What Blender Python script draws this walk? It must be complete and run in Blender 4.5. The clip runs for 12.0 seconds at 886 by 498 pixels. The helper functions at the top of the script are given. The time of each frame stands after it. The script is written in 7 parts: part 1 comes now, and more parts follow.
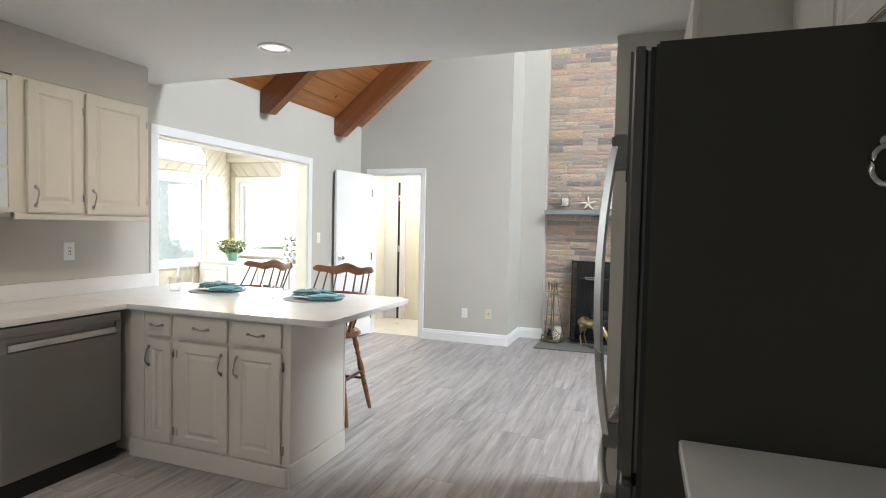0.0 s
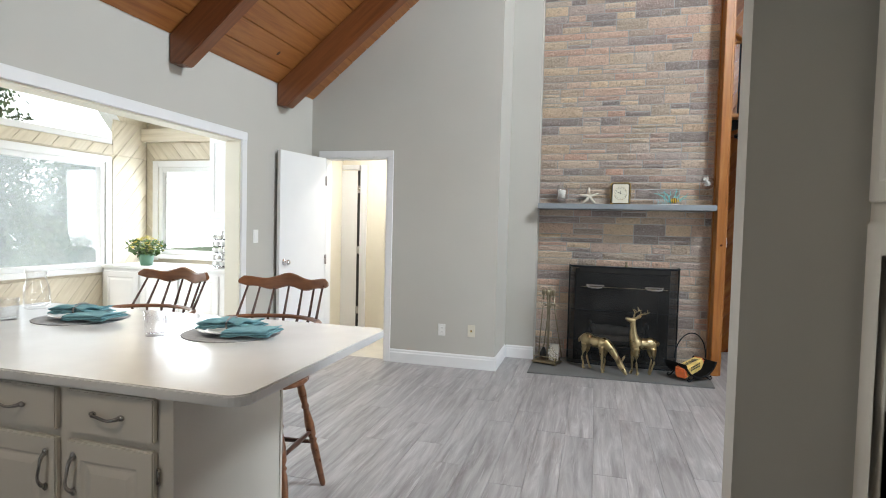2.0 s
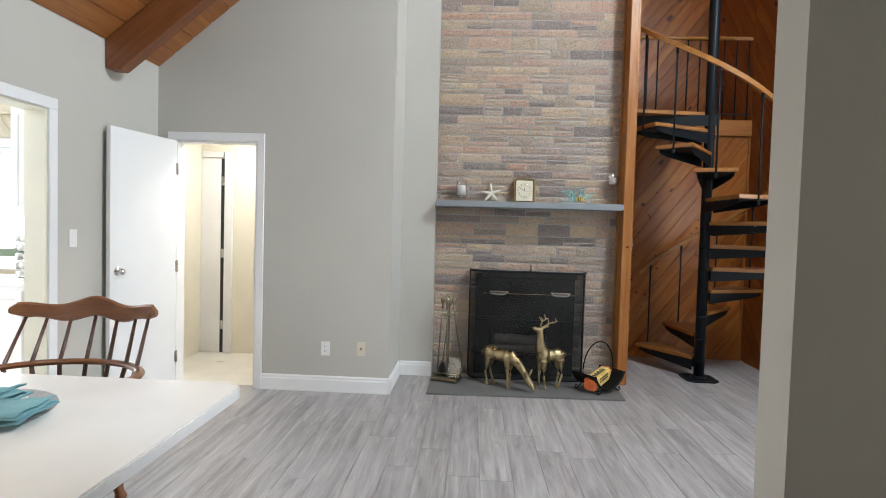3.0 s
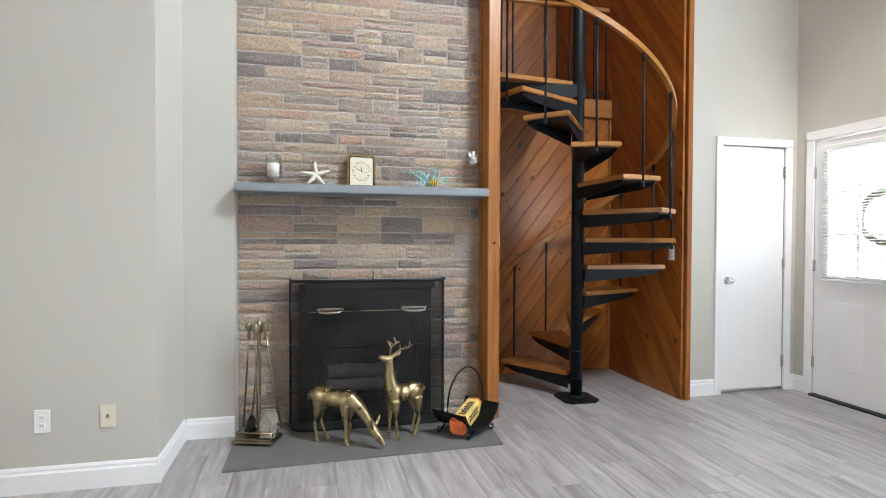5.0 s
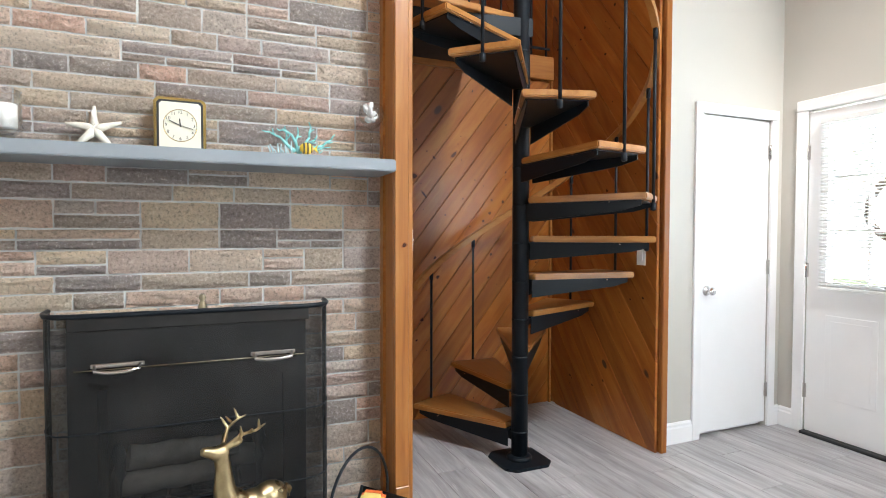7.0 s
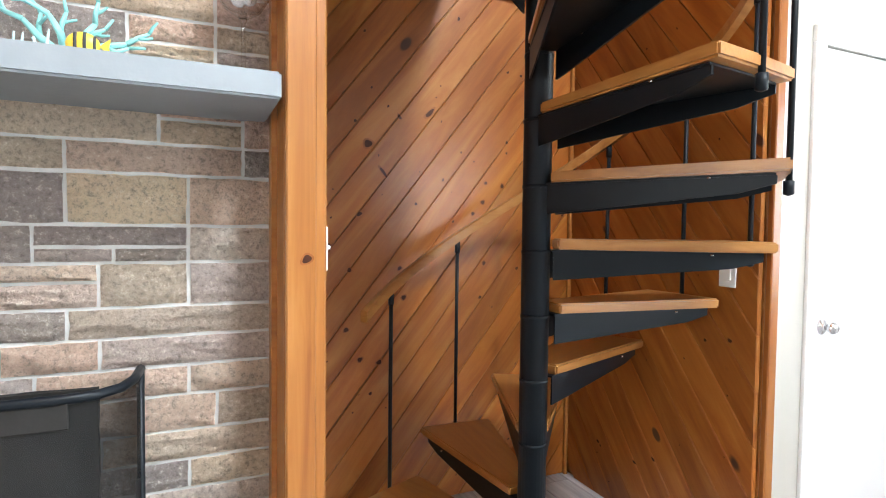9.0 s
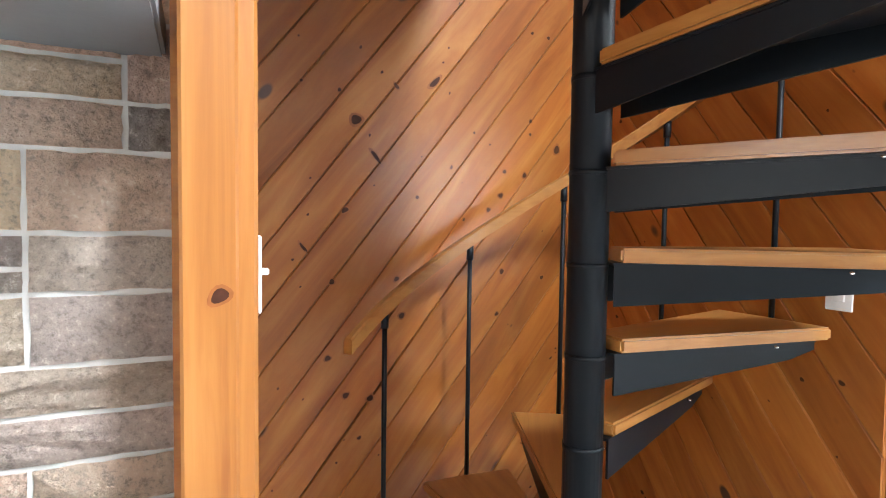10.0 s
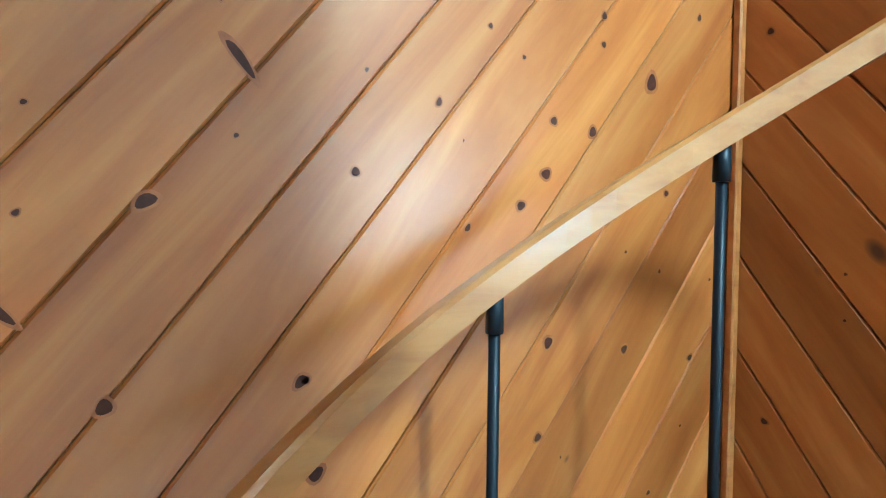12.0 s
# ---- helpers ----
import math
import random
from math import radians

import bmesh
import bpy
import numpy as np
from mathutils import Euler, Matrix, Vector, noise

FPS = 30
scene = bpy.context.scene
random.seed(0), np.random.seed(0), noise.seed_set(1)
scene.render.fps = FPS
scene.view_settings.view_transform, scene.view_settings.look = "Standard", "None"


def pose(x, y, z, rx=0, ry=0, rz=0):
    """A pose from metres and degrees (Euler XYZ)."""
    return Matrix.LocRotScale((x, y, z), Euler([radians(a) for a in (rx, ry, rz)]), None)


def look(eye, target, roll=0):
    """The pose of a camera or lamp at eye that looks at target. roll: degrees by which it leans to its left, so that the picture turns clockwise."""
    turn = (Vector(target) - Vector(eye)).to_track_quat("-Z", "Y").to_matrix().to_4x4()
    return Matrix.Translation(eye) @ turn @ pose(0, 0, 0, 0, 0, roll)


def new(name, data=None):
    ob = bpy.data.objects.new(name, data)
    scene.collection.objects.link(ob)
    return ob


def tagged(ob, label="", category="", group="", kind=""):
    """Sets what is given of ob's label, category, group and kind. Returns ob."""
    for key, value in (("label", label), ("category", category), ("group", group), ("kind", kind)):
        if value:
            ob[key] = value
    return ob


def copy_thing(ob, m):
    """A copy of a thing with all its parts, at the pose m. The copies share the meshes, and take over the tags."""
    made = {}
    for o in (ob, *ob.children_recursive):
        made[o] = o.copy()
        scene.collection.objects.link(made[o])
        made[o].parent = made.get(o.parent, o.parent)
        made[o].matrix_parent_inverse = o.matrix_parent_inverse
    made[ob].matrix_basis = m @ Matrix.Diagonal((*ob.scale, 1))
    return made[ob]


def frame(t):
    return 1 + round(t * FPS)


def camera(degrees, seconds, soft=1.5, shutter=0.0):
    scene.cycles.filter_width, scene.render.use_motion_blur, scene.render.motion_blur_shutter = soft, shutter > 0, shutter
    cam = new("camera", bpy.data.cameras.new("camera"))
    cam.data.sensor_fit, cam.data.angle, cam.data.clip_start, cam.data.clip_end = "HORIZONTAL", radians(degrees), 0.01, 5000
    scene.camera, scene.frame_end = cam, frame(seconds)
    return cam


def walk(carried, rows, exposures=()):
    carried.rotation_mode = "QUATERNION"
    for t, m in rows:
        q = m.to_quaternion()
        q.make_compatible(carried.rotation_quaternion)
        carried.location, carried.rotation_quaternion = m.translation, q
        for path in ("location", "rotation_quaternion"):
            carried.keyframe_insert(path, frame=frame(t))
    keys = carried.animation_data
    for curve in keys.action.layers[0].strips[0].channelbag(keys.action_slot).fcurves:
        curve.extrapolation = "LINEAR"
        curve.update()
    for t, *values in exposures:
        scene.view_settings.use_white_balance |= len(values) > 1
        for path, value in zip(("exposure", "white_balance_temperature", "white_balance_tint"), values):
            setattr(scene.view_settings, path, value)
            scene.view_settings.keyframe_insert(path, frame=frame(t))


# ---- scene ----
cam = camera(77.7, 12.0, soft=1.0)
PATH = [
    (0, (0.031, -0.713, 1.399), (-0.653, 1.164, 1.316), 1.2),
    (0.5, (-0.105, -0.43, 1.359), (-0.789, 1.447, 1.273), 1.1),
    (1, (-0.29, -0.155, 1.355), (-0.959, 1.728, 1.269), 1.4),
    (1.5, (-0.448, 0.143, 1.354), (-1.063, 2.044, 1.272), 1.4),
    (2, (-0.57, 0.434, 1.363), (-1.097, 2.362, 1.282), 1.4),
    (2.5, (-0.709, 0.788, 1.363), (-1.034, 2.76, 1.288), 1.5),
    (3, (-0.789, 1.146, 1.375), (-0.895, 3.142, 1.299), 1.6),
    (3.2, (-0.812, 1.254, 1.371), (-0.842, 3.251, 1.300), 1.5),
    (4.8, (-0.709, 2.336, 1.301), (-0.262, 4.285, 1.256), 0.3),
    (5, (-0.658, 2.458, 1.279), (-0.193, 4.403, 1.242), 0.2),
    (5.5, (-0.617, 2.811, 1.286), (-0.062, 4.731, 1.241), 0.2),
    (6, (-0.533, 3.124, 1.291), (0.127, 5.011, 1.247), 0.1),
    (6.5, (-0.371, 3.442, 1.307), (0.364, 5.301, 1.255), 0.0),
    (7, (-0.222, 3.781, 1.307), (0.561, 5.62, 1.248), 0.1),
    (7.5, (-0.064, 4.096, 1.293), (0.759, 5.918, 1.232), 0.1),
    (7.7, (0.008, 4.22, 1.297), (0.838, 6.039, 1.232), 0.2),
    (9.5, (0.48, 5.191, 1.332), (1.291, 7.017, 1.247), 0.8),
    (10, (0.574, 5.446, 1.342), (1.386, 7.270, 1.245), 0.8),
    (10.5, (0.7, 5.725, 1.326), (1.524, 7.545, 1.246), 0.6),
    (11.2, (0.878, 6.108, 1.329), (1.695, 7.933, 1.267), 0.6),
    (12, (1.042, 6.578, 1.346), (1.997, 8.334, 1.284), 0.7),
]
walk(cam, [(t, look(eye, target, roll)) for t, eye, target, roll in PATH],
     exposures=[(0, -0.15, 6500, 10), (1.5, -0.35, 6500, 10), (2.2, -0.5, 6500, 10), (3.2, -0.42, 6500, 10), (5, -0.05, 6500, 10), (6.5, 0.22, 6500, 10), (7.7, 0.52, 6500, 10),
                (9.3, 0.95, 6500, 10), (10.5, 1.35, 6500, 10), (11.2, 1.68, 5500, -2), (12, 1.9, 4500, -20)])

# ---- world and lights ----
world = bpy.data.worlds.new("World")
scene.world = world
world.use_nodes = True
wn = world.node_tree
sky = wn.nodes.new("ShaderNodeTexSky")
sky.sky_type = "NISHITA"
sky.sun_disc = False
sky.sun_elevation = radians(48)
sky.sun_rotation = radians(203)
wn.links.new(sky.outputs[0], wn.nodes["Background"].inputs[0])
wn.nodes["Background"].inputs[1].default_value = 0.15

sun_data = bpy.data.lights.new("sun", "SUN")
sun_data.energy, sun_data.angle, sun_data.color = 5.0, radians(12), (1.0, 0.96, 0.9)
sun = new("sun", sun_data)
sun.matrix_world = look((-3, -7, 8), (0, 0, 0))


def area_light(name, eye, target, w, h, power, col):
    d = bpy.data.lights.new(name, "AREA")
    d.shape, d.size, d.size_y, d.energy, d.color = "RECTANGLE", w, h, power, col
    ob = new(name, d)
    ob.matrix_world = look(eye, target)
    return ob


DAY = (0.82, 0.92, 1.0)
area_light("skylight_daylight", (2.08, 3.25, 5.05), (1.08, 3.52, 4.42), 0.8, 0.9, 330, DAY)
area_light("side_window_daylight", (3.33, 2.9, 1.55), (0, 3.4, 1.0), 2.0, 1.25, 80, DAY)
area_light("sunroom_window_daylight", (-5.42, 3.08, 1.40), (-3, 3.08, 1.40), 1.2, 1.0, 42, DAY)
area_light("sunroom_gable_daylight", (-5.42, 3.45, 2.72), (-3, 3.45, 2.55), 2.0, 0.95, 46, DAY)
area_light("sunroom_side_daylight", (-4.86, 5.52, 1.47), (-4.86, 3, 1.40), 0.80, 0.9, 34, DAY)
# fill added at an unseen south window to light the cabinet fronts
area_light("kitchen_window_daylight", (-2.2, -2.45, 1.6), (-2.1, 2, 0.7), 1.3, 1.0, 14, DAY)
area_light("recessed_lamp", (-1.99, 1.95, 2.385), (-1.99, 1.95, 0), 0.13, 0.13, 9, (1.0, 0.85, 0.68))
# warm fill added out of view to brighten the peninsula fronts
area_light("recessed_lamp_rear", (-1.99, 0.55, 2.385), (-1.99, 0.55, 0), 0.13, 0.13, 10, (1.0, 0.86, 0.70))
# fill added under the hallway ceiling to brighten it; no known fixture
area_light("hall_lamp", (-2.7, 6.2, 2.42), (-2.7, 6.2, 0), 0.4, 0.4, 34, (1.0, 0.98, 0.95))
area_light("door_glass_daylight", (3.80, 5.42, 1.62), (0.5, 5.62, 1.3), 0.75, 1.1, 40, DAY)

# ---- materials ----
def nodes_of(name):
    m = bpy.data.materials.new(name)
    m.use_nodes = True
    nt = m.node_tree
    return m, nt, nt.nodes["Principled BSDF"]


def link(nt, a, b):
    nt.links.new(a, b)


def coords(nt, scale=(1, 1, 1), shift=False, rot=(0, 0, 0)):
    """Object coordinates, scaled; with shift, moved by the object's random number."""
    tc = nt.nodes.new("ShaderNodeTexCoord")
    mp = nt.nodes.new("ShaderNodeMapping")
    mp.inputs["Scale"].default_value = scale
    mp.inputs["Rotation"].default_value = rot
    if shift:
        oi = nt.nodes.new("ShaderNodeObjectInfo")
        mul = nt.nodes.new("ShaderNodeVectorMath")
        mul.operation = "SCALE"
        mul.inputs[0].default_value = (37.0, 19.0, 53.0)
        link(nt, oi.outputs["Random"], mul.inputs["Scale"])
        add = nt.nodes.new("ShaderNodeVectorMath")
        add.operation = "ADD"
        link(nt, tc.outputs["Object"], add.inputs[0])
        link(nt, mul.outputs[0], add.inputs[1])
        link(nt, add.outputs[0], mp.inputs["Vector"])
    else:
        link(nt, tc.outputs["Object"], mp.inputs["Vector"])
    return mp.outputs[0]


def noise_tex(nt, vec, scale, detail=4, rough=0.55, dist=0.0):
    n = nt.nodes.new("ShaderNodeTexNoise")
    n.inputs["Scale"].default_value, n.inputs["Detail"].default_value = scale, detail
    n.inputs["Roughness"].default_value, n.inputs["Distortion"].default_value = rough, dist
    link(nt, vec, n.inputs["Vector"])
    return n.outputs["Fac"]


def ramp(nt, fac, stops):
    r = nt.nodes.new("ShaderNodeValToRGB")
    e = r.color_ramp.elements
    while len(e) < len(stops):
        e.new(0.5)
    for el, (p, c) in zip(e, stops):
        el.position, el.color = p, (*c, 1)
    link(nt, fac, r.inputs[0])
    return r.outputs[0]


def mixc(nt, fac, a, b, mode="MIX"):
    m = nt.nodes.new("ShaderNodeMix")
    m.data_type, m.blend_type = "RGBA", mode
    for sock, v in ((m.inputs[0], fac), (m.inputs[6], a), (m.inputs[7], b)):
        if isinstance(v, (int, float)):
            sock.default_value = v
        elif isinstance(v, tuple):
            sock.default_value = (*v, 1)
        else:
            link(nt, v, sock)
    return m.outputs[2]


def math_node(nt, op, a, b):
    m = nt.nodes.new("ShaderNodeMath")
    m.operation = op
    for sock, v in zip(m.inputs, (a, b)):
        if isinstance(v, (int, float)):
            sock.default_value = v
        else:
            link(nt, v, sock)
    return m.outputs[0]


def bump(nt, bs, height, strength=0.2, dist=0.01, normal=None):
    b = nt.nodes.new("ShaderNodeBump")
    b.inputs["Strength"].default_value, b.inputs["Distance"].default_value = strength, dist
    link(nt, height, b.inputs["Height"])
    if normal is not None:
        link(nt, normal, b.inputs["Normal"])
    link(nt, b.outputs[0], bs.inputs["Normal"])
    return b.outputs[0]


def plain(name, col, rough=0.5, metal=0.0, var=0.06, vscale=3.0, fine=60.0, bstr=0.08, rvar=0.08, coat=0.0, island=False):
    """A painted, metal or plastic surface: slow unevenness, fine grain, uneven gloss."""
    m, nt, bs = nodes_of(name)
    v = coords(nt, shift=True)
    big, small = noise_tex(nt, v, vscale, 3), noise_tex(nt, v, fine, 3)
    lo = tuple(max(0, c * (1 - var)) for c in col)
    hi = tuple(min(1, c * (1 + var)) for c in col)
    c = ramp(nt, big, [(0.3, lo), (0.7, hi)])
    c = mixc(nt, 0.25 * min(1, var * 6), c, mixc(nt, small, lo, hi))
    link(nt, c, bs.inputs["Base Color"])
    rr = math_node(nt, "ADD", math_node(nt, "MULTIPLY", math_node(nt, "SUBTRACT", big, 0.5), rvar * 2), rough)
    link(nt, rr, bs.inputs["Roughness"])
    bs.inputs["Metallic"].default_value = metal
    bs.inputs["Coat Weight"].default_value = coat
    bs.inputs["Coat Roughness"].default_value = 0.15
    if bstr:
        bump(nt, bs, small, bstr, 0.002)
    return m


def wood(name, lo, mid, hi, rough=0.4, knots=0.0, grain=(0.6, 9, 9), coat=0.2, spread=0.25, dark=(0.06, 0.02, 0.01)):
    """Wood with its grain along the object's X axis."""
    m, nt, bs = nodes_of(name)
    v = coords(nt, grain, shift=True)
    g1 = noise_tex(nt, v, 3.0, 5, 0.6, 0.6)
    g2 = noise_tex(nt, v, 16.0, 3, 0.5, 0.2)
    c = ramp(nt, g1, [(0.28, lo), (0.5, mid), (0.75, hi)])
    c = mixc(nt, math_node(nt, "MULTIPLY", g2, 0.16), c, lo)
    oi = nt.nodes.new("ShaderNodeObjectInfo")
    tone = ramp(nt, oi.outputs["Random"], [(0.0, (1 - spread, 1 - spread * 1.15, 1 - spread * 1.3)), (1.0, (1 + spread * 0.4, 1 + spread * 0.4, 1 + spread * 0.35))])
    c = mixc(nt, 1.0, c, tone, "MULTIPLY")
    if knots:
        kv = coords(nt, (0.55, 1.0, 1.0), shift=True)
        vo = nt.nodes.new("ShaderNodeTexVoronoi")
        vo.inputs["Scale"].default_value = 5.5
        link(nt, kv, vo.inputs["Vector"])
        sep = nt.nodes.new("ShaderNodeSeparateColor")
        link(nt, vo.outputs["Color"], sep.inputs[0])
        size = math_node(nt, "MULTIPLY", math_node(nt, "POWER", sep.outputs[0], 2.2), 0.17 * knots)
        inside = math_node(nt, "SUBTRACT", size, vo.outputs["Distance"])
        k = ramp(nt, math_node(nt, "ADD", math_node(nt, "MULTIPLY", inside, 11.0), 0.45), [(0.35, (0, 0, 0)), (0.75, (1, 1, 1))])
        c = mixc(nt, k, c, dark)
    link(nt, c, bs.inputs["Base Color"])
    link(nt, math_node(nt, "ADD", math_node(nt, "MULTIPLY", g1, 0.2), rough - 0.1), bs.inputs["Roughness"])
    bs.inputs["Coat Weight"].default_value = coat
    bs.inputs["Coat Roughness"].default_value = 0.25
    bump(nt, bs, g2, 0.1, 0.003)
    return m


def floor_vinyl():
    m, nt, bs = nodes_of("grey_vinyl_plank")
    v = coords(nt, (9, 0.8, 1), shift=True)
    g1 = noise_tex(nt, v, 2.2, 6, 0.62, 0.5)
    v2 = coords(nt, (30, 1.5, 1), shift=True)
    g2 = noise_tex(nt, v2, 2.5, 4, 0.6, 0.8)
    c = ramp(nt, g1, [(0.25, (0.19, 0.172, 0.168)), (0.45, (0.325, 0.308, 0.305)), (0.62, (0.44, 0.425, 0.42)), (0.8, (0.6, 0.59, 0.585))])
    streak = ramp(nt, g2, [(0.58, (0, 0, 0)), (0.72, (1, 1, 1))])
    c = mixc(nt, math_node(nt, "MULTIPLY", streak, 0.55), c, (0.6, 0.59, 0.58))
    oi = nt.nodes.new("ShaderNodeObjectInfo")
    tone = ramp(nt, oi.outputs["Random"], [(0, (0.88, 0.88, 0.88)), (1, (1.08, 1.08, 1.08))])
    c = mixc(nt, 1.0, c, tone, "MULTIPLY")
    link(nt, c, bs.inputs["Base Color"])
    link(nt, math_node(nt, "ADD", math_node(nt, "MULTIPLY", g1, 0.25), 0.28), bs.inputs["Roughness"])
    bump(nt, bs, g2, 0.12, 0.002)
    return m


def stone_mat():
    m, nt, bs = nodes_of("split_face_stone")
    oi = nt.nodes.new("ShaderNodeObjectInfo")
    geo = nt.nodes.new("ShaderNodeNewGeometry")
    r = math_node(nt, "FRACT", math_node(nt, "ADD", oi.outputs["Random"], geo.outputs["Random Per Island"]), 0.0)
    base = ramp(nt, r, [(0.0, (0.50, 0.38, 0.26)), (0.14, (0.33, 0.27, 0.235)), (0.28, (0.60, 0.48, 0.33)), (0.42, (0.19, 0.165, 0.165)), (0.5, (0.25, 0.21, 0.21)), (0.62, (0.52, 0.33, 0.25)), (0.78, (0.52, 0.44, 0.35)), (0.9, (0.36, 0.31, 0.30)), (1.0, (0.50, 0.36, 0.28))])
    geo_p = geo.outputs["Position"]
    n1 = noise_tex(nt, geo_p, 14, 5, 0.65)
    n2 = noise_tex(nt, geo_p, 75, 6, 0.75)
    n3 = noise_tex(nt, geo_p, 46, 5, 0.68, 0.6)
    c = mixc(nt, math_node(nt, "MULTIPLY", n1, 0.35), base, (0.52, 0.46, 0.39))
    # mottling that also paints shade into the pits and light onto the crests
    c = mixc(nt, ramp(nt, n2, [(0.34, (0.65, 0.65, 0.65)), (0.49, (0, 0, 0))]), c, (0.13, 0.105, 0.09))
    c = mixc(nt, ramp(nt, n2, [(0.55, (0, 0, 0)), (0.70, (0.7, 0.7, 0.7))]), c, (0.70, 0.66, 0.60))
    c = mixc(nt, 1.0, c, (1.42, 1.37, 1.32), "MULTIPLY")
    link(nt, c, bs.inputs["Base Color"])
    bs.inputs["Roughness"].default_value = 0.85
    nb = bump(nt, bs, n3, 1.0, 0.026)
    bump(nt, bs, n2, 1.0, 0.018, nb)
    return m


def pane_mat(name, ior):
    """A thin window pane: clear, with a weak reflection."""
    m = bpy.data.materials.new(name)
    m.use_nodes = True
    nt = m.node_tree
    out = nt.nodes["Material Output"]
    tr, gl, mx = nt.nodes.new("ShaderNodeBsdfTransparent"), nt.nodes.new("ShaderNodeBsdfGlossy"), nt.nodes.new("ShaderNodeMixShader")
    gl.inputs["Roughness"].default_value = 0.02
    lw = nt.nodes.new("ShaderNodeLayerWeight")
    edge = math_node(nt, "MULTIPLY", math_node(nt, "POWER", lw.outputs["Facing"], 3.0), ior - 1.0)
    link(nt, math_node(nt, "ADD", edge, 0.04), mx.inputs[0])
    link(nt, tr.outputs[0], mx.inputs[1])
    link(nt, gl.outputs[0], mx.inputs[2])
    link(nt, mx.outputs[0], out.inputs[0])
    return m


def emit_mat(name, col, power):
    m, nt, bs = nodes_of(name)
    bs.inputs["Base Color"].default_value = (*col, 1)
    bs.inputs["Emission Color"].default_value = (*col, 1)
    bs.inputs["Emission Strength"].default_value = power
    return m


M_WALL = plain("greige_wall_paint", (0.505, 0.487, 0.442), 0.75, var=0.03, vscale=1.2, fine=160, bstr=0.12)
M_CEIL = plain("white_ceiling_paint", (0.76, 0.76, 0.75), 0.85, var=0.02, vscale=1.0, fine=140, bstr=0.1)
M_TRIM = plain("white_trim_paint", (0.8, 0.8, 0.8), 0.35, var=0.025, fine=40, bstr=0.04)
M_DOOR = plain("white_door_paint", (0.82, 0.82, 0.82), 0.4, var=0.02, fine=50, bstr=0.05)
M_CAB = plain("warm_white_cabinet_paint", (0.71, 0.665, 0.59), 0.42, var=0.03, fine=50, bstr=0.06)
M_QUARTZ = plain("white_quartz", (0.78, 0.775, 0.765), 0.16, var=0.025, vscale=6, fine=220, bstr=0.0, rvar=0.03)
M_STEEL = plain("brushed_steel", (0.30, 0.295, 0.29), 0.34, 1.0, var=0.05, fine=90, bstr=0.05)
M_FRIDGE_SIDE = plain("dark_grey_fridge_side", (0.036, 0.033, 0.026), 0.36, 0.0, var=0.06, fine=200, bstr=0.05)
M_FRIDGE_FRONT = plain("grey_fridge_steel", (0.17, 0.165, 0.16), 0.38, 1.0, var=0.05, fine=120, bstr=0.03)
M_BLACK = plain("black_painted_steel", (0.007, 0.010, 0.0135), 0.42, 0.0, var=0.25, fine=90, bstr=0.08, coat=0.0)
M_SOOT = plain("soot_black", (0.02, 0.019, 0.018), 0.8, var=0.4, vscale=5, fine=50, bstr=0.2)
M_NICKEL = plain("satin_nickel", (0.45, 0.43, 0.41), 0.28, 1.0, var=0.06, bstr=0.03)
M_CHROME = plain("polished_chrome", (0.75, 0.75, 0.76), 0.1, 1.0, var=0.03, bstr=0)
M_BRASS = plain("aged_brass", (0.38, 0.30, 0.165), 0.33, 1.0, var=0.3, vscale=18, fine=130, bstr=0.5, rvar=0.22)
M_ANTIQUE = plain("antique_brass", (0.33, 0.28, 0.19), 0.32, 1.0, var=0.2, vscale=20, fine=120, bstr=0.15)
M_GOLD = plain("gold_trim", (0.72, 0.52, 0.2), 0.18, 1.0, var=0.05, bstr=0)
M_SLATE = plain("grey_slate_hearth", (0.15, 0.15, 0.145), 0.6, var=0.15, vscale=5, fine=40, bstr=0.3)
M_MANTEL = plain("blue_grey_slate_mantel", (0.25, 0.275, 0.295), 0.5, var=0.1, vscale=6, fine=50, bstr=0.25)
M_MORTAR = plain("pale_mortar", (0.54, 0.53, 0.51), 0.95, var=0.12, vscale=12, fine=90, bstr=0.5)
M_STONE = stone_mat()
M_FLOOR = floor_vinyl()
M_PINE = wood("knotty_pine", (0.245, 0.064, 0.009), (0.36, 0.120, 0.020), (0.485, 0.205, 0.048), 0.42, knots=1.0, grain=(0.5, 4, 4), spread=0.28, coat=0.3)
M_KNOT = plain("pine_knot", (0.05, 0.016, 0.009), 0.5, var=0.4, vscale=60, fine=200, bstr=0.1)
M_KNOT_RIM = plain("pine_knot_rim", (0.26, 0.09, 0.028), 0.4, var=0.2, vscale=60, bstr=0.05)
M_POST = wood("orange_pine_trim", (0.25, 0.083, 0.014), (0.36, 0.135, 0.026), (0.43, 0.185, 0.045), 0.4, knots=0.5, spread=0.08)
M_TREAD = wood("oak_tread", (0.29, 0.11, 0.024), (0.38, 0.165, 0.04), (0.45, 0.215, 0.06), 0.36, spread=0.1, coat=0.4)
M_CEDAR = wood("stained_ceiling_pine", (0.24, 0.08, 0.022), (0.36, 0.135, 0.035), (0.45, 0.19, 0.055), 0.45, knots=0.8, grain=(9, 0.6, 9), spread=0.1)
M_BEAM = wood("stained_beam", (0.13, 0.04, 0.012), (0.20, 0.065, 0.02), (0.26, 0.09, 0.03), 0.45, knots=0.4, spread=0.08)
M_CHAIR = wood("maple_stained_chair", (0.13, 0.045, 0.018), (0.21, 0.08, 0.03), (0.28, 0.115, 0.045), 0.3, spread=0.08, coat=0.4)
M_CHAIR_DARK = wood("dark_spindle_wood", (0.045, 0.018, 0.012), (0.075, 0.03, 0.018), (0.1, 0.04, 0.025), 0.35, spread=0.05, coat=0.3)
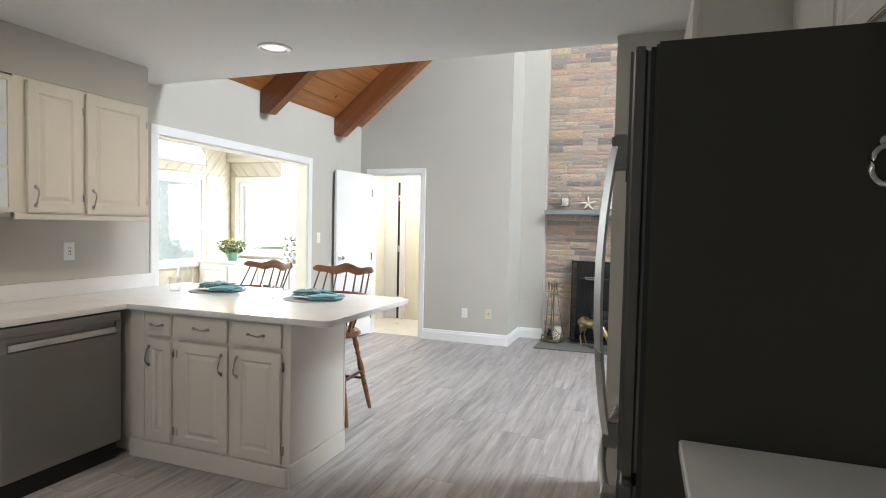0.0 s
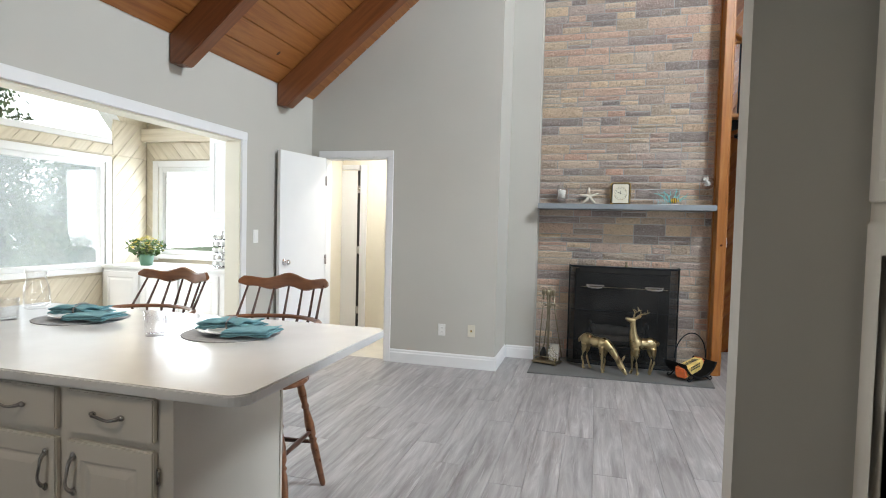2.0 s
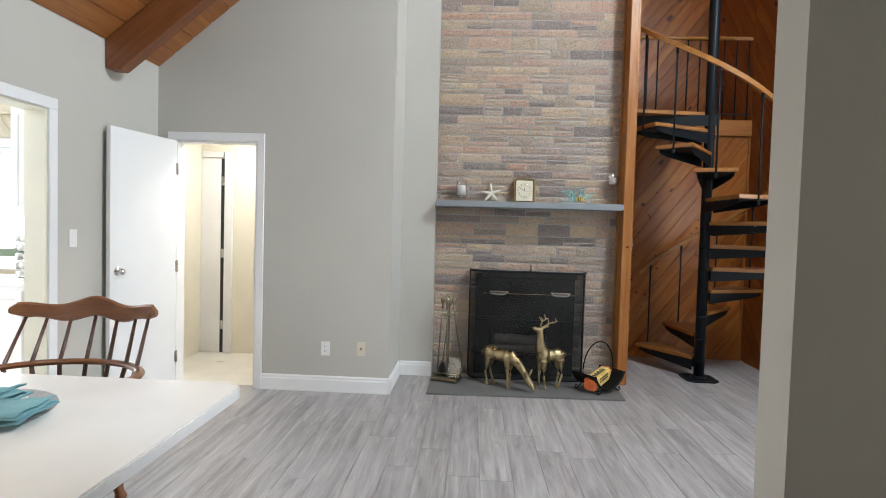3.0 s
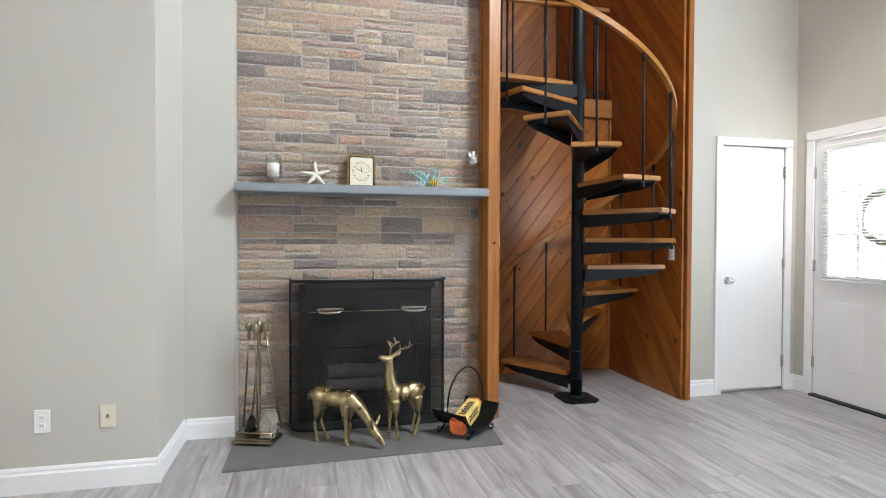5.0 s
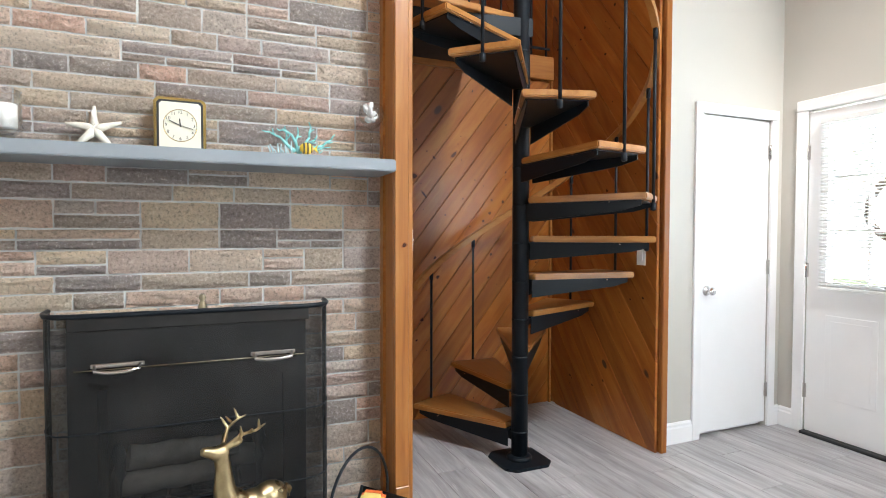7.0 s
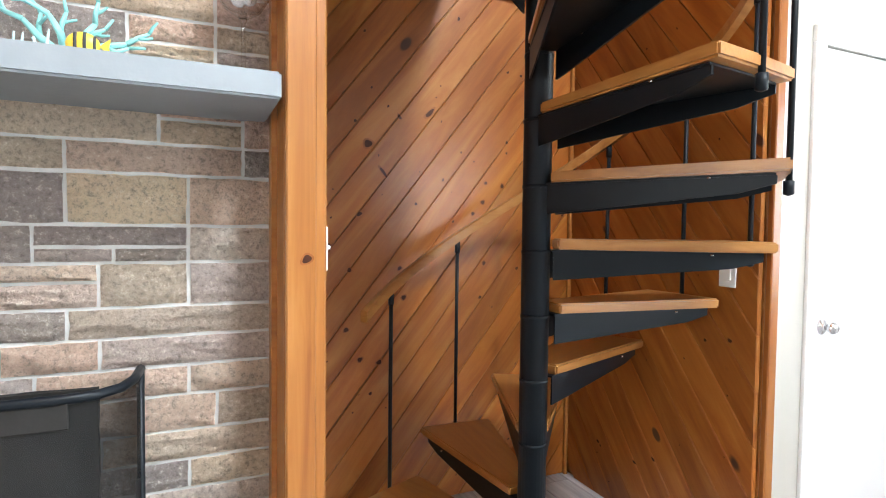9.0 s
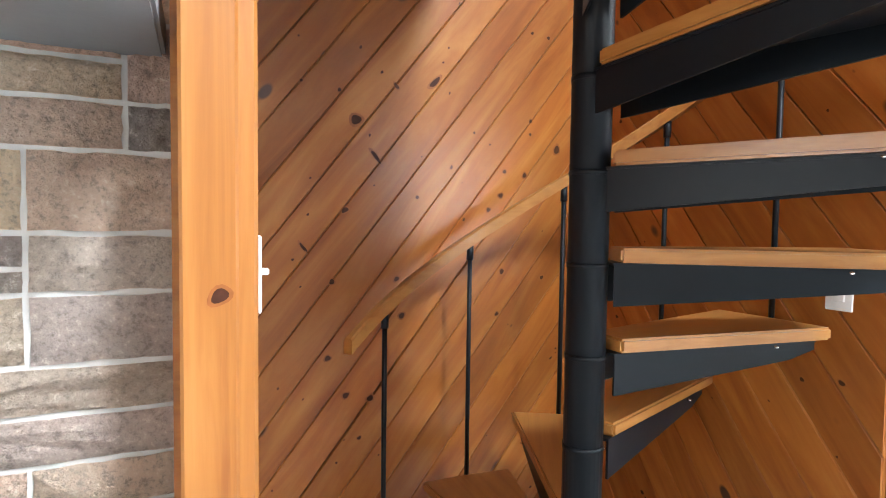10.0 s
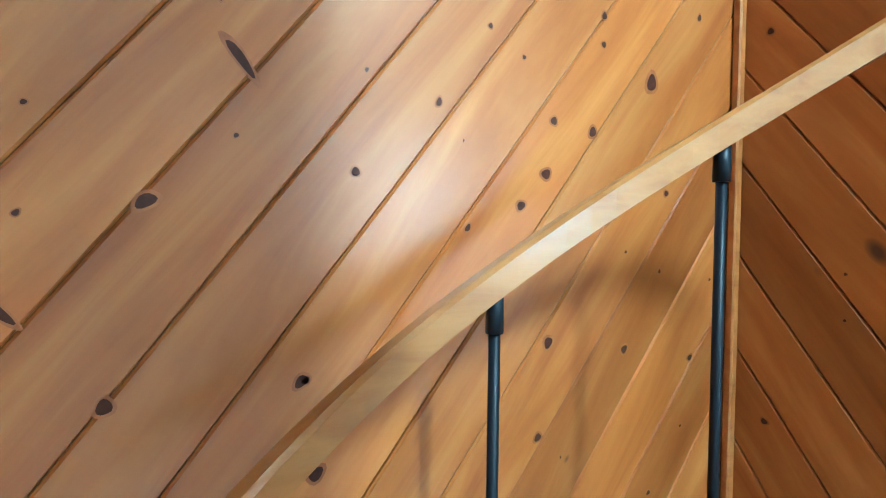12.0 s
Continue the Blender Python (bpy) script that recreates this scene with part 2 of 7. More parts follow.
M_WASHED = wood("whitewashed_pine", (0.55, 0.48, 0.37), (0.66, 0.59, 0.47), (0.73, 0.67, 0.56), 0.6, knots=0.25, spread=0.1, coat=0.0, dark=(0.4, 0.33, 0.25))
M_TEAL = plain("teal_cotton", (0.17, 0.35, 0.39), 0.9, var=0.15, vscale=20, fine=400, bstr=0.4)
M_CHINA = plain("white_china", (0.8, 0.8, 0.79), 0.15, var=0.01, bstr=0)
M_MAT = plain("grey_woven_placemat", (0.32, 0.32, 0.32), 0.8, var=0.15, vscale=40, fine=300, bstr=0.4)
M_GLASS = pane_mat("clear_thin_glass", 1.8)
M_CUT_GLASS = pane_mat("cut_glass", 2.9)
# opaque pane for the glass doors, reflected daylight put into its pale colour
M_PALE_PANE = plain("pale_opaque_pane", (0.70, 0.76, 0.79), 0.18, var=0.04, vscale=5, bstr=0)
M_PANE = pane_mat("window_pane_glass", 1.45)
M_WAX = plain("white_wax", (0.82, 0.8, 0.75), 0.5, var=0.02, bstr=0.02)
M_STARFISH = plain("bleached_starfish", (0.75, 0.7, 0.6), 0.85, var=0.08, vscale=30, fine=200, bstr=0.6)
M_CLOCKFACE = plain("cream_clock_face", (0.72, 0.68, 0.55), 0.4, var=0.04, bstr=0)
M_INK = plain("black_ink", (0.02, 0.02, 0.02), 0.5, var=0.1, bstr=0)
M_CORAL = plain("turquoise_coral", (0.24, 0.56, 0.54), 0.5, var=0.25, vscale=40, fine=200, bstr=0.3)
M_PALE_CORAL = plain("pale_blue_coral", (0.50, 0.66, 0.68), 0.5, var=0.15, vscale=40, bstr=0.2)
M_YELLOW = plain("yellow_paint", (0.75, 0.5, 0.05), 0.4, var=0.1, bstr=0.05)
M_ORANGE = plain("orange_red_wrapper", (0.72, 0.16, 0.04), 0.35, var=0.3, vscale=18, bstr=0.05)
M_WRAP = plain("yellow_wrapper", (0.82, 0.60, 0.20), 0.32, var=0.25, vscale=14, bstr=0.05)
M_LOG = plain("pale_birch_bark", (0.42, 0.38, 0.34), 0.9, var=0.3, vscale=9, fine=60, bstr=0.5)
M_PLASTIC = plain("white_plastic", (0.8, 0.8, 0.78), 0.35, var=0.01, bstr=0)
M_IVORY = plain("ivory_plastic", (0.68, 0.64, 0.53), 0.4, var=0.02, bstr=0)
M_CREAM = plain("cream_wall_paint", (0.78, 0.735, 0.62), 0.75, var=0.03, fine=140, bstr=0.1)
M_TILE = plain("beige_hall_floor", (0.7, 0.67, 0.6), 0.3, var=0.08, vscale=4, bstr=0.1)
M_LEAF = plain("green_leaf", (0.07, 0.13, 0.035), 0.55, var=0.4, vscale=8, bstr=0.1)
M_LEAF2 = plain("hedge_leaf", (0.17, 0.23, 0.12), 0.6, var=0.4, vscale=3, bstr=0.1)
M_PETAL = plain("yellow_petal", (0.72, 0.6, 0.1), 0.6, var=0.2, vscale=30, bstr=0.1)
M_BARK = plain("tree_bark", (0.12, 0.09, 0.07), 0.9, var=0.3, vscale=8, bstr=0.5)
M_GRASS = plain("lawn", (0.09, 0.13, 0.05), 0.9, var=0.3, vscale=0.8, fine=30, bstr=0.4)
M_POT = plain("green_foil_pot", (0.12, 0.26, 0.17), 0.4, var=0.1, bstr=0.1)
M_PHOTO = plain("grey_photo_print", (0.3, 0.3, 0.31), 0.3, var=0.5, vscale=30, bstr=0)
M_RUBBER = plain("black_rubber", (0.02, 0.02, 0.02), 0.7, var=0.1, bstr=0.1)
M_LAMP = emit_mat("warm_lamp_glass", (1.0, 0.72, 0.42), 4.0)
for mat_, spec_ in ((M_BLACK, 0.2), (M_KNOT, 0.15), (M_KNOT_RIM, 0.2), (M_PINE, 0.35), (M_SOOT, 0.2)):
    mat_.node_tree.nodes["Principled BSDF"].inputs["Specular IOR Level"].default_value = spec_

# ---- geometry helpers ----
def merge(bm, other):
    me = bpy.data.meshes.new("tmp")
    other.to_mesh(me)
    bm.from_mesh(me)
    bpy.data.meshes.remove(me)
    other.free()


def add_box(bm, x0, x1, y0, y1, z0, z1, bev=0.0, m=None, seg=1):
    b = bmesh.new()
    bmesh.ops.create_cube(b, size=1)
    for v in b.verts:
        v.co = Vector(((x0 + x1) / 2 + v.co.x * (x1 - x0), (y0 + y1) / 2 + v.co.y * (y1 - y0), (z0 + z1) / 2 + v.co.z * (z1 - z0)))
    if bev:
        bmesh.ops.bevel(b, geom=b.edges[:], offset=bev, segments=seg, affect="EDGES")
    if m is not None:
        b.transform(m)
    merge(bm, b)
    return bm


def box(x0, x1, y0, y1, z0, z1, bev=0.0, seg=1):
    return add_box(bmesh.new(), x0, x1, y0, y1, z0, z1, bev, None, seg)


def add_prism(bm, pts, axis, a0, a1, bev=0.0):
    """A flat outline (u, v) pushed along an axis: x -> (y, z), y -> (x, z), z -> (x, y)."""
    b = bmesh.new()
    put = {"x": lambda u, v, a: (a, u, v), "y": lambda u, v, a: (u, a, v), "z": lambda u, v, a: (u, v, a)}[axis]
    lo = [b.verts.new(put(u, v, a0)) for u, v in pts]
    hi = [b.verts.new(put(u, v, a1)) for u, v in pts]
    b.faces.new(lo)
    b.faces.new(hi)
    n = len(pts)
    for i in range(n):
        b.faces.new((lo[i], lo[(i + 1) % n], hi[(i + 1) % n], hi[i]))
    bmesh.ops.recalc_face_normals(b, faces=b.faces[:])
    if bev:
        es = [e for e in b.edges if len(e.link_faces) == 2 and e.calc_face_angle() > 0.6]
        bmesh.ops.bevel(b, geom=es, offset=bev, segments=2, affect="EDGES")
    merge(bm, b)
    return bm


def prism(pts, axis, a0, a1, bev=0.0):
    return add_prism(bmesh.new(), pts, axis, a0, a1, bev)


def add_lathe(bm, prof, seg=16, m=None):
    """A turned shape round z from (radius, height) pairs."""
    b = bmesh.new()
    rings = []
    for r, z in prof:
        if r < 1e-5:
            rings.append([b.verts.new((0, 0, z))])
        else:
            rings.append([b.verts.new((r * math.cos(2 * math.pi * i / seg), r * math.sin(2 * math.pi * i / seg), z)) for i in range(seg)])
    for p, q in zip(rings, rings[1:]):
        for i in range(seg):
            j = (i + 1) % seg
            if len(p) == 1 and len(q) == 1:
                continue
            if len(p) == 1:
                b.faces.new((p[0], q[j], q[i]))
            elif len(q) == 1:
                b.faces.new((p[i], p[j], q[0]))
            else:
                b.faces.new((p[i], p[j], q[j], q[i]))
    for ring in (rings[0], rings[-1]):
        if len(ring) > 1:
            b.faces.new(ring)
    bmesh.ops.recalc_face_normals(b, faces=b.faces[:])
    for f in b.faces:
        f.smooth = len(f.verts) <= 4
    if m is not None:
        b.transform(m)
    merge(bm, b)
    return bm


def lathe(prof, seg=16, m=None):
    return add_lathe(bmesh.new(), prof, seg, m)


def add_tube(bm, pts, r, seg=8, closed=False, flat=1.0):
    """A rod along points; r is one radius or one for each point; flat squeezes it upright."""
    pts = [Vector(p) for p in pts]
    rs = r if isinstance(r, (list, tuple)) else [r] * len(pts)
    b = bmesh.new()
    rings = []
    ref = Vector((0, 0, 1))
    for i, p in enumerate(pts):
        if closed:
            d = pts[(i + 1) % len(pts)] - pts[i - 1]
        else:
            d = pts[min(i + 1, len(pts) - 1)] - pts[max(i - 1, 0)]
        d.normalize()
        u = d.cross(ref)
        if u.length < 0.05:
            u = d.cross(Vector((1, 0, 0)))
        u.normalize()
        w = u.cross(d).normalized()
        rings.append([b.verts.new(p + u * rs[i] * math.cos(2 * math.pi * k / seg) + w * rs[i] * flat * math.sin(2 * math.pi * k / seg)) for k in range(seg)])
    pairs = list(zip(rings, rings[1:])) + ([(rings[-1], rings[0])] if closed else [])
    for p, q in pairs:
        for k in range(seg):
            b.faces.new((p[k], p[(k + 1) % seg], q[(k + 1) % seg], q[k]))
    if not closed:
        b.faces.new(rings[0][::-1])
        b.faces.new(rings[-1])
    bmesh.ops.recalc_face_normals(b, faces=b.faces[:])
    for f in b.faces:
        f.smooth = len(f.verts) == 4
    merge(bm, b)
    return bm


def tube(pts, r, seg=8, closed=False, flat=1.0):
    return add_tube(bmesh.new(), pts, r, seg, closed, flat)


def add_ball(bm, c, r, sub=2, scale=(1, 1, 1), m=None):
    b = bmesh.new()
    bmesh.ops.create_icosphere(b, subdivisions=sub, radius=r)
    for v in b.verts:
        v.co = Vector((v.co.x * scale[0], v.co.y * scale[1], v.co.z * scale[2])) + Vector(c)
    for f in b.faces:
        f.smooth = True
    if m is not None:
        b.transform(m)
    merge(bm, b)
    return bm


def mesh_of(name, bm, material):
    me = bpy.data.meshes.new(name)
    bm.to_mesh(me)
    bm.free()
    me.materials.append(material)
    return me


def part(name, bm, material, parent, label="", m=None):
    ob = new(name, mesh_of(name, bm, material))
    ob.parent = parent
    if m is not None:
        ob.matrix_basis = m
    if label:
        tagged(ob, label)
    return ob


def solid(name, bm, material, label="", category="", kind="", group="", m=None):
    ob = new(name, mesh_of(name, bm, material))
    if m is not None:
        ob.matrix_basis = m
    return tagged(ob, label, category, group, kind)


def thing(name, label, category, m=None, group="", kind=""):
    ob = new(name)
    ob.empty_display_size = 0.1
    if m is not None:
        ob.matrix_basis = m
    return tagged(ob, label, category, group, kind)


def add_wall(bm, axis, a0, a1, u0, u1, z0, z1, holes=()):
    """A wall across an axis from a0 to a1 with holes (u0, u1, z0, z1) through it."""
    us = sorted({u0, u1, *(h[0] for h in holes), *(h[1] for h in holes)})
    zs = sorted({z0, z1, *(h[2] for h in holes), *(h[3] for h in holes)})
    us = [u for u in us if u0 <= u <= u1]
    zs = [z for z in zs if z0 <= z <= z1]
    for ua, ub in zip(us, us[1:]):
        run = None
        for za, zb in zip(zs, zs[1:]):
            cu, cz = (ua + ub) / 2, (za + zb) / 2
            if any(h[0] < cu < h[1] and h[2] < cz < h[3] for h in holes):
                run = None
                continue
            if axis == "x":
                add_box(bm, a0, a1, ua, ub, za, zb)
            else:
                add_box(bm, ua, ub, a0, a1, za, zb)
    return bm


def wall(name, axis, a0, a1, u0, u1, z0, z1, material, label, holes=()):
    return solid(name, add_wall(bmesh.new(), axis, a0, a1, u0, u1, z0, z1, holes), material, label, "wall", "structure")

# ---- the plan ----
WX = -3.41          # wall with the wide opening to the sunroom
HY = 5.59           # wall with the hall door
STY = 6.345          # face of the fireplace stone
EX = 3.37           # wall with the front door
CY = 6.335           # wall with the closet door
KY = 2.42           # edge of the flat kitchen ceiling, partition
CEIL = 2.40
EAVE, SLOPE, RIDGE = 2.632, 0.81, 0.9
TOP = EAVE + SLOPE * (RIDGE - WX)
AX0, AX1, AY = 0.60, 2.20, 7.352   # stair alcove


def vault(x):
    return EAVE + SLOPE * (x - WX) if x < RIDGE else TOP - SLOPE * (x - RIDGE)


floor = solid("floor", box(WX - 0.1, EX + 0.1, -2.6, 8.7, -0.1, -0.006), M_FLOOR, "grey wood-look vinyl plank floor", "floor", "structure")
backdrop = solid("backdrop", box(-24.1, -24, -30, 40, -0.25, 16), emit_mat("hazy_white_sky", (0.95, 0.98, 1.0), 4.0), "hazy white overcast distance", "backdrop", "structure")
solid("backdrop_east", box(20, 20.1, -10, 25, -0.25, 14), emit_mat("hazy_white_sky_east", (0.97, 0.98, 1.0), 4.0), "hazy white overcast distance", "backdrop", "structure")
ground = solid("ground", box(-300, 300, -300, 300, -0.5, -0.25), M_GRASS, "green lawn outside the house", "ground", "structure")

# wall to the sunroom, with the cased opening
OPEN = (2.44, 4.40, 0.0, 2.04)
wall("wall_west", "x", WX - 0.13, WX, -2.6, HY, 0, EAVE + 0.1, M_WALL, "greige painted wall with a wide cased opening", [OPEN])
trim = bmesh.new()
add_box(trim, WX, WX + 0.018, OPEN[0] - 0.07, OPEN[0], 0, OPEN[3], 0.003)
add_box(trim, WX, WX + 0.018, OPEN[1], OPEN[1] + 0.07, 0, OPEN[3], 0.003)
add_box(trim, WX, WX + 0.02, OPEN[0] - 0.07, OPEN[1] + 0.07, OPEN[3], OPEN[3] + 0.07, 0.003)
solid("trim_sunroom_opening", trim, M_TRIM, "white painted casing round the wide opening", "trim", "structure")
jamb = bmesh.new()
add_box(jamb, WX - 0.132, WX + 0.002, OPEN[0], OPEN[0] + 0.015, 0, OPEN[3])
add_box(jamb, WX - 0.132, WX + 0.002, OPEN[1] - 0.015, OPEN[1], 0, OPEN[3])
add_box(jamb, WX - 0.132, WX + 0.002, OPEN[0] + 0.015, OPEN[1] - 0.015, OPEN[3] - 0.015, OPEN[3])
solid("jamb_sunroom_opening", jamb, M_CREAM, "cream painted jamb of the opening", "trim", "structure")

# hall wall with its door opening
HALL = (-3.255, -2.565, 0.0, 2.04)
hw = add_wall(bmesh.new(), "y", HY, HY + 0.12, WX - 0.13, -1.445, 0, EAVE, [HALL])
add_prism(hw, [(WX - 0.13, EAVE), (-1.44, EAVE), (-1.44, vault(-1.44) + 0.1), (WX - 0.13, EAVE)][:3], "y", HY, HY + 0.12)
solid("wall_hall", hw, M_WALL, "greige painted wall with a hall doorway", "wall", "structure")
tr = bmesh.new()
add_box(tr, HALL[0] - 0.06, HALL[0], HY - 0.018, HY, 0, HALL[3], 0.003)
add_box(tr, HALL[1], HALL[1] + 0.06, HY - 0.018, HY, 0, HALL[3], 0.003)
add_box(tr, HALL[0] - 0.06, HALL[1] + 0.06, HY - 0.02, HY, HALL[3], HALL[3] + 0.065, 0.003)
solid("trim_hall_door", tr, M_TRIM, "white painted door casing", "trim", "structure")
jb = bmesh.new()
add_box(jb, HALL[0], HALL[0] + 0.015, HY - 0.002, HY + 0.122, 0, HALL[3])
add_box(jb, HALL[1] - 0.015, HALL[1], HY - 0.002, HY + 0.122, 0, HALL[3])
add_box(jb, HALL[0] + 0.015, HALL[1] - 0.015, HY - 0.002, HY + 0.122, HALL[3] - 0.015, HALL[3])
solid("jamb_hall_door", jb, M_TRIM, "white painted door jamb", "trim", "structure")

# return beside the chimney, and the wall behind it
wall("wall_return", "x", -1.56, -1.445, HY + 0.12, 6.21, 0, 4.35, M_WALL, "greige painted return wall beside the fireplace")
wall("wall_recess", "y", 6.21, 6.35, -1.56, -1.14, 0, 4.6, M_WALL, "greige painted recess wall beside the fireplace")
wall("wall_closet", "y", CY, CY + 0.12, AX1 + 0.085, EX + 0.12, 0, 5.2, M_WALL, "greige painted wall with a closet door", [(2.63, 3.25, 0.0, 2.06)])
FD = (5.19, 6.155, 0.0, 2.10)
WIN = (1.85, 3.95, 0.9, 2.2)
wall("wall_east", "x", EX, EX + 0.13, -2.6, CY, 0, 4.3, M_WALL, "greige painted wall with the front door", [FD, WIN])
wall("wall_south", "y", -2.62, -2.5, WX - 0.13, EX + 0.13, 0, CEIL + 0.3, M_WALL, "greige painted kitchen wall", [(-2.9, -1.5, 1.1, 2.1)])
wall("wall_partition", "y", 2.30, KY, -0.13, 0.9, 0, CEIL, M_WALL, "greige painted partition end beside the pantry")
wall("wall_kitchen", "x", 0.8, 0.9, -2.5, 2.30, 0, CEIL, M_WALL, "greige painted kitchen wall behind the refrigerator")
up = bmesh.new()
add_prism(up, [(WX, CEIL + 0.10), (EX, CEIL + 0.10), (EX, vault(EX)), (RIDGE, TOP), (WX, EAVE)], "y", KY, KY + 0.1)
solid("wall_over_kitchen", up, M_WALL, "greige painted wall above the kitchen ceiling edge", "wall", "structure")
solid("ceiling_kitchen", box(WX, EX, -2.5, KY, CEIL, CEIL + 0.1), M_CEIL, "flat white kitchen ceiling", "ceiling", "structure")

# vaulted plank ceiling
vc = bmesh.new()
SKY = (1.60, 2.60, 2.62, 3.88)
for side in (0, 1):
    lo, hi = (WX, RIDGE) if side == 0 else (RIDGE, EX + 0.13)
    length = (hi - lo) * math.sqrt(1 + SLOPE * SLOPE)
    n = int(length / 0.19)
    for i in range(n):
        xa, xb = lo + (hi - lo) * i / n, lo + (hi - lo) * (i + 1) / n
        g = 0.006
        spans = [(KY + 0.1, 8.7)]
        if SKY[0] < (xa + xb) / 2 < SKY[1]:
            spans = [(KY + 0.1, SKY[2]), (SKY[3], 8.7)]
        for ya, yb in spans:
            za, zb = vault(xa), vault(xb)
            add_prism(vc, [(xa + g, za + (zb - za) * 0.04), (xb - g, zb - (zb - za) * 0.04), (xb - g, zb + 0.02), (xa + g, za + 0.02)], "y", ya, yb)
    for xa, xb, ya, yb in ([(lo, hi, KY + 0.1, SKY[2]), (lo, hi, SKY[3], 8.7), (lo, SKY[0], SKY[2], SKY[3]), (SKY[1], hi, SKY[2], SKY[3])] if side == 1 else [(lo, hi, KY + 0.1, 8.7)]):
        add_prism(vc, [(xa, vault(xa) + 0.012), (xb, vault(xb) + 0.012), (xb, vault(xb) + 0.1), (xa, vault(xa) + 0.1)], "y", ya, yb)
solid("ceiling_vault", vc, M_CEDAR, "stained pine plank vaulted ceiling", "ceiling", "structure")

# rafters
for i, y0 in enumerate((3.60, 4.925)):
    b = bmesh.new()
    x1 = RIDGE - 0.02
    x0 = WX + 0.004
    add_prism(b, [(x0, vault(x0) - 0.005), (x0, vault(x0) - 0.20), (x0 + 0.10, vault(x0) - 0.21), (x1, vault(x1) - 0.29), (x1, vault(x1) - 0.005)], "y", y0, y0 + 0.115, 0.006)
    b.transform(Matrix.Translation((-x0, -y0, -EAVE)))
    ang = math.atan(SLOPE)
    b.transform(Matrix.Rotation(ang, 4, "Y"))
    solid("ceiling_beam", b, M_BEAM, "dark stained exposed ceiling rafter", "beam", group="ceiling rafters", m=Matrix.Translation((x0, y0, EAVE)) @ Matrix.Rotation(-ang, 4, "Y"))


# baseboards with a moulded top
def baseboard(bm, p, q, inward):
    """A skirting from p to q on the floor; inward is the side on which it stands out."""
    p, q, n = Vector((*p, 0)), Vector((*q, 0)), Vector((*inward, 0))
    d = (q - p)
    ln = d.length
    d.normalize()
    m = Matrix((( d.x, n.x, 0, p.x), (d.y, n.y, 0, p.y), (0, 0, 1, 0), (0, 0, 0, 1)))
    b = prism([(0, 0), (0.016, 0), (0.016, 0.095), (0.011, 0.105), (0.011, 0.118), (0.005, 0.13), (0, 0.13)], "x", 0, ln)
    b.transform(m)
    bmesh.ops.recalc_face_normals(b, faces=b.faces[:])
    merge(bm, b)


bb = bmesh.new()
baseboard(bb, (HALL[1] + 0.06, HY), (-1.424, HY), (0, -1))
baseboard(bb, (-1.445, HY - 0.016), (-1.445, 6.21), (1, 0))
baseboard(bb, (-1.429, 6.21), (-1.14, 6.21), (0, -1))
baseboard(bb, (AX1 + 0.088, CY), (2.575, CY), (0, -1))
baseboard(bb, (3.305, CY), (EX, CY), (0, -1))
baseboard(bb, (EX, CY - 0.016), (EX, FD[1] + 0.07), (-1, 0))
baseboard(bb, (EX, FD[0] - 0.07), (EX, KY), (-1, 0))
baseboard(bb, (WX, OPEN[1] + 0.07), (WX, HY), (1, 0))
solid("baseboard", bb, M_TRIM, "white moulded baseboard", "baseboard", "structure")

# hall beyond the doorway
hall = bmesh.new()
add_wall(hall, "x", -3.74, -3.62, HY + 0.12, 6.76, 0, 2.5)
add_wall(hall, "x", -1.9, -1.78, HY + 0.12, 6.76, 0, 2.5)
add_wall(hall, "y", 6.76, 6.88, -3.74, -1.78, 0, 2.5)
solid("wall_hallway", hall, M_CREAM, "cream painted hallway walls", "wall", "structure")
solid("ceiling_hallway", box(-3.74, -1.78, HY + 0.12, 6.88, 2.45, 2.55), M_CEIL, "white hallway ceiling", "ceiling", "structure")
solid("floor_hallway", box(-3.74, -1.78, HY + 0.06, 6.88, -0.004, 0.004), M_TILE, "pale beige hallway floor", "floor", "structure")

# stair alcove shell behind the boards
wall("wall_alcove_back", "y", AY + 0.02, AY + 0.1, AX0 - 0.1, AX1 + 0.1, 0, 2.55, M_POST, "pine backing of the stair alcove")
wall("wall_alcove_east", "x", AX1 + 0.02, AX1 + 0.1, CY - 0.02, 8.7, 0, 5.3, M_POST, "pine side wall of the stair alcove")
wall("wall_alcove_west", "x", AX0 - 0.06, AX0 - 0.02, 6.3, 8.7, 0, 5.6, M_POST, "pine side wall of the stair alcove")
solid("floor_loft", box(AX0 - 0.1, AX1 + 0.1, AY + 0.02, 8.7, 2.55, 2.62), M_POST, "pine loft floor", "floor", "structure")
wall("wall_loft", "y", 8.6, 8.7, WX - 0.13, EX + 0.13, 0, 5.9, M_WALL, "painted rear wall of the house")

# ---- diagonal pine boards of the alcove ----
def clip_strip(poly, c0, c1, slope):
    """Cuts the part of a flat outline between the lines v = slope * u + c0 and + c1."""
    def cut(ps, f):
        out = []
        for i, p in enumerate(ps):
            q = ps[(i + 1) % len(ps)]
            fp, fq = f(p), f(q)
            if fp >= 0:
                out.append(p)
            if (fp >= 0) != (fq >= 0):
                k = fp / (fp - fq)
                out.append((p[0] + (q[0] - p[0]) * k, p[1] + (q[1] - p[1]) * k))
        return out
    poly = cut(poly, lambda p: p[1] - slope * p[0] - c0)
    return cut(poly, lambda p: slope * p[0] + c1 - p[1]) if poly else poly


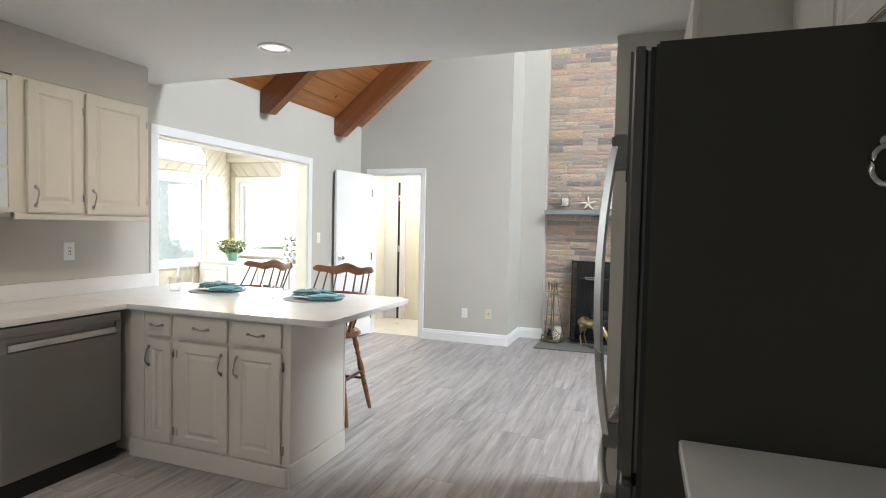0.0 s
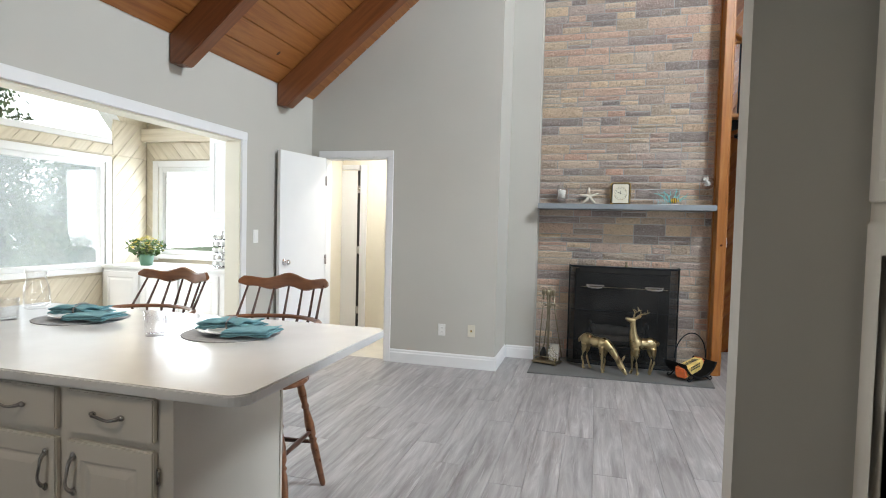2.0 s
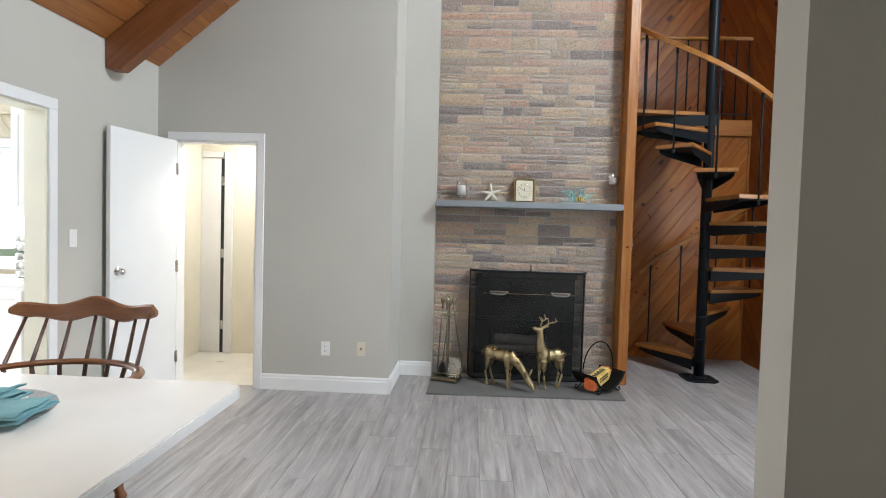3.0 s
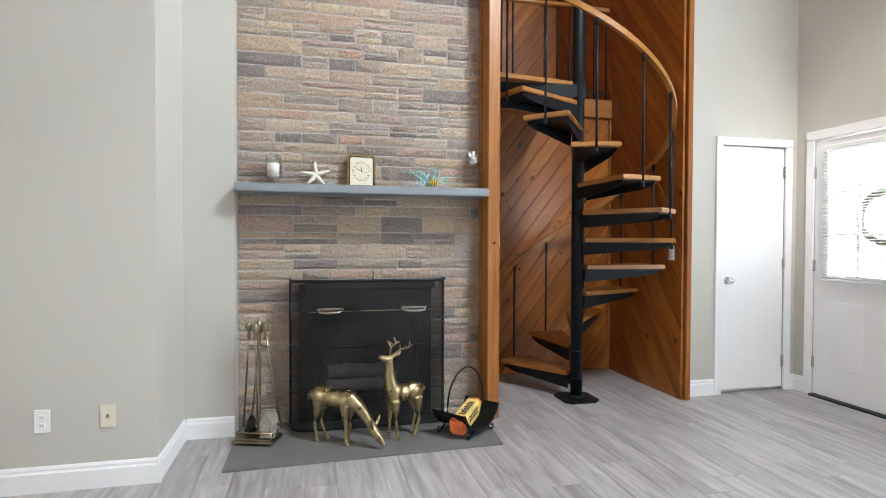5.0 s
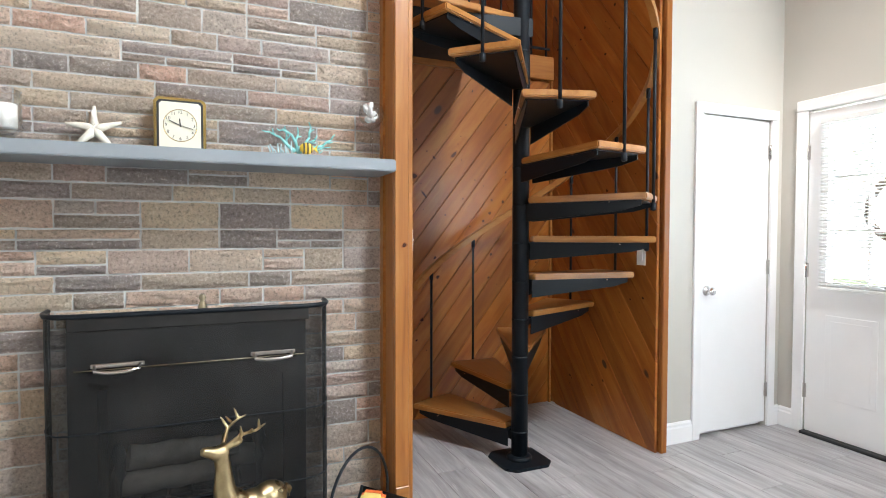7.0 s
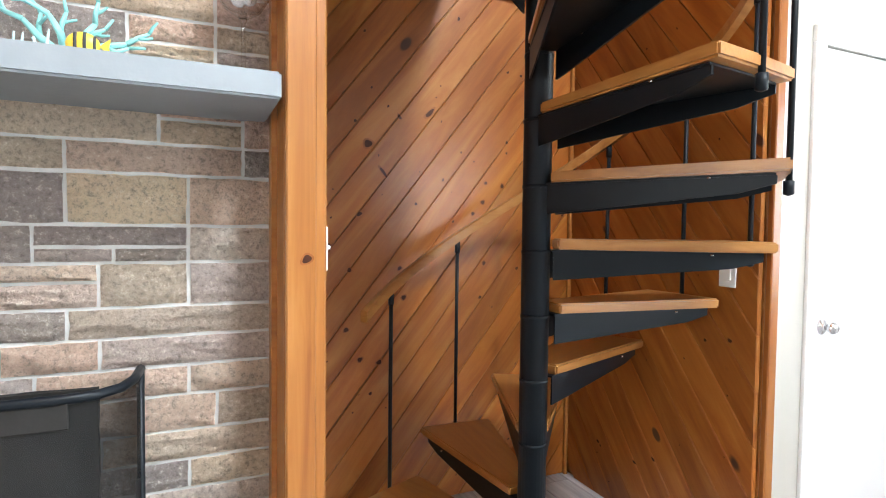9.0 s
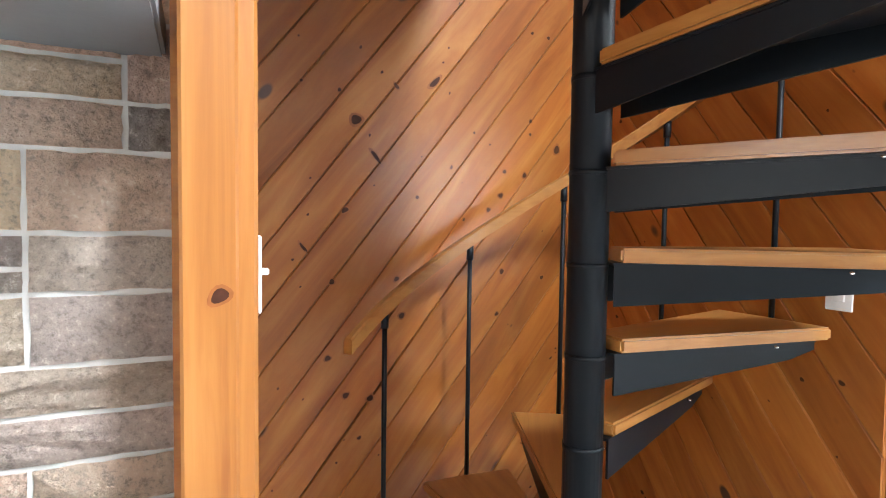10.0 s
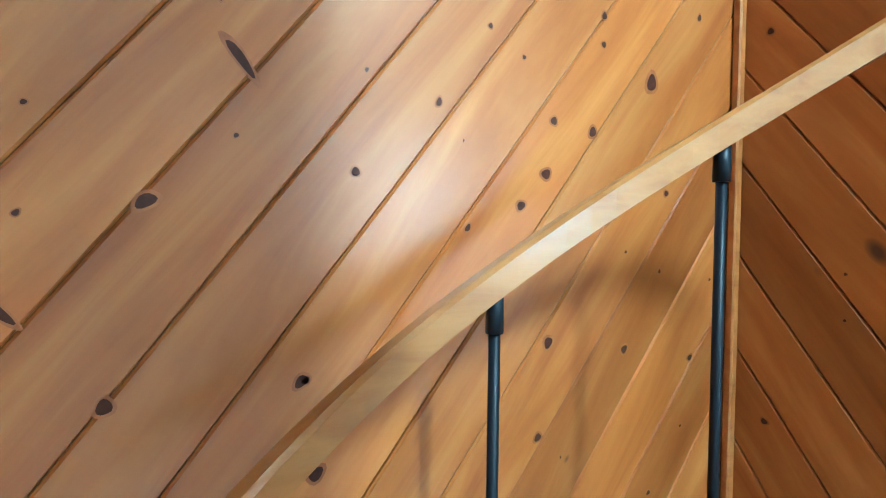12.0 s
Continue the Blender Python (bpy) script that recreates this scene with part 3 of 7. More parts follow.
def inset_poly(ps, d):
    """An outline moved inwards by d."""
    n = len(ps)
    area = sum(ps[i][0] * ps[(i + 1) % n][1] - ps[(i + 1) % n][0] * ps[i][1] for i in range(n))
    s = 1 if area > 0 else -1
    out = []
    for i in range(n):
        a, b, c = Vector(ps[i - 1]), Vector(ps[i]), Vector(ps[(i + 1) % n])
        e1, e2 = (b - a).normalized(), (c - b).normalized()
        n1, n2 = Vector((-e1.y, e1.x)) * s, Vector((-e2.y, e2.x)) * s
        w = n1 + n2
        k = w.dot(n1)
        out.append(tuple(b + w * (d / max(k, 0.35))))
    return out


def tidy(ps):
    out = []
    for p in ps:
        if not out or (Vector(p) - Vector(out[-1])).length > 0.012:
            out.append(p)
    if len(out) > 2 and (Vector(out[0]) - Vector(out[-1])).length < 0.012:
        out.pop()
    return out


def board_wall(parent, frame_m, u0, u1, v0, v1, slope, c_first, step, material, thick=0.018, groove=0.004, width_name="board"):
    """Lays boards over a wall. frame_m takes (u, v, out) to the world."""
    rect = [(u0, v0), (u1, v0), (u1, v1), (u0, v1)]
    cs = [v - slope * u for u, v in rect]
    k = math.floor((min(cs) - c_first) / step)
    ang = math.atan(slope)
    made = []
    while c_first + k * step < max(cs):
        ca = c_first + k * step
        k += 1
        ps = tidy(clip_strip(rect, ca, ca + step, slope))
        if len(ps) < 3:
            continue
        area = abs(sum(ps[i][0] * ps[(i + 1) % len(ps)][1] - ps[(i + 1) % len(ps)][0] * ps[i][1] for i in range(len(ps)))) / 2
        if area < 0.004:
            continue
        cu, cv = sum(p[0] for p in ps) / len(ps), sum(p[1] for p in ps) / len(ps)
        ca_, sa_ = math.cos(ang), math.sin(ang)
        loc = [((p[0] - cu) * ca_ + (p[1] - cv) * sa_, -(p[0] - cu) * sa_ + (p[1] - cv) * ca_) for p in ps]
        b = bmesh.new()
        low = [b.verts.new((x, y, 0)) for x, y in inset_poly(loc, 0.0008)]
        mid = [b.verts.new((x, y, thick - groove)) for x, y in inset_poly(loc, 0.0008)]
        top = [b.verts.new((x, y, thick)) for x, y in inset_poly(loc, 0.0048)]
        n = len(loc)
        for ra, rb in ((low, mid), (mid, top)):
            for i in range(n):
                b.faces.new((ra[i], ra[(i + 1) % n], rb[(i + 1) % n], rb[i]))
        b.faces.new(top)
        bmesh.ops.recalc_face_normals(b, faces=b.faces[:])
        m = frame_m @ Matrix.Translation((cu, cv, 0)) @ Matrix.Rotation(ang, 4, "Z")
        made.append(part(width_name, b, material, parent, m=m))
    return made


def axes(u, v, out, origin):
    u, v, out = Vector(u), Vector(v), Vector(out)
    m = Matrix.Identity(4)
    for i in range(3):
        m[i][0], m[i][1], m[i][2], m[i][3] = u[i], v[i], out[i], origin[i]
    return m


panel_back = thing("wall_panelling_back", "knotty pine panelling laid diagonally", "panelling", kind="structure")
board_wall(panel_back, axes((1, 0, 0), (0, 0, 1), (0, -1, 0), (0, AY + 0.018, 0)), AX0, AX1, 0.0, 2.50, 1.28, 1.517 - 1.28 * 1.3, 0.2045, M_PINE)
panel_east = thing("wall_panelling_east", "dark orange knotty pine panelling laid diagonally", "panelling", kind="structure")
board_wall(panel_east, axes((0, -1, 0), (0, 0, 1), (-1, 0, 0), (AX1 + 0.018, AY, 0)), 0.002, AY - 6.26, 0.0, 5.0, -1.28, 0.3, 0.2045, M_PINE)
panel_west = thing("wall_panelling_west", "orange knotty pine panelling in the alcove", "panelling", kind="structure")
board_wall(panel_west, axes((0, 1, 0), (0, 0, 1), (1, 0, 0), (AX0 - 0.018, 6.30, 0)), 0.0, AY - 6.30 - 0.002, 0.0, 5.0, 1.28, 0.1, 0.2045, M_PINE)
panel_loft = thing("wall_panelling_loft", "dark knotty pine panelling in the loft", "panelling", kind="structure")
board_wall(panel_loft, axes((1, 0, 0), (0, 0, 1), (0, -1, 0), (0, 8.6, 0)), AX0, AX1, 2.62, 5.2, 1.28, 0.1, 0.2045, M_PINE)
panel_east2 = thing("wall_panelling_loft_side", "dark knotty pine panelling in the loft", "panelling", kind="structure")
board_wall(panel_east2, axes((0, -1, 0), (0, 0, 1), (-1, 0, 0), (AX1 + 0.018, 8.58, 0)), 0.0, 8.58 - AY - 0.002, 2.62, 5.0, -1.28, 0.3, 0.2045, M_PINE)

# knots that stand out on the back wall
def knot(parent, at, kr, asp, rot):
    """A dark knot with a paler rim, flush on a board; local z points out of the wall."""
    for nm, f, mt, lift in (("knot_rim", 1.35, M_KNOT_RIM, 0.0006), ("knot", 0.9, M_KNOT, 0.0012)):
        b = bmesh.new()
        ring = []
        for i in range(14):
            a = 2 * math.pi * i / 14
            rr = kr * f * (1 + 0.10 * math.sin(3 * a + kr * 4000))
            ring.append(b.verts.new((rr * math.cos(a), rr * asp * math.sin(a), 0)))
        b.faces.new(ring)
        part(nm, b, mt, parent, m=at @ Matrix.Translation((0, 0, lift)) @ Matrix.Rotation(radians(rot), 4, "Z"))


for kx, kz, kr, asp, rot in ((1.082, 1.697, 0.021, 0.85, 20), (1.155, 1.572, 0.032, 0.22, -52), (1.315, 1.433, 0.007, 1, 0), (1.615, 1.393, 0.010, 0.8, 30), (1.93, 1.647, 0.019, 0.72, 75), (1.68, 1.149, 0.012, 0.8, 60),
                             (1.237, 1.132, 0.012, 0.7, 40), (1.258, 0.995, 0.013, 0.8, 40), (1.044, 1.38, 0.015, 0.6, 30), (1.684, 1.546, 0.008, 1, 50), (2.145, 1.396, 0.008, 0.8, 50), (1.38, 1.86, 0.030, 0.35, 45),
                             (1.23, 1.83, 0.014, 0.5, -50), (1.80, 1.70, 0.006, 1, 0), (1.37, 1.155, 0.012, 0.8, 20), (1.66, 0.98, 0.009, 0.8, 40), (1.87, 1.12, 0.010, 0.8, 50), (0.985, 0.86, 0.012, 0.8, 30),
                             (1.05, 0.72, 0.013, 0.8, 30), (1.14, 0.70, 0.014, 0.8, 30), (0.90, 1.25, 0.022, 0.25, -50), (1.98, 1.43, 0.007, 0.9, 30), (2.02, 1.52, 0.006, 0.9, 0)):
    knot(panel_back, axes((1, 0, 0), (0, 0, 1), (0, -1, 0), (kx, AY, kz)), kr, asp, rot)

# scattered small knots that follow the boards
rk = random.Random(71)
for panel, mk, u0, u1, v0, v1, count, tilt in (
        (panel_back, lambda u, v: axes((1, 0, 0), (0, 0, 1), (0, -1, 0), (u, AY, v)), AX0 + 0.05, AX1 - 0.05, 0.1, 2.4, 70, 52),
        (panel_east, lambda u, v: axes((0, -1, 0), (0, 0, 1), (-1, 0, 0), (AX1, AY - u, v)), 0.05, AY - CY - 0.03, 0.1, 4.6, 76, -52),
        (panel_west, lambda u, v: axes((0, 1, 0), (0, 0, 1), (1, 0, 0), (AX0, 6.30 + u, v)), 0.05, AY - 6.36, 0.1, 2.4, 22, 52)):
    for i in range(count):
        kr = rk.choice((0.003, 0.004, 0.005, 0.006, 0.008, 0.011))
        knot(panel, mk(rk.uniform(u0, u1), rk.uniform(v0, v1)), kr, rk.uniform(0.45, 1.0), tilt + rk.uniform(-35, 35))

# trims of the alcove
solid("trim_corner", box(AX1 - 0.022, AX1 - 0.001, AY - 0.022, AY - 0.001, 0, 2.5, 0.004), M_POST, "pine corner strip", "trim", "structure")
solid("trim_corner_west", box(AX0 + 0.001, AX0 + 0.022, AY - 0.022, AY - 0.001, 0, 2.5, 0.004), M_POST, "pine corner strip", "trim", "structure")
solid("trim_loft_edge", box(AX0, AX1, AY - 0.03, AY + 0.02, 2.46, 2.635, 0.006), M_POST, "pine board along the loft floor edge", "trim", "structure")
post = thing("trim_stair_opening", "orange pine casing beside the fireplace", "trim", kind="structure")
UPR = Matrix.Rotation(radians(90), 4, "X") @ Matrix.Rotation(radians(90), 4, "Z")
part("board", box(0.0, 5.2, -0.033, 0.033, -0.010, 0.010, 0.004), M_POST, post, m=Matrix.Translation((0.586, 6.165, 0.0)) @ UPR)
part("edge_strip", box(0.0, 5.2, -0.022, 0.022, -0.055, 0.055, 0.005), M_POST, post, m=Matrix.Translation((0.620, 6.217, 0.0)) @ UPR)
part("side_return", box(0.0, 5.2, -0.085, 0.085, -0.008, 0.008, 0.003), M_POST, post, m=Matrix.Translation((0.561, 6.262, 0.0)) @ Matrix.Rotation(radians(90), 4, "Z") @ UPR)
part("plinth", box(0.553, 0.618, 6.143, 6.154, 0.0, 0.14, 0.003), M_POST, post)
trim_e = solid("trim_alcove_edge", box(0.0, 5.0, -0.022, 0.022, -0.012, 0.012, 0.004), M_PINE, "dark pine edge board of the stair alcove", "trim", "structure", m=Matrix.Translation((AX1 + 0.050, 6.246, 0.0)) @ Matrix.Rotation(radians(90), 4, "X") @ Matrix.Rotation(radians(90), 4, "Z"))
solid("trim_alcove_return", box(AX1 + 0.030, AX1 + 0.066, 6.259, CY - 0.001, 0.0, 5.0, 0.003), M_PINE, "dark pine return of the stair alcove edge", "trim", "structure")
knot(post, axes((1, 0, 0), (0, 0, 1), (0, -1, 0), (0.597, 6.1546, 1.25)), 0.012, 0.75, 35)
switch = thing("light_switch", "white plastic toggle switch on the pine casing", "light switch", pose(0.6425, 6.205, 1.272))
part("plate", box(0, 0.005, -0.030, 0.030, -0.050, 0.050, 0.002), M_PLASTIC, switch)
part("toggle", box(0.004, 0.017, -0.004, 0.004, -0.003, 0.006, 0.002), M_PLASTIC, switch)

# ---- spiral stair ----
PX, PY = 1.409, 6.486
RISE, STEP, A1, RT = 0.215, 27.65, 113.7, 0.708
stair = thing("spiral_staircase", "black steel spiral staircase with oak treads and curved handrail", "staircase", pose(PX, PY, 0))
part("pole", lathe([(0.047, 0.0), (0.047, 3.55), (0.042, 3.57), (0, 3.58)], 24), M_BLACK, stair, "round black steel centre pole")
bp = prism([(-0.15, -0.10), (-0.10, -0.15), (0.10, -0.15), (0.15, -0.10), (0.15, 0.10), (0.10, 0.15), (-0.10, 0.15), (-0.15, 0.10)], "z", 0.0, 0.014, 0.003)
add_lathe(bp, [(0.075, 0.012), (0.07, 0.03), (0.05, 0.038)], 20)
part("base_plate", bp, M_BLACK, stair, "black steel base plate")


def tread_outline(r0, r1, half, grow=0.0):
    a = radians(half)
    w0 = 0.055
    return [(r0, -w0 - grow), (r1 * math.cos(a) + grow, -r1 * math.sin(a) - grow), (r1 * math.cos(a) + 0.005 + grow, 0), (r1 * math.cos(a) + grow, r1 * math.sin(a) + grow), (r0, w0 + grow)]


tread_me = mesh_of("tread", prism(tread_outline(0.062, RT + 0.018, 13.5), "z", -0.034, 0.0, 0.006), M_TREAD)


seat_bm = prism(tread_outline(0.046, RT - 0.01, 12.8, -0.008), "z", -0.041, -0.035)
bracket_me = mesh_of("seat_plate", seat_bm, M_BLACK)
collar_me = mesh_of("collar", lathe([(0.0485, -0.05), (0.0485, -0.038)], 20), M_BLACK)
side_ms = []
for s in (-1, 1):
    a = radians(12.8) * s
    p0, p1 = Vector((0.05, 0.043 * s)), Vector(((RT - 0.015) * math.cos(a), (RT - 0.015) * math.sin(a) - 0.014 * s))
    d = p1 - p0
    ln = d.length
    pl = prism([(0, -0.041), (ln, -0.041), (ln, -0.062), (ln - 0.09, -0.085), (0.0, -0.135)], "y", -0.003, 0.003)
    pl.transform(Matrix.Translation((p0.x, p0.y, 0)) @ Matrix.Rotation(math.atan2(d.y, d.x), 4, "Z"))
    side_ms.append(mesh_of("side_plate", pl, M_BLACK))
bolt_me = mesh_of("bolt", add_ball(bmesh.new(), (0, 0, 0), 0.007, 1, (1, 1, 0.6)), M_CHROME)


def rail_point(n, r=RT, dz=0.0):
    a = radians(A1 - STEP * (n - 1))
    return Vector((r * math.cos(a), r * math.sin(a), 0.2135 * n + 0.855 + dz))


for n in range(1, 12):
    a = A1 - STEP * (n - 1)
    m = pose(0, 0, RISE * n, 0, 0, a)
    for nm, me in (("tread", tread_me), ("seat_plate", bracket_me), ("collar", collar_me), ("side_plate", side_ms[0]), ("side_plate", side_ms[1])):
        ob = new(nm, me)
        ob.parent, ob.matrix_basis = stair, m
    for r in (0.22, 0.52):
        for s in (-1, 1):
            ob = new("bolt", bolt_me)
            ob.parent, ob.matrix_basis = stair, m @ pose(r, s * (r * 0.235 + 0.012), -0.043)
    top = rail_point(n)
    z0 = RISE * n - 0.075
    bal = tube([(RT + 0.002, 0, z0), (RT + 0.002, 0, top.z - 0.025)], 0.0085, 8)
    add_lathe(bal, [(0.0125, top.z - 0.072), (0.0125, top.z - 0.018)], 10, Matrix.Translation((RT + 0.002, 0, 0)))
    add_lathe(bal, [(0.0, z0 - 0.012), (0.014, z0 - 0.006), (0.014, z0 + 0.03)], 10, Matrix.Translation((RT + 0.002, 0, 0)))
    part("baluster", bal, M_BLACK, stair, m=pose(0, 0, 0, 0, 0, a))


def rail_sweep(n0, n1, hw, hh, dz=0.0):
    b = bmesh.new()
    steps = int((n1 - n0) * 9)
    rings = []
    for i in range(steps + 1):
        n = n0 + (n1 - n0) * i / steps
        p = rail_point(n, 1.0, dz)
        u = Vector((p.x, p.y, 0)).normalized()
        c = u * (RT + 0.002)
        c.z = p.z
        rings.append([b.verts.new(c + u * a + Vector((0, 0, h))) for a, h in ((-hw, -hh), (hw, -hh), (hw, hh * 0.7), (hw * 0.6, hh), (-hw * 0.6, hh), (-hw, hh * 0.7))])
    k = len(rings[0])
    for p, q in zip(rings, rings[1:]):
        for i in range(k):
            b.faces.new((p[i], p[(i + 1) % k], q[(i + 1) % k], q[i]))
    b.faces.new(rings[0])
    b.faces.new(rings[-1])
    bmesh.ops.recalc_face_normals(b, faces=b.faces[:])
    return b


part("handrail", rail_sweep(0.52, 12.2, 0.016, 0.024), M_TREAD, stair, "curved oak handrail")
# landing at the top
ld = prism([(AX0 - PX + 0.03, -0.10), (0.05, 0.02), (0.05, AY - PY - 0.04), (AX0 - PX + 0.03, AY - PY - 0.04)], "z", 2.50, 2.535, 0.004)
part("landing", ld, M_TREAD, stair, "oak landing board")
lf = bmesh.new()
add_prism(lf, [(AX0 - PX + 0.03, 2.40), (0.05, 2.40), (0.05, 2.498), (AX0 - PX + 0.03, 2.498)], "y", -0.02, -0.012)
lf.transform(Matrix.Rotation(radians(-8), 4, "Z") @ Matrix.Translation((0, -0.02, 0)))
add_box(lf, AX0 - PX + 0.03, 0.05, 0.1, 0.8, 2.49, 2.498)
part("landing_frame", lf, M_BLACK, stair, "black steel landing frame")
for i in range(5):
    x = AX0 - PX + 0.12 + i * 0.11
    part("landing_baluster", tube([(x, 0.82, 2.535), (x, 0.82, 3.5)], 0.0085, 8), M_BLACK, stair)
part("landing_rail", tube([(AX0 - PX + 0.05, 0.82, 3.5), (0.55, 0.82, 3.5)], 0.02, 8), M_TREAD, stair)
# railing of the loft edge
lr = thing("loft_railing", "black steel loft railing with oak rail", "railing", pose(0, AY + 0.01, 2.635))
part("rail", box(1.47, AX1 - 0.02, -0.02, 0.02, 0.86, 0.90, 0.006), M_TREAD, lr)
part("lower_rail", box(1.47, AX1 - 0.02, -0.008, 0.008, 0.06, 0.075), M_BLACK, lr)
for i in range(6):
    x = 1.5 + i * 0.13
    part("baluster", tube([(x, 0, 0), (x, 0, 0.86)], 0.008, 8), M_BLACK, lr)

# ---- doors, windows, wall fittings ----
def hinge(parent, m):
    b = box(-0.003, 0.003, -0.016, 0.016, -0.045, 0.045, 0.001)
    add_lathe(b, [(0.006, -0.048), (0.006, 0.048)], 8, Matrix.Translation((0.004, 0.0, 0)))
    part("hinge", b, M_NICKEL, parent, "satin nickel hinge", m)


def round_knob(parent, m):
    """A door knob that stands out along local -y."""
    k = part("door_knob", lathe([(0.0, 0.062), (0.016, 0.061), (0.026, 0.05), (0.027, 0.042), (0.018, 0.03), (0.011, 0.022), (0.011, 0.008), (0.031, 0.006), (0.033, 0.0)], 20, Matrix.Rotation(radians(90), 4, "X")), M_CHROME, parent, "polished chrome door knob", m)
    return k


# open flush hall door
hd = thing("door_1", "white flush hall door standing open against the wall", "door", look((HALL[0] + 0.012, HY - 0.02, 0), (HALL[0] + 0.012, HY - 0.02, -1)) , kind="structure")
hd.matrix_basis = pose(HALL[0] + 0.01, HY - 0.025, 0, 0, 0, 180 + 80.5)
part("leaf", box(0, 0.68, -0.018, 0.018, 0.012, 2.03, 0.002), M_DOOR, hd)
round_knob(hd, pose(0.615, 0.018, 1.0, 0, 0, 180))
round_knob(hd, pose(0.615, -0.018, 1.0))
for z in (0.25, 1.0, 1.8):
    hinge(hd, pose(0.0, 0.02, z, 0, 0, 90))

# closet door
cd = thing("door_2", "white flush closet door with chrome knob", "door", pose(2.63, CY, 0), kind="structure")
part("leaf", box(0.004, 0.616, 0.004, 0.04, 0.03, 2.055, 0.002), M_DOOR, cd)
round_knob(cd, pose(0.06, 0.004, 0.94))
part("latch_plate", box(0.001, 0.0035, -0.003, 0.03, 0.90, 0.97), M_NICKEL, cd)
for z in (0.25, 1.08, 1.85):
    hinge(cd, pose(0.618, -0.003, z, 0, 0, -90))
ct = bmesh.new()
add_box(ct, 2.565, 2.63, CY - 0.018, CY, 0, 2.06, 0.003)
add_box(ct, 3.25, 3.315, CY - 0.018, CY, 0, 2.06, 0.003)
add_box(ct, 2.565, 3.315, CY - 0.02, CY, 2.06, 2.125, 0.003)
add_box(ct, 2.63, 3.25, CY + 0.05, CY + 0.1, 0, 2.06)
solid("trim_closet_door", ct, M_TRIM, "white painted closet casing", "trim", "structure")

# front door: local x runs along the leaf from the hinge, y into the room
fd = thing("door_3", "white half-glazed front door with mini blind", "door", axes((0, -1, 0), (-1, 0, 0), (0, 0, 1), (EX, FD[1], 0)), kind="structure")
FW = FD[1] - FD[0]
GL = (0.13, FW - 0.13, 0.99, 1.99)
slab = add_wall(bmesh.new(), "y", -0.045, 0.0, 0.006, FW - 0.006, 0.02, 2.085, [GL])
part("leaf", slab, M_DOOR, fd)
for u0, u1 in ((0.13, 0.43), (FW - 0.43, FW - 0.13)):
    pb = bmesh.new()
    for k, (d, h) in enumerate(((0.0, 0.006), (0.02, -0.004), (0.035, 0.005))):
        add_box(pb, u0 + d, u1 - d, -0.003, 0.002 + 0.002 * (k == 0) + (0.003 if k == 2 else 0), 0.26 + d, 0.79 - d, 0.0015)
    part("panel", pb, M_DOOR, fd)
fr = bmesh.new()
add_box(fr, GL[0] - 0.025, GL[0] + 0.006, -0.055, 0.012, GL[2] - 0.025, GL[3] + 0.025, 0.003)
add_box(fr, GL[1] - 0.006, GL[1] + 0.025, -0.055, 0.012, GL[2] - 0.025, GL[3] + 0.025, 0.003)
add_box(fr, GL[0] + 0.006, GL[1] - 0.006, -0.054, 0.011, GL[2] - 0.025, GL[2] + 0.006, 0.003)
add_box(fr, GL[0] + 0.006, GL[1] - 0.006, -0.054, 0.011, GL[3] - 0.006, GL[3] + 0.025, 0.003)
part("glazing_frame", fr, M_DOOR, fd)
gw, gh = (GL[1] - GL[0]) / 3, (GL[3] - GL[2]) / 3
mun = bmesh.new()
for i in (1, 2):
    add_box(mun, GL[0] + gw * i - 0.009, GL[0] + gw * i + 0.009, -0.035, -0.01, GL[2], GL[3])
    add_box(mun, GL[0], GL[1], -0.034, -0.011, GL[2] + gh * i - 0.009, GL[2] + gh * i + 0.009)
part("muntins", mun, M_DOOR, fd)
for i in range(3):
    for j in range(3):
        pn = part("pane", box(GL[0] + gw * i + 0.009, GL[0] + gw * (i + 1) - 0.009, -0.025, -0.021, GL[2] + gh * j + 0.009, GL[2] + gh * (j + 1) - 0.009), M_PANE, fd)
        pn.visible_shadow = False
for z in (0.28, 1.07, 1.83):
    hinge(fd, pose(0.0, 0.002, z, 0, 0, 90))
tf = bmesh.new()
add_box(tf, EX - 0.018, EX, FD[1], FD[1] + 0.07, 0, FD[3], 0.003)
add_box(tf, EX - 0.018, EX, FD[0] - 0.07, FD[0], 0, FD[3], 0.003)
add_box(tf, EX - 0.02, EX, FD[0] - 0.07, FD[1] + 0.07, FD[3], FD[3] + 0.07, 0.003)
solid("trim_front_door", tf, M_TRIM, "white painted front door casing", "trim", "structure")
solid("threshold", box(EX - 0.045, EX + 0.12, FD[0], FD[1], 0.0, 0.018, 0.004), M_RUBBER, "dark front door threshold", "threshold", "structure")
blind = thing("mini_blind", "white slatted mini blind on the front door", "blind", axes((0, -1, 0), (-1, 0, 0), (0, 0, 1), (EX - 0.016, FD[1], 0)))
part("head_rail", box(GL[0] - 0.03, GL[1] + 0.03, 0.0, 0.03, GL[3] + 0.005, GL[3] + 0.04, 0.003), M_PLASTIC, blind)
part("bottom_rail", box(GL[0] - 0.03, GL[1] + 0.03, 0.005, 0.025, GL[2] - 0.035, GL[2] - 0.02, 0.002), M_PLASTIC, blind)
slat_me = mesh_of("slat", prism([(-0.009, -0.0035), (0.0, -0.001), (0.009, 0.004), (0.0, 0.0)], "x", GL[0] - 0.028, GL[1] + 0.028), M_PLASTIC)
zz = GL[2] - 0.012
while zz < GL[3]:
    ob = new("slat", slat_me)
    ob.parent, ob.matrix_basis = blind, pose(0, 0.014, zz)
    zz += 0.0205
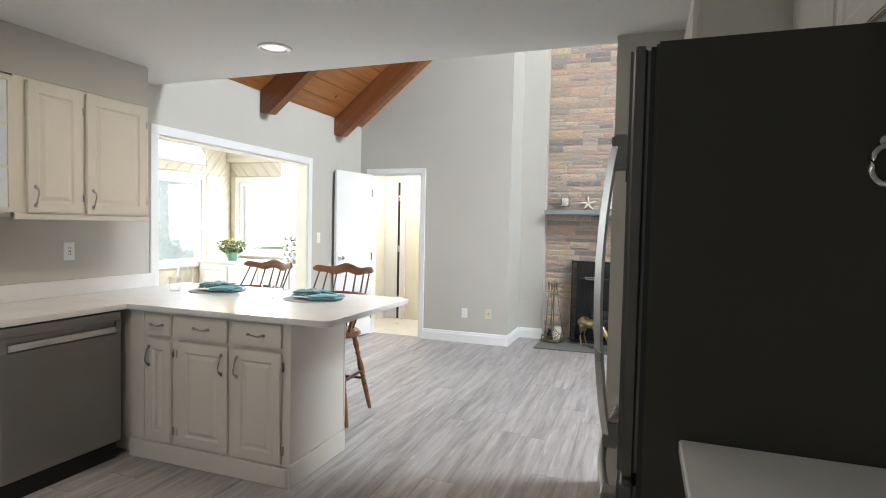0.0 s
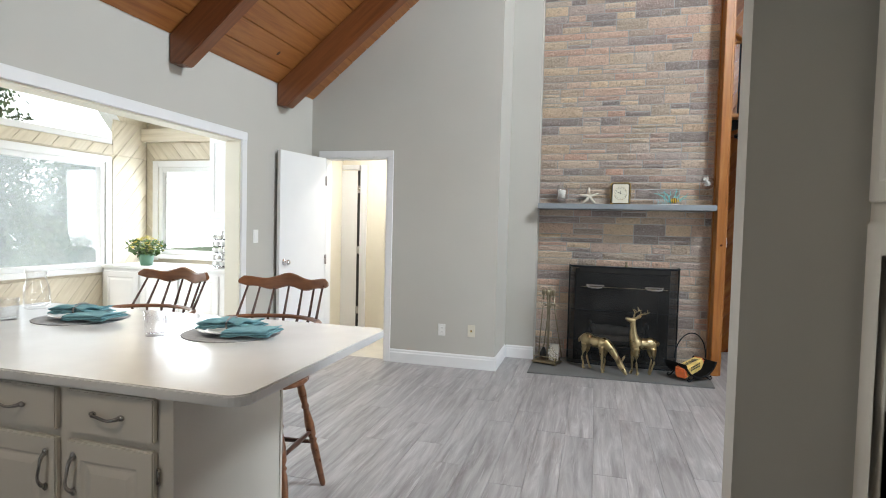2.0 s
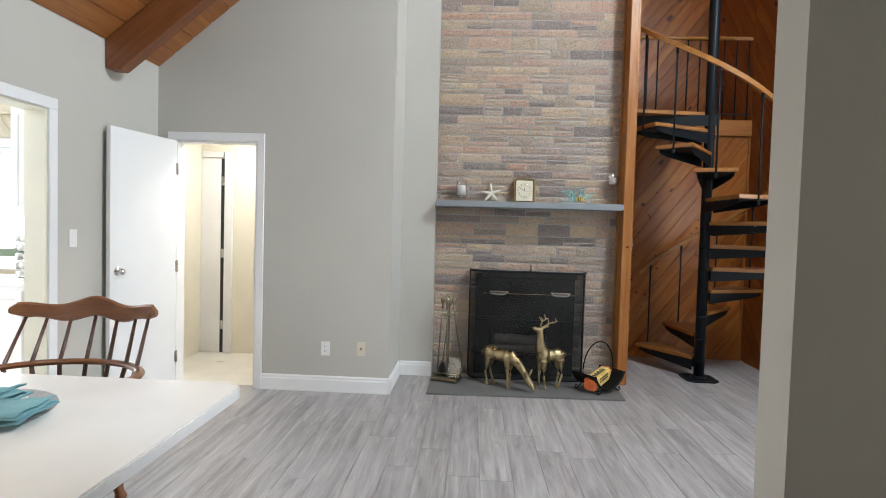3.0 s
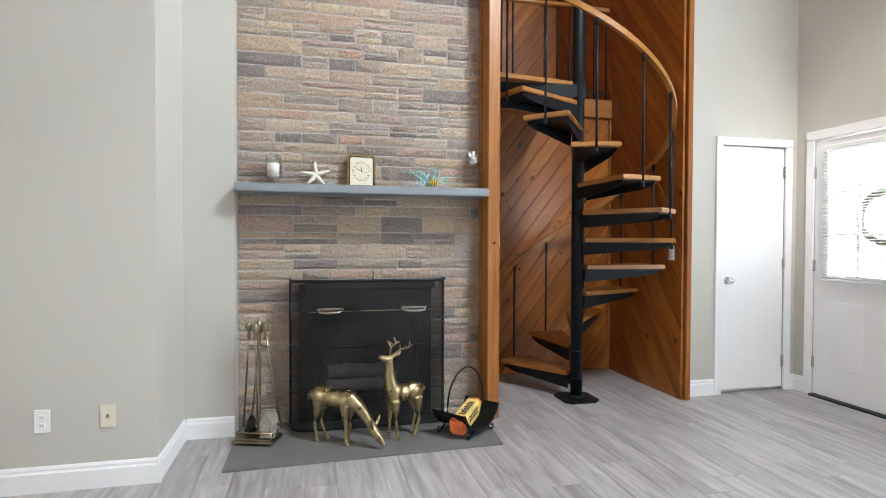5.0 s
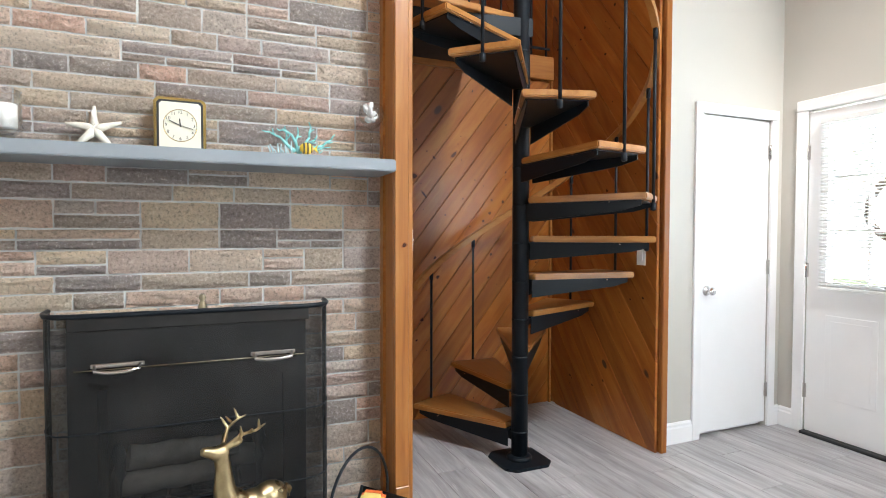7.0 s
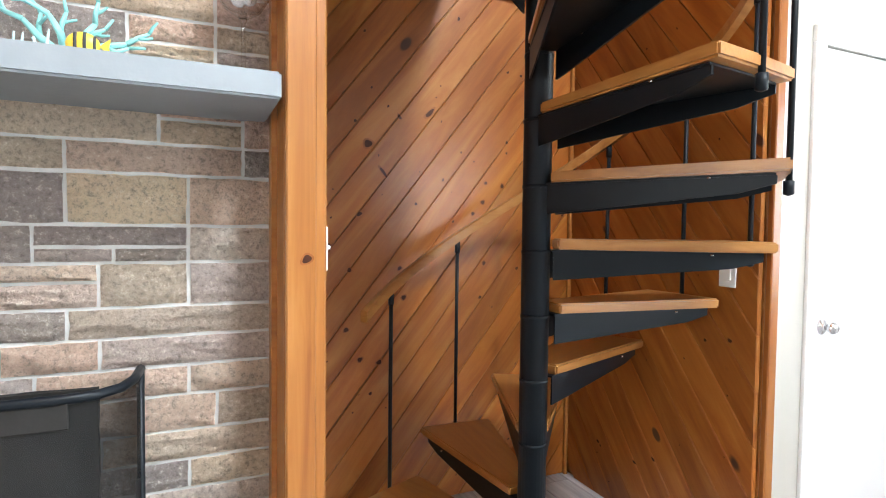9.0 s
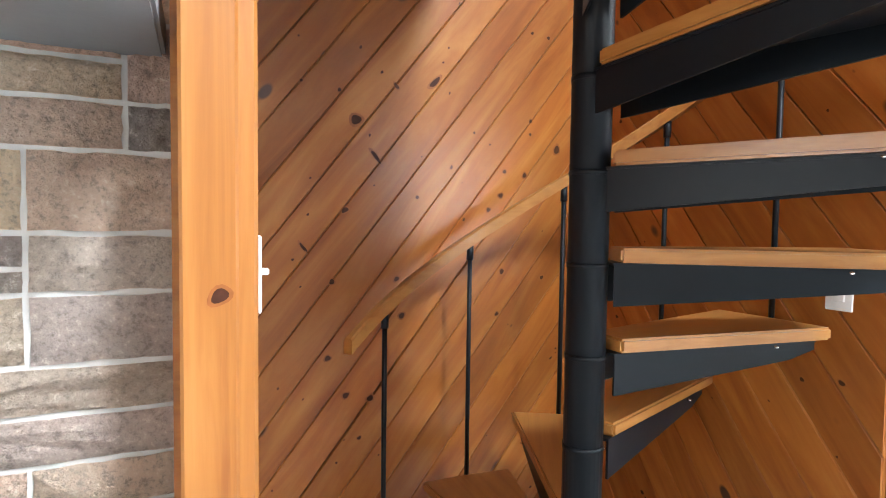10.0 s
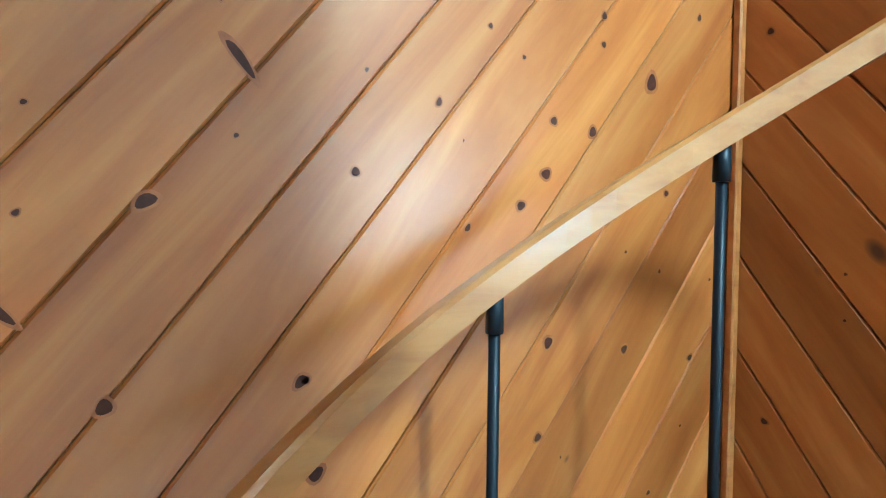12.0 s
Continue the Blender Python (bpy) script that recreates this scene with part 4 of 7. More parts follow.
part("wand", tube([(GL[0] + 0.03, 0.034, GL[3]), (GL[0] + 0.035, 0.034, GL[3] - 0.42)], 0.003, 6), M_PLASTIC, blind)
# wreath outside on the door
wr = thing("door_wreath", "round twig wreath with pale flowers hanging outside", "wreath", pose(EX + 0.10, 5.66, 1.45, 0, 90, 0))
rg = random.Random(3)
ring_pts = [(0.19 * math.cos(2 * math.pi * i / 28), 0.19 * math.sin(2 * math.pi * i / 28), 0.008 * math.sin(i * 2.1)) for i in range(28)]
tw = tube(ring_pts, 0.022, 7, True)
for k in range(4):
    off = rg.uniform(0, 6)
    add_tube(tw, [((0.19 + 0.022 * math.sin(5 * a + off)) * math.cos(a), (0.19 + 0.022 * math.sin(5 * a + off)) * math.sin(a), 0.022 * math.cos(5 * a + off)) for a in [2 * math.pi * i / 40 for i in range(40)]], 0.006, 5, True)
part("twigs", tw, M_BARK, wr)
fl = bmesh.new()
for k in range(16):
    a = rg.uniform(2.2, 4.6)
    add_ball(fl, (rg.uniform(0.17, 0.22) * math.cos(a), rg.uniform(0.17, 0.22) * math.sin(a), rg.uniform(0.0, 0.03)), rg.uniform(0.012, 0.024), 1, (1, 1, 0.6))
tagged(part("flowers", fl, M_PETAL, wr), kind="stuff")


def window_unit(name, label, m, w, z0, z1, cols=1):
    """A window in a wall: local x along it, y into the room."""
    o = thing(name, label, "window", m, kind="structure")
    f = bmesh.new()
    add_box(f, 0, 0.05, -0.07, 0.0, z0, z1, 0.004)
    add_box(f, w - 0.05, w, -0.07, 0.0, z0, z1, 0.004)
    add_box(f, 0.05, w - 0.05, -0.07, 0.0, z1 - 0.05, z1, 0.004)
    add_box(f, 0.05, w - 0.05, -0.07, 0.0, z0, z0 + 0.05, 0.004)
    for i in range(1, cols):
        add_box(f, w * i / cols - 0.025, w * i / cols + 0.025, -0.06, -0.005, z0 + 0.05, z1 - 0.05, 0.004)
    part("window_frame", f, M_TRIM, o)
    for i in range(cols):
        p = part("pane", box(w * i / cols + 0.03, w * (i + 1) / cols - 0.03, -0.04, -0.035, z0 + 0.03, z1 - 0.03), M_PANE, o)
        p.visible_shadow = False
    c = bmesh.new()
    add_box(c, -0.07, 0, 0.0, 0.018, z0 - 0.07, z1 + 0.07, 0.003)
    add_box(c, w, w + 0.07, 0.0, 0.018, z0 - 0.07, z1 + 0.07, 0.003)
    add_box(c, 0, w, 0.0, 0.018, z1, z1 + 0.07, 0.003)
    add_box(c, 0, w, 0.0, 0.035, z0 - 0.05, z0, 0.003)
    part("window_casing", c, M_TRIM, o)
    return o


window_unit("window_1", "white framed living room window", axes((0, -1, 0), (-1, 0, 0), (0, 0, 1), (EX, WIN[1], 0)), WIN[1] - WIN[0], WIN[2], WIN[3], 2)
# assumed window, out of view, made to hold the kitchen fill
window_unit("window_2", "white framed kitchen window added out of view", axes((1, 0, 0), (0, 1, 0), (0, 0, 1), (-2.9, -2.5, 0)), 1.4, 1.1, 2.1, 2)


def wall_plate(name, label, cat, m, material, kind):
    """A wall plate in local x (across), z (up), standing out along -y."""
    o = thing(name, label, cat, m)
    part("plate", box(-0.036, 0.036, -0.006, 0, -0.058, 0.058, 0.002), material, o)
    if kind == "outlet":
        for z in (-0.02, 0.02):
            r = part("receptacle", box(-0.016, 0.016, -0.009, -0.005, z - 0.014, z + 0.014, 0.003), material, o)
            for x in (-0.006, 0.006):
                part("slot", box(x - 0.0013, x + 0.0013, -0.0096, -0.0088, z - 0.005, z + 0.006), M_INK, r)
    elif kind == "gfci":
        r = part("receptacle", box(-0.017, 0.017, -0.009, -0.005, -0.034, 0.034, 0.002), material, o)
        for z in (-0.02, 0.02):
            for x in (-0.006, 0.006):
                part("slot", box(x - 0.0015, x + 0.0015, -0.0097, -0.0088, z - 0.006, z + 0.006), M_INK, r)
        part("test_button", box(-0.006, 0.006, -0.011, -0.008, -0.004, 0.004), M_INK, o)
    elif kind == "jack":
        part("jack", box(-0.008, 0.008, -0.009, -0.004, -0.01, 0.01, 0.002), M_GOLD, o)
    else:
        part("rocker", box(-0.016, 0.016, -0.010, -0.005, -0.033, 0.033, 0.002), material, o)
    return o


wall_plate("wall_outlet", "white plastic wall outlet", "outlet", pose(-1.971, HY, 0.357), M_PLASTIC, "outlet")
wall_plate("cable_jack", "ivory cable jack plate on the wall", "wall jack", pose(-1.676, HY, 0.364), M_IVORY, "jack")
wall_plate("wall_outlet", "white outlet on the pine panelling", "outlet", pose(AX1, 6.385, 1.17, 0, 0, -90), M_PLASTIC, "switch")
wall_plate("kitchen_outlet", "white outlet above the kitchen counter", "outlet", pose(WX, 1.76, 1.19, 0, 0, 90), M_PLASTIC, "gfci")
wall_plate("kitchen_switch", "white switch plate above the kitchen counter", "light switch", pose(WX, 1.32, 1.18, 0, 0, 90), M_PLASTIC, "switch")
wall_plate("wall_switch", "white rocker switch beside the wide opening", "light switch", pose(WX, 4.62, 1.24, 0, 0, 90), M_PLASTIC, "switch")

# inner hall door with its frame
ih = thing("door_4", "white inner hallway door with nickel hinges", "door", pose(-3.385, 6.758, 0), kind="structure")
jm = bmesh.new()
add_box(jm, 0.017, 0.10, -0.03, 0.0, 0.004, 2.10, 0.004)
add_box(jm, -0.23, 0.008, -0.03, 0.0, 2.04, 2.10, 0.004)
part("jamb", jm, M_TRIM, ih)
part("leaf", box(-0.232, -0.003, -0.022, -0.002, 0.012, 2.03, 0.002), M_DOOR, ih)
# black strip stands in for the shade in the gap beside the leaf
part("gap_seal", box(-0.018, 0.016, -0.026, -0.004, 0.012, 2.03), M_RUBBER, ih, "black strip for the shaded door gap")
for z in (0.3, 1.05, 1.8):
    hinge(ih, pose(0.002, -0.024, z, 0, 0, -90))

# ---- kitchen ----
CT = 0.908
counter_pts = [(WX + 0.001, -2.4), (-2.79, -2.4), (-2.79, 1.655)]
r = 0.06
for cx, cy, a0 in ((-1.432 - r, 1.655 + r, -90), (-1.432 - r, 2.70 - r, 0)):
    counter_pts += [(cx + r * math.cos(radians(a0 + 15 * i)), cy + r * math.sin(radians(a0 + 15 * i))) for i in range(7)]
counter_pts += [(WX + 0.001, 2.70)]
solid("countertop", prism(counter_pts, "z", CT - 0.032, CT, 0.004), M_QUARTZ, "white quartz peninsula countertop with rounded corners", "countertop")
solid("backsplash", box(WX + 0.001, WX + 0.022, -2.4, 2.40, CT, CT + 0.10, 0.002), M_QUARTZ, "low white quartz backsplash along the wall", "backsplash")


def pull(parent, m, length=0.10):
    """A curved cabinet pull along local x that stands out along -y."""
    pts = []
    for i in range(13):
        s = i / 12 * 2 - 1
        pts.append((s * length / 2, -0.006 - 0.022 * (1 - s ** 4), -0.004 * math.sin(s * math.pi)))
    rs = [0.0042 + 0.0028 * abs(i / 6 - 1) ** 3 for i in range(13)]
    b = tube(pts, rs, 8)
    for s in (-1, 1):
        add_ball(b, (s * length / 2, -0.006, 0), 0.010, 2, (1.25, 0.7, 0.9))
    return part("pull", b, M_NICKEL, parent, "curved satin nickel pull", m)


def raised_door(name, parent, x0, x1, z0, z1, y, material, panel=True):
    """A cabinet front in x, z that stands out to y - 0.02."""
    b = box(x0, x1, y - 0.02, y, z0, z1, 0.004, 2)
    if panel:
        f = 0.055
        t = bmesh.new()
        rings = []
        for d, dep in ((f, 0.0), (f + 0.010, 0.007), (f + 0.016, 0.007), (f + 0.036, 0.001)):
            rings.append([t.verts.new((u, y - 0.0205 + dep, v)) for u, v in ((x0 + d, z0 + d), (x1 - d, z0 + d), (x1 - d, z1 - d), (x0 + d, z1 - d))])
        for p, q in zip(rings, rings[1:]):
            for i in range(4):
                t.faces.new((p[i], p[(i + 1) % 4], q[(i + 1) % 4], q[i]))
        t.faces.new(rings[-1])
        # frame round the sunk panel
        merge(b, t)
        keep = [fc for fc in b.faces if abs(fc.normal.y) > 0.9 and fc.calc_area() > (x1 - x0) * (z1 - z0) * 0.6 and fc.calc_center_median().y < y - 0.015]
        for fc in keep:
            vs = list(fc.verts)
            inner = [v for v in b.verts if any(abs(v.co.x - u) < 1e-5 and abs(v.co.z - w) < 1e-5 for u in (x0 + f, x1 - f) for w in (z0 + f, z1 - f)) and abs(v.co.y - (y - 0.0205)) < 1e-5]
            bmesh.ops.delete(b, geom=[fc], context="FACES_ONLY")
            if len(inner) == 4 and len(vs) == 4:
                def order(ls):
                    cx = sum(v.co.x for v in ls) / 4
                    cz = sum(v.co.z for v in ls) / 4
                    return sorted(ls, key=lambda v: math.atan2(v.co.z - cz, v.co.x - cx))
                o, n = order(vs), order(inner)
                for i in range(4):
                    b.faces.new((o[i], o[(i + 1) % 4], n[(i + 1) % 4], n[i]))
        bmesh.ops.recalc_face_normals(b, faces=b.faces[:])
    return part(name, b, material, parent)


def cab_hinge(parent, x, y, z):
    b = box(x - 0.006, x + 0.006, y - 0.006, y, z - 0.024, z + 0.024, 0.001)
    add_lathe(b, [(0.004, z - 0.02), (0.004, z + 0.02)], 8, Matrix.Translation((x, y - 0.006, 0)))
    part("hinge", b, M_NICKEL, parent, "small nickel hinge")


FY = 1.70
pen = thing("peninsula_cabinet", "warm white peninsula base cabinet with raised panels", "cabinet")
body = bmesh.new()
add_box(body, -3.40, -1.690, FY, 2.235, 0.10, CT - 0.033)
part("body", body, M_CAB, pen)
sk = bmesh.new()
add_box(sk, -2.80, -1.682, FY - 0.022, FY + 0.001, 0.0, 0.105, 0.003)
add_box(sk, -1.692, -1.670, FY - 0.022, 2.25, 0.0, 0.125, 0.003)
add_box(sk, -3.40, -1.70, FY + 0.03, 2.22, 0.0, 0.10)
part("plinth", sk, M_CAB, pen)
part("end_panel", box(-1.692, -1.680, FY - 0.004, 2.24, 0.126, CT - 0.034, 0.002), M_CAB, pen)
part("back_edge", box(-1.70, -1.676, 2.236, 2.252, 0.0, CT - 0.034, 0.002), M_CAB, pen)
part("filler", box(-2.80, -2.70, FY - 0.004, FY, 0.106, CT - 0.034), M_CAB, pen)
for x0, x1 in ((-2.675, -2.485), (-2.435, -2.085), (-2.045, -1.735)):
    dr = raised_door("drawer", pen, x0, x1, 0.735, 0.862, FY, M_CAB, False)
    pull(dr, pose((x0 + x1) / 2, FY - 0.02, 0.80), 0.10 if x1 - x0 > 0.25 else 0.085)
    d = raised_door("cabinet_door", pen, x0, x1, 0.118, 0.712, FY, M_CAB)
    px = {-2.675: x0 + 0.035, -2.435: x1 - 0.032, -2.045: x0 + 0.032}[x0]
    pull(d, pose(px, FY - 0.02, 0.615, 0, 90, 0), 0.105)
    hx = {-2.675: x1 + 0.008, -2.435: x0 - 0.008, -2.045: x1 + 0.008}[x0]
    for z in (0.19, 0.64):
        cab_hinge(pen, hx, FY - 0.004, z)

# dishwasher under the side run: local x to +y, -y to +x
dw = thing("dishwasher", "stainless steel dishwasher with pocket bar handle", "dishwasher", axes((0, 1, 0), (-1, 0, 0), (0, 0, 1), (-2.815, 0.985, 0)))
part("body", box(0.01, 0.63, 0.012, 0.57, 0.09, 0.868), M_RUBBER, dw)
dd = bmesh.new()
add_box(dd, 0.0, 0.64, -0.018, 0.01, 0.115, 0.745, 0.004)
add_box(dd, 0.0, 0.64, -0.018, 0.01, 0.815, 0.868, 0.004)
add_box(dd, 0.0, 0.03, -0.018, 0.01, 0.745, 0.815)
add_box(dd, 0.61, 0.64, -0.018, 0.01, 0.745, 0.815)
add_box(dd, 0.03, 0.61, 0.0, 0.01, 0.745, 0.815)
part("door", dd, M_STEEL, dw, "brushed stainless steel door")
part("handle", box(0.03, 0.61, -0.024, -0.012, 0.752, 0.785, 0.004, 2), M_CHROME, dw, "bright bar handle")
part("kick_plate", box(0.0, 0.64, 0.03, 0.05, 0.0, 0.10), M_RUBBER, dw)
sb = thing("base_cabinet", "warm white base cabinet beside the dishwasher", "cabinet", axes((0, 1, 0), (-1, 0, 0), (0, 0, 1), (-2.83, -2.4, 0)))
part("body", box(0, 3.375, 0.0, 0.575, 0.10, CT - 0.033), M_CAB, sb)
part("plinth", box(0, 3.375, 0.05, 0.57, 0.0, 0.10), M_CAB, sb)
for i in range(6):
    d = raised_door("cabinet_door", sb, 0.05 + i * 0.55, 0.56 + i * 0.55, 0.118, 0.712, 0.0, M_CAB)
    pull(d, pose(0.10 + i * 0.55, -0.02, 0.615, 0, 90, 0))
    dr = raised_door("drawer", sb, 0.05 + i * 0.55, 0.56 + i * 0.55, 0.735, 0.862, 0.0, M_CAB, False)
    pull(dr, pose(0.305 + i * 0.55, -0.02, 0.80))

# wall cabinets: local x runs along +y, -y into the room
uc = thing("wall_cabinet", "warm white wall cabinet with raised panel doors", "cabinet", axes((0, 1, 0), (-1, 0, 0), (0, 0, 1), (-3.07, 1.225, 1.40)))
part("body", box(0.0, 0.83, 0.0, 0.338, 0.0, 0.74), M_CAB, uc)
part("light_rail", box(0.0, 0.832, -0.006, 0.02, -0.012, 0.022, 0.003), M_CAB, uc)
for x0, x1, px in ((0.06, 0.365, 0.30), (0.39, 0.805, 0.42)):
    d = raised_door("cabinet_door", uc, x0, x1, 0.025, 0.725, 0.0, M_CAB)
    pull(d, pose(x0 + 0.035, -0.02, 0.115, 0, 90, 0))
    for z in (0.12, 0.62):
        cab_hinge(uc, x1 + 0.006, -0.004, z)
gc = thing("glass_cabinet", "warm white wall cabinet with glass doors", "cabinet", axes((0, 1, 0), (-1, 0, 0), (0, 0, 1), (-3.07, 0.224, 1.40)))
part("body", add_wall(bmesh.new(), "y", 0.02, 0.338, 0.0, 0.998, 0.0, 0.74, [(0.03, 0.98, 0.03, 0.71)]), M_CAB, gc)
part("back", box(0.0, 0.998, 0.33, 0.339, 0.0, 0.74), M_CAB, gc)
for x0, x1 in ((0.02, 0.49), (0.51, 0.995)):
    part("door_frame", add_wall(bmesh.new(), "y", -0.02, 0.0, x0, x1, 0.025, 0.725, [(x0 + 0.03, x1 - 0.03, 0.05, 0.70)]), M_CAB, gc)
    part("glass", box(x0 + 0.025, x1 - 0.025, -0.012, -0.008, 0.045, 0.705), M_PALE_PANE, gc)
    # bars in front stand for the shelves hidden by the opaque panes
    for z in (0.26, 0.48):
        part("muntin", box(x0 + 0.03, x1 - 0.03, -0.018, -0.012, z - 0.008, z + 0.008), M_CAB, gc)
for z in (0.25, 0.49):
    part("shelf", box(0.03, 0.97, 0.03, 0.32, z, z + 0.015), M_CAB, gc)
solid("soffit", box(WX + 0.001, -3.072, -2.5, 2.057, 2.142, CEIL - 0.001), M_WALL, "painted soffit above the wall cabinets", "soffit", "structure")
wc2 = thing("wall_cabinet", "warm white wall cabinet over the kitchen counter", "cabinet", axes((0, 1, 0), (-1, 0, 0), (0, 0, 1), (-3.07, -2.4, 1.40)))
part("body", box(0.0, 2.59, 0.0, 0.338, 0.0, 0.74), M_CAB, wc2)

# recessed ceiling lamp
can = thing("recessed_light", "recessed ceiling light with warm bulb", "ceiling light", pose(-1.99, 1.95, CEIL), group="recessed ceiling lights")
part("trim_ring", lathe([(0.075, -0.001), (0.095, -0.001), (0.097, -0.006), (0.092, -0.010), (0.078, -0.010), (0.072, -0.003)], 28), M_TRIM, can)
part("bulb", lathe([(0.0, -0.004), (0.05, -0.003), (0.073, -0.001)], 24), M_LAMP, can, "lit warm bulb")
# second fixture made up for the rear fill, never in view
copy_thing(can, pose(-1.99, 0.55, CEIL))

# refrigerator: front towards -x
FRX, FRY0, FRY1, FRZ = 0.045, 0.69, 1.585, 1.845
fg = thing("refrigerator", "grey steel french-door refrigerator with dark side", "refrigerator", pose(FRX, FRY0, 0))
part("case", box(0.0, 0.72, 0.0, FRY1 - FRY0, 0.03, FRZ, 0.006, 2), M_FRIDGE_SIDE, fg, "dark grey painted case")
part("fridge_door", box(-0.058, -0.012, 0.002, FRY1 - FRY0 - 0.002, 0.79, FRZ - 0.005, 0.012, 3), M_FRIDGE_FRONT, fg, "grey steel door")
part("freezer_drawer", box(-0.058, -0.012, 0.002, FRY1 - FRY0 - 0.002, 0.07, 0.78, 0.012, 3), M_FRIDGE_FRONT, fg, "grey steel freezer drawer")
part("gasket", box(-0.012, 0.0, 0.01, FRY1 - FRY0 - 0.01, 0.07, FRZ - 0.01), M_RUBBER, fg)
part("foot_grille", box(0.0, 0.03, 0.02, FRY1 - FRY0 - 0.02, 0.0, 0.06), M_RUBBER, fg)
hb = bmesh.new()
n = 16
rows = []
for i in range(n + 1):
    z = 0.87 + 0.74 * i / n
    x = -0.086 - 0.032 * math.sin(math.pi * i / n) ** 0.8
    rows.append([hb.verts.new((x + dx, 0.07 + dy, z)) for dx, dy in ((-0.012, -0.010), (-0.012, 0.018), (0.006, 0.022), (0.010, 0.004), (0.004, -0.014))])
for p, q in zip(rows, rows[1:]):
    for k in range(5):
        hb.faces.new((p[k], p[(k + 1) % 5], q[(k + 1) % 5], q[k]))
hb.faces.new(rows[0])
hb.faces.new(rows[-1])
bmesh.ops.recalc_face_normals(hb, faces=hb.faces[:])
part("handle", hb, M_NICKEL, fg, "bowed steel bar handle")
for z0, z1 in ((0.835, 0.905), (1.55, 1.64)):
    part("handle_block", box(-0.098, -0.056, 0.058, 0.095, z0, z1, 0.006, 2), M_STEEL, fg)
hb = tube([(-0.062, 0.08, 0.70)] + [(-0.075 - 0.04 * math.sin(math.pi * i / 14) ** 0.6, 0.08 + (FRY1 - FRY0 - 0.16) * i / 14, 0.70) for i in range(1, 14)] + [(-0.062, FRY1 - FRY0 - 0.08, 0.70)], 0.013, 10)
for y in (0.09, FRY1 - FRY0 - 0.09):
    add_box(hb, -0.10, -0.057, y - 0.03, y + 0.03, 0.685, 0.715, 0.005)
part("drawer_handle", hb, M_STEEL, fg, "curved steel bar handle")
part("badge", box(-0.0605, -0.0578, 0.12, 0.155, 1.70, 1.735, 0.001), M_CHROME, fg)
solid("fridge_photo", box(FRX - 0.0615, FRX - 0.0585, 1.40, 1.52, 1.70, 1.835), M_PHOTO, "grey photograph stuck on the refrigerator door", "photo")
solid("magnet_clip", box(FRX - 0.085, FRX - 0.0585, 1.43, 1.475, 1.57, 1.695, 0.008, 2), M_RUBBER, "dark magnetic clip on the refrigerator door", "magnet")
hk = thing("magnet_hook", "chrome ring hook on the refrigerator side", "hook", pose(0.497, FRY0, 1.545))
part("ring", tube([(0.026 * math.cos(a), -0.012, 0.04 * math.sin(a)) for a in [2 * math.pi * i / 20 for i in range(20)]], 0.007, 8, True), M_CHROME, hk)
part("magnet", lathe([(0.012, -0.0), (0.012, 0.012)], 12, Matrix.Translation((0, 0, 0.05)) @ Matrix.Rotation(radians(90), 4, "X")), M_CHROME, hk)

# pantry and cabinet over the refrigerator
PXF = 0.20
pt = thing("pantry_cabinet", "tall warm white pantry cabinet with raised panels", "cabinet", axes((0, -1, 0), (1, 0, 0), (0, 0, 1), (PXF, 2.298, 0)))
part("body", box(0.0, 0.70, 0.0, 0.595, 0.0, CEIL - 0.002), M_CAB, pt)
for z0, z1 in ((0.12, 1.405), (1.46, 2.33)):
    d = raised_door("cabinet_door", pt, 0.03, 0.67, z0, z1, 0.0, M_CAB)
    for z in (z0 + 0.12, z1 - 0.10):
        cab_hinge(pt, 0.024, -0.004, z)
of = thing("over_fridge_cabinet", "warm white cabinet above the refrigerator", "cabinet", axes((0, -1, 0), (1, 0, 0), (0, 0, 1), (0.52, FRY1, 1.86)))
part("body", box(0.0, FRY1 - FRY0 + 0.6, 0.0, 0.275, 0.0, CEIL - 1.862), M_CAB, of)
for i in range(3):
    raised_door("cabinet_door", of, 0.02 + i * 0.49, 0.49 + i * 0.49, 0.03, 0.50, 0.0, M_CAB)
solid("side_countertop", box(0.125, 0.798, -2.4, FRY0 - 0.006, CT - 0.032, CT, 0.004), M_QUARTZ, "pale quartz countertop beside the refrigerator", "countertop")
sc = thing("side_base_cabinet", "warm white base cabinet beside the refrigerator", "cabinet", axes((0, -1, 0), (1, 0, 0), (0, 0, 1), (0.165, FRY0 - 0.01, 0)))
part("body", box(0.0, 3.05, 0.0, 0.63, 0.10, CT - 0.033), M_CAB, sc)
part("plinth", box(0.0, 3.05, 0.05, 0.63, 0.0, 0.10), M_CAB, sc)
for i in range(5):
    d = raised_door("cabinet_door", sc, 0.05 + i * 0.55, 0.56 + i * 0.55, 0.118, 0.862, 0.0, M_CAB)
    pull(d, pose(0.10 + i * 0.55, -0.02, 0.68, 0, 90, 0))

# ---- bar stools at the peninsula ----
def turned_leg(p, q, fat=1.0):
    """A turned leg between two points."""
    p, q = Vector(p), Vector(q)
    ln = (q - p).length
    prof = [(0.0, 0.0), (0.011, 0.0), (0.015, 0.02), (0.018, 0.22), (0.020, 0.36), (0.015, 0.40), (0.022, 0.42), (0.015, 0.44), (0.022, 0.47), (0.024, 0.56), (0.017, 0.66), (0.014, 0.70), (0.021, 0.72), (0.015, 0.75), (0.021, 0.84), (0.017, 0.95), (0.014, 1.0), (0, 1.0)]
    m = Matrix.Translation(p) @ (q - p).to_track_quat("Z", "Y").to_matrix().to_4x4()
    return lathe([(r * fat, z * ln) for r, z in prof], 14, m)


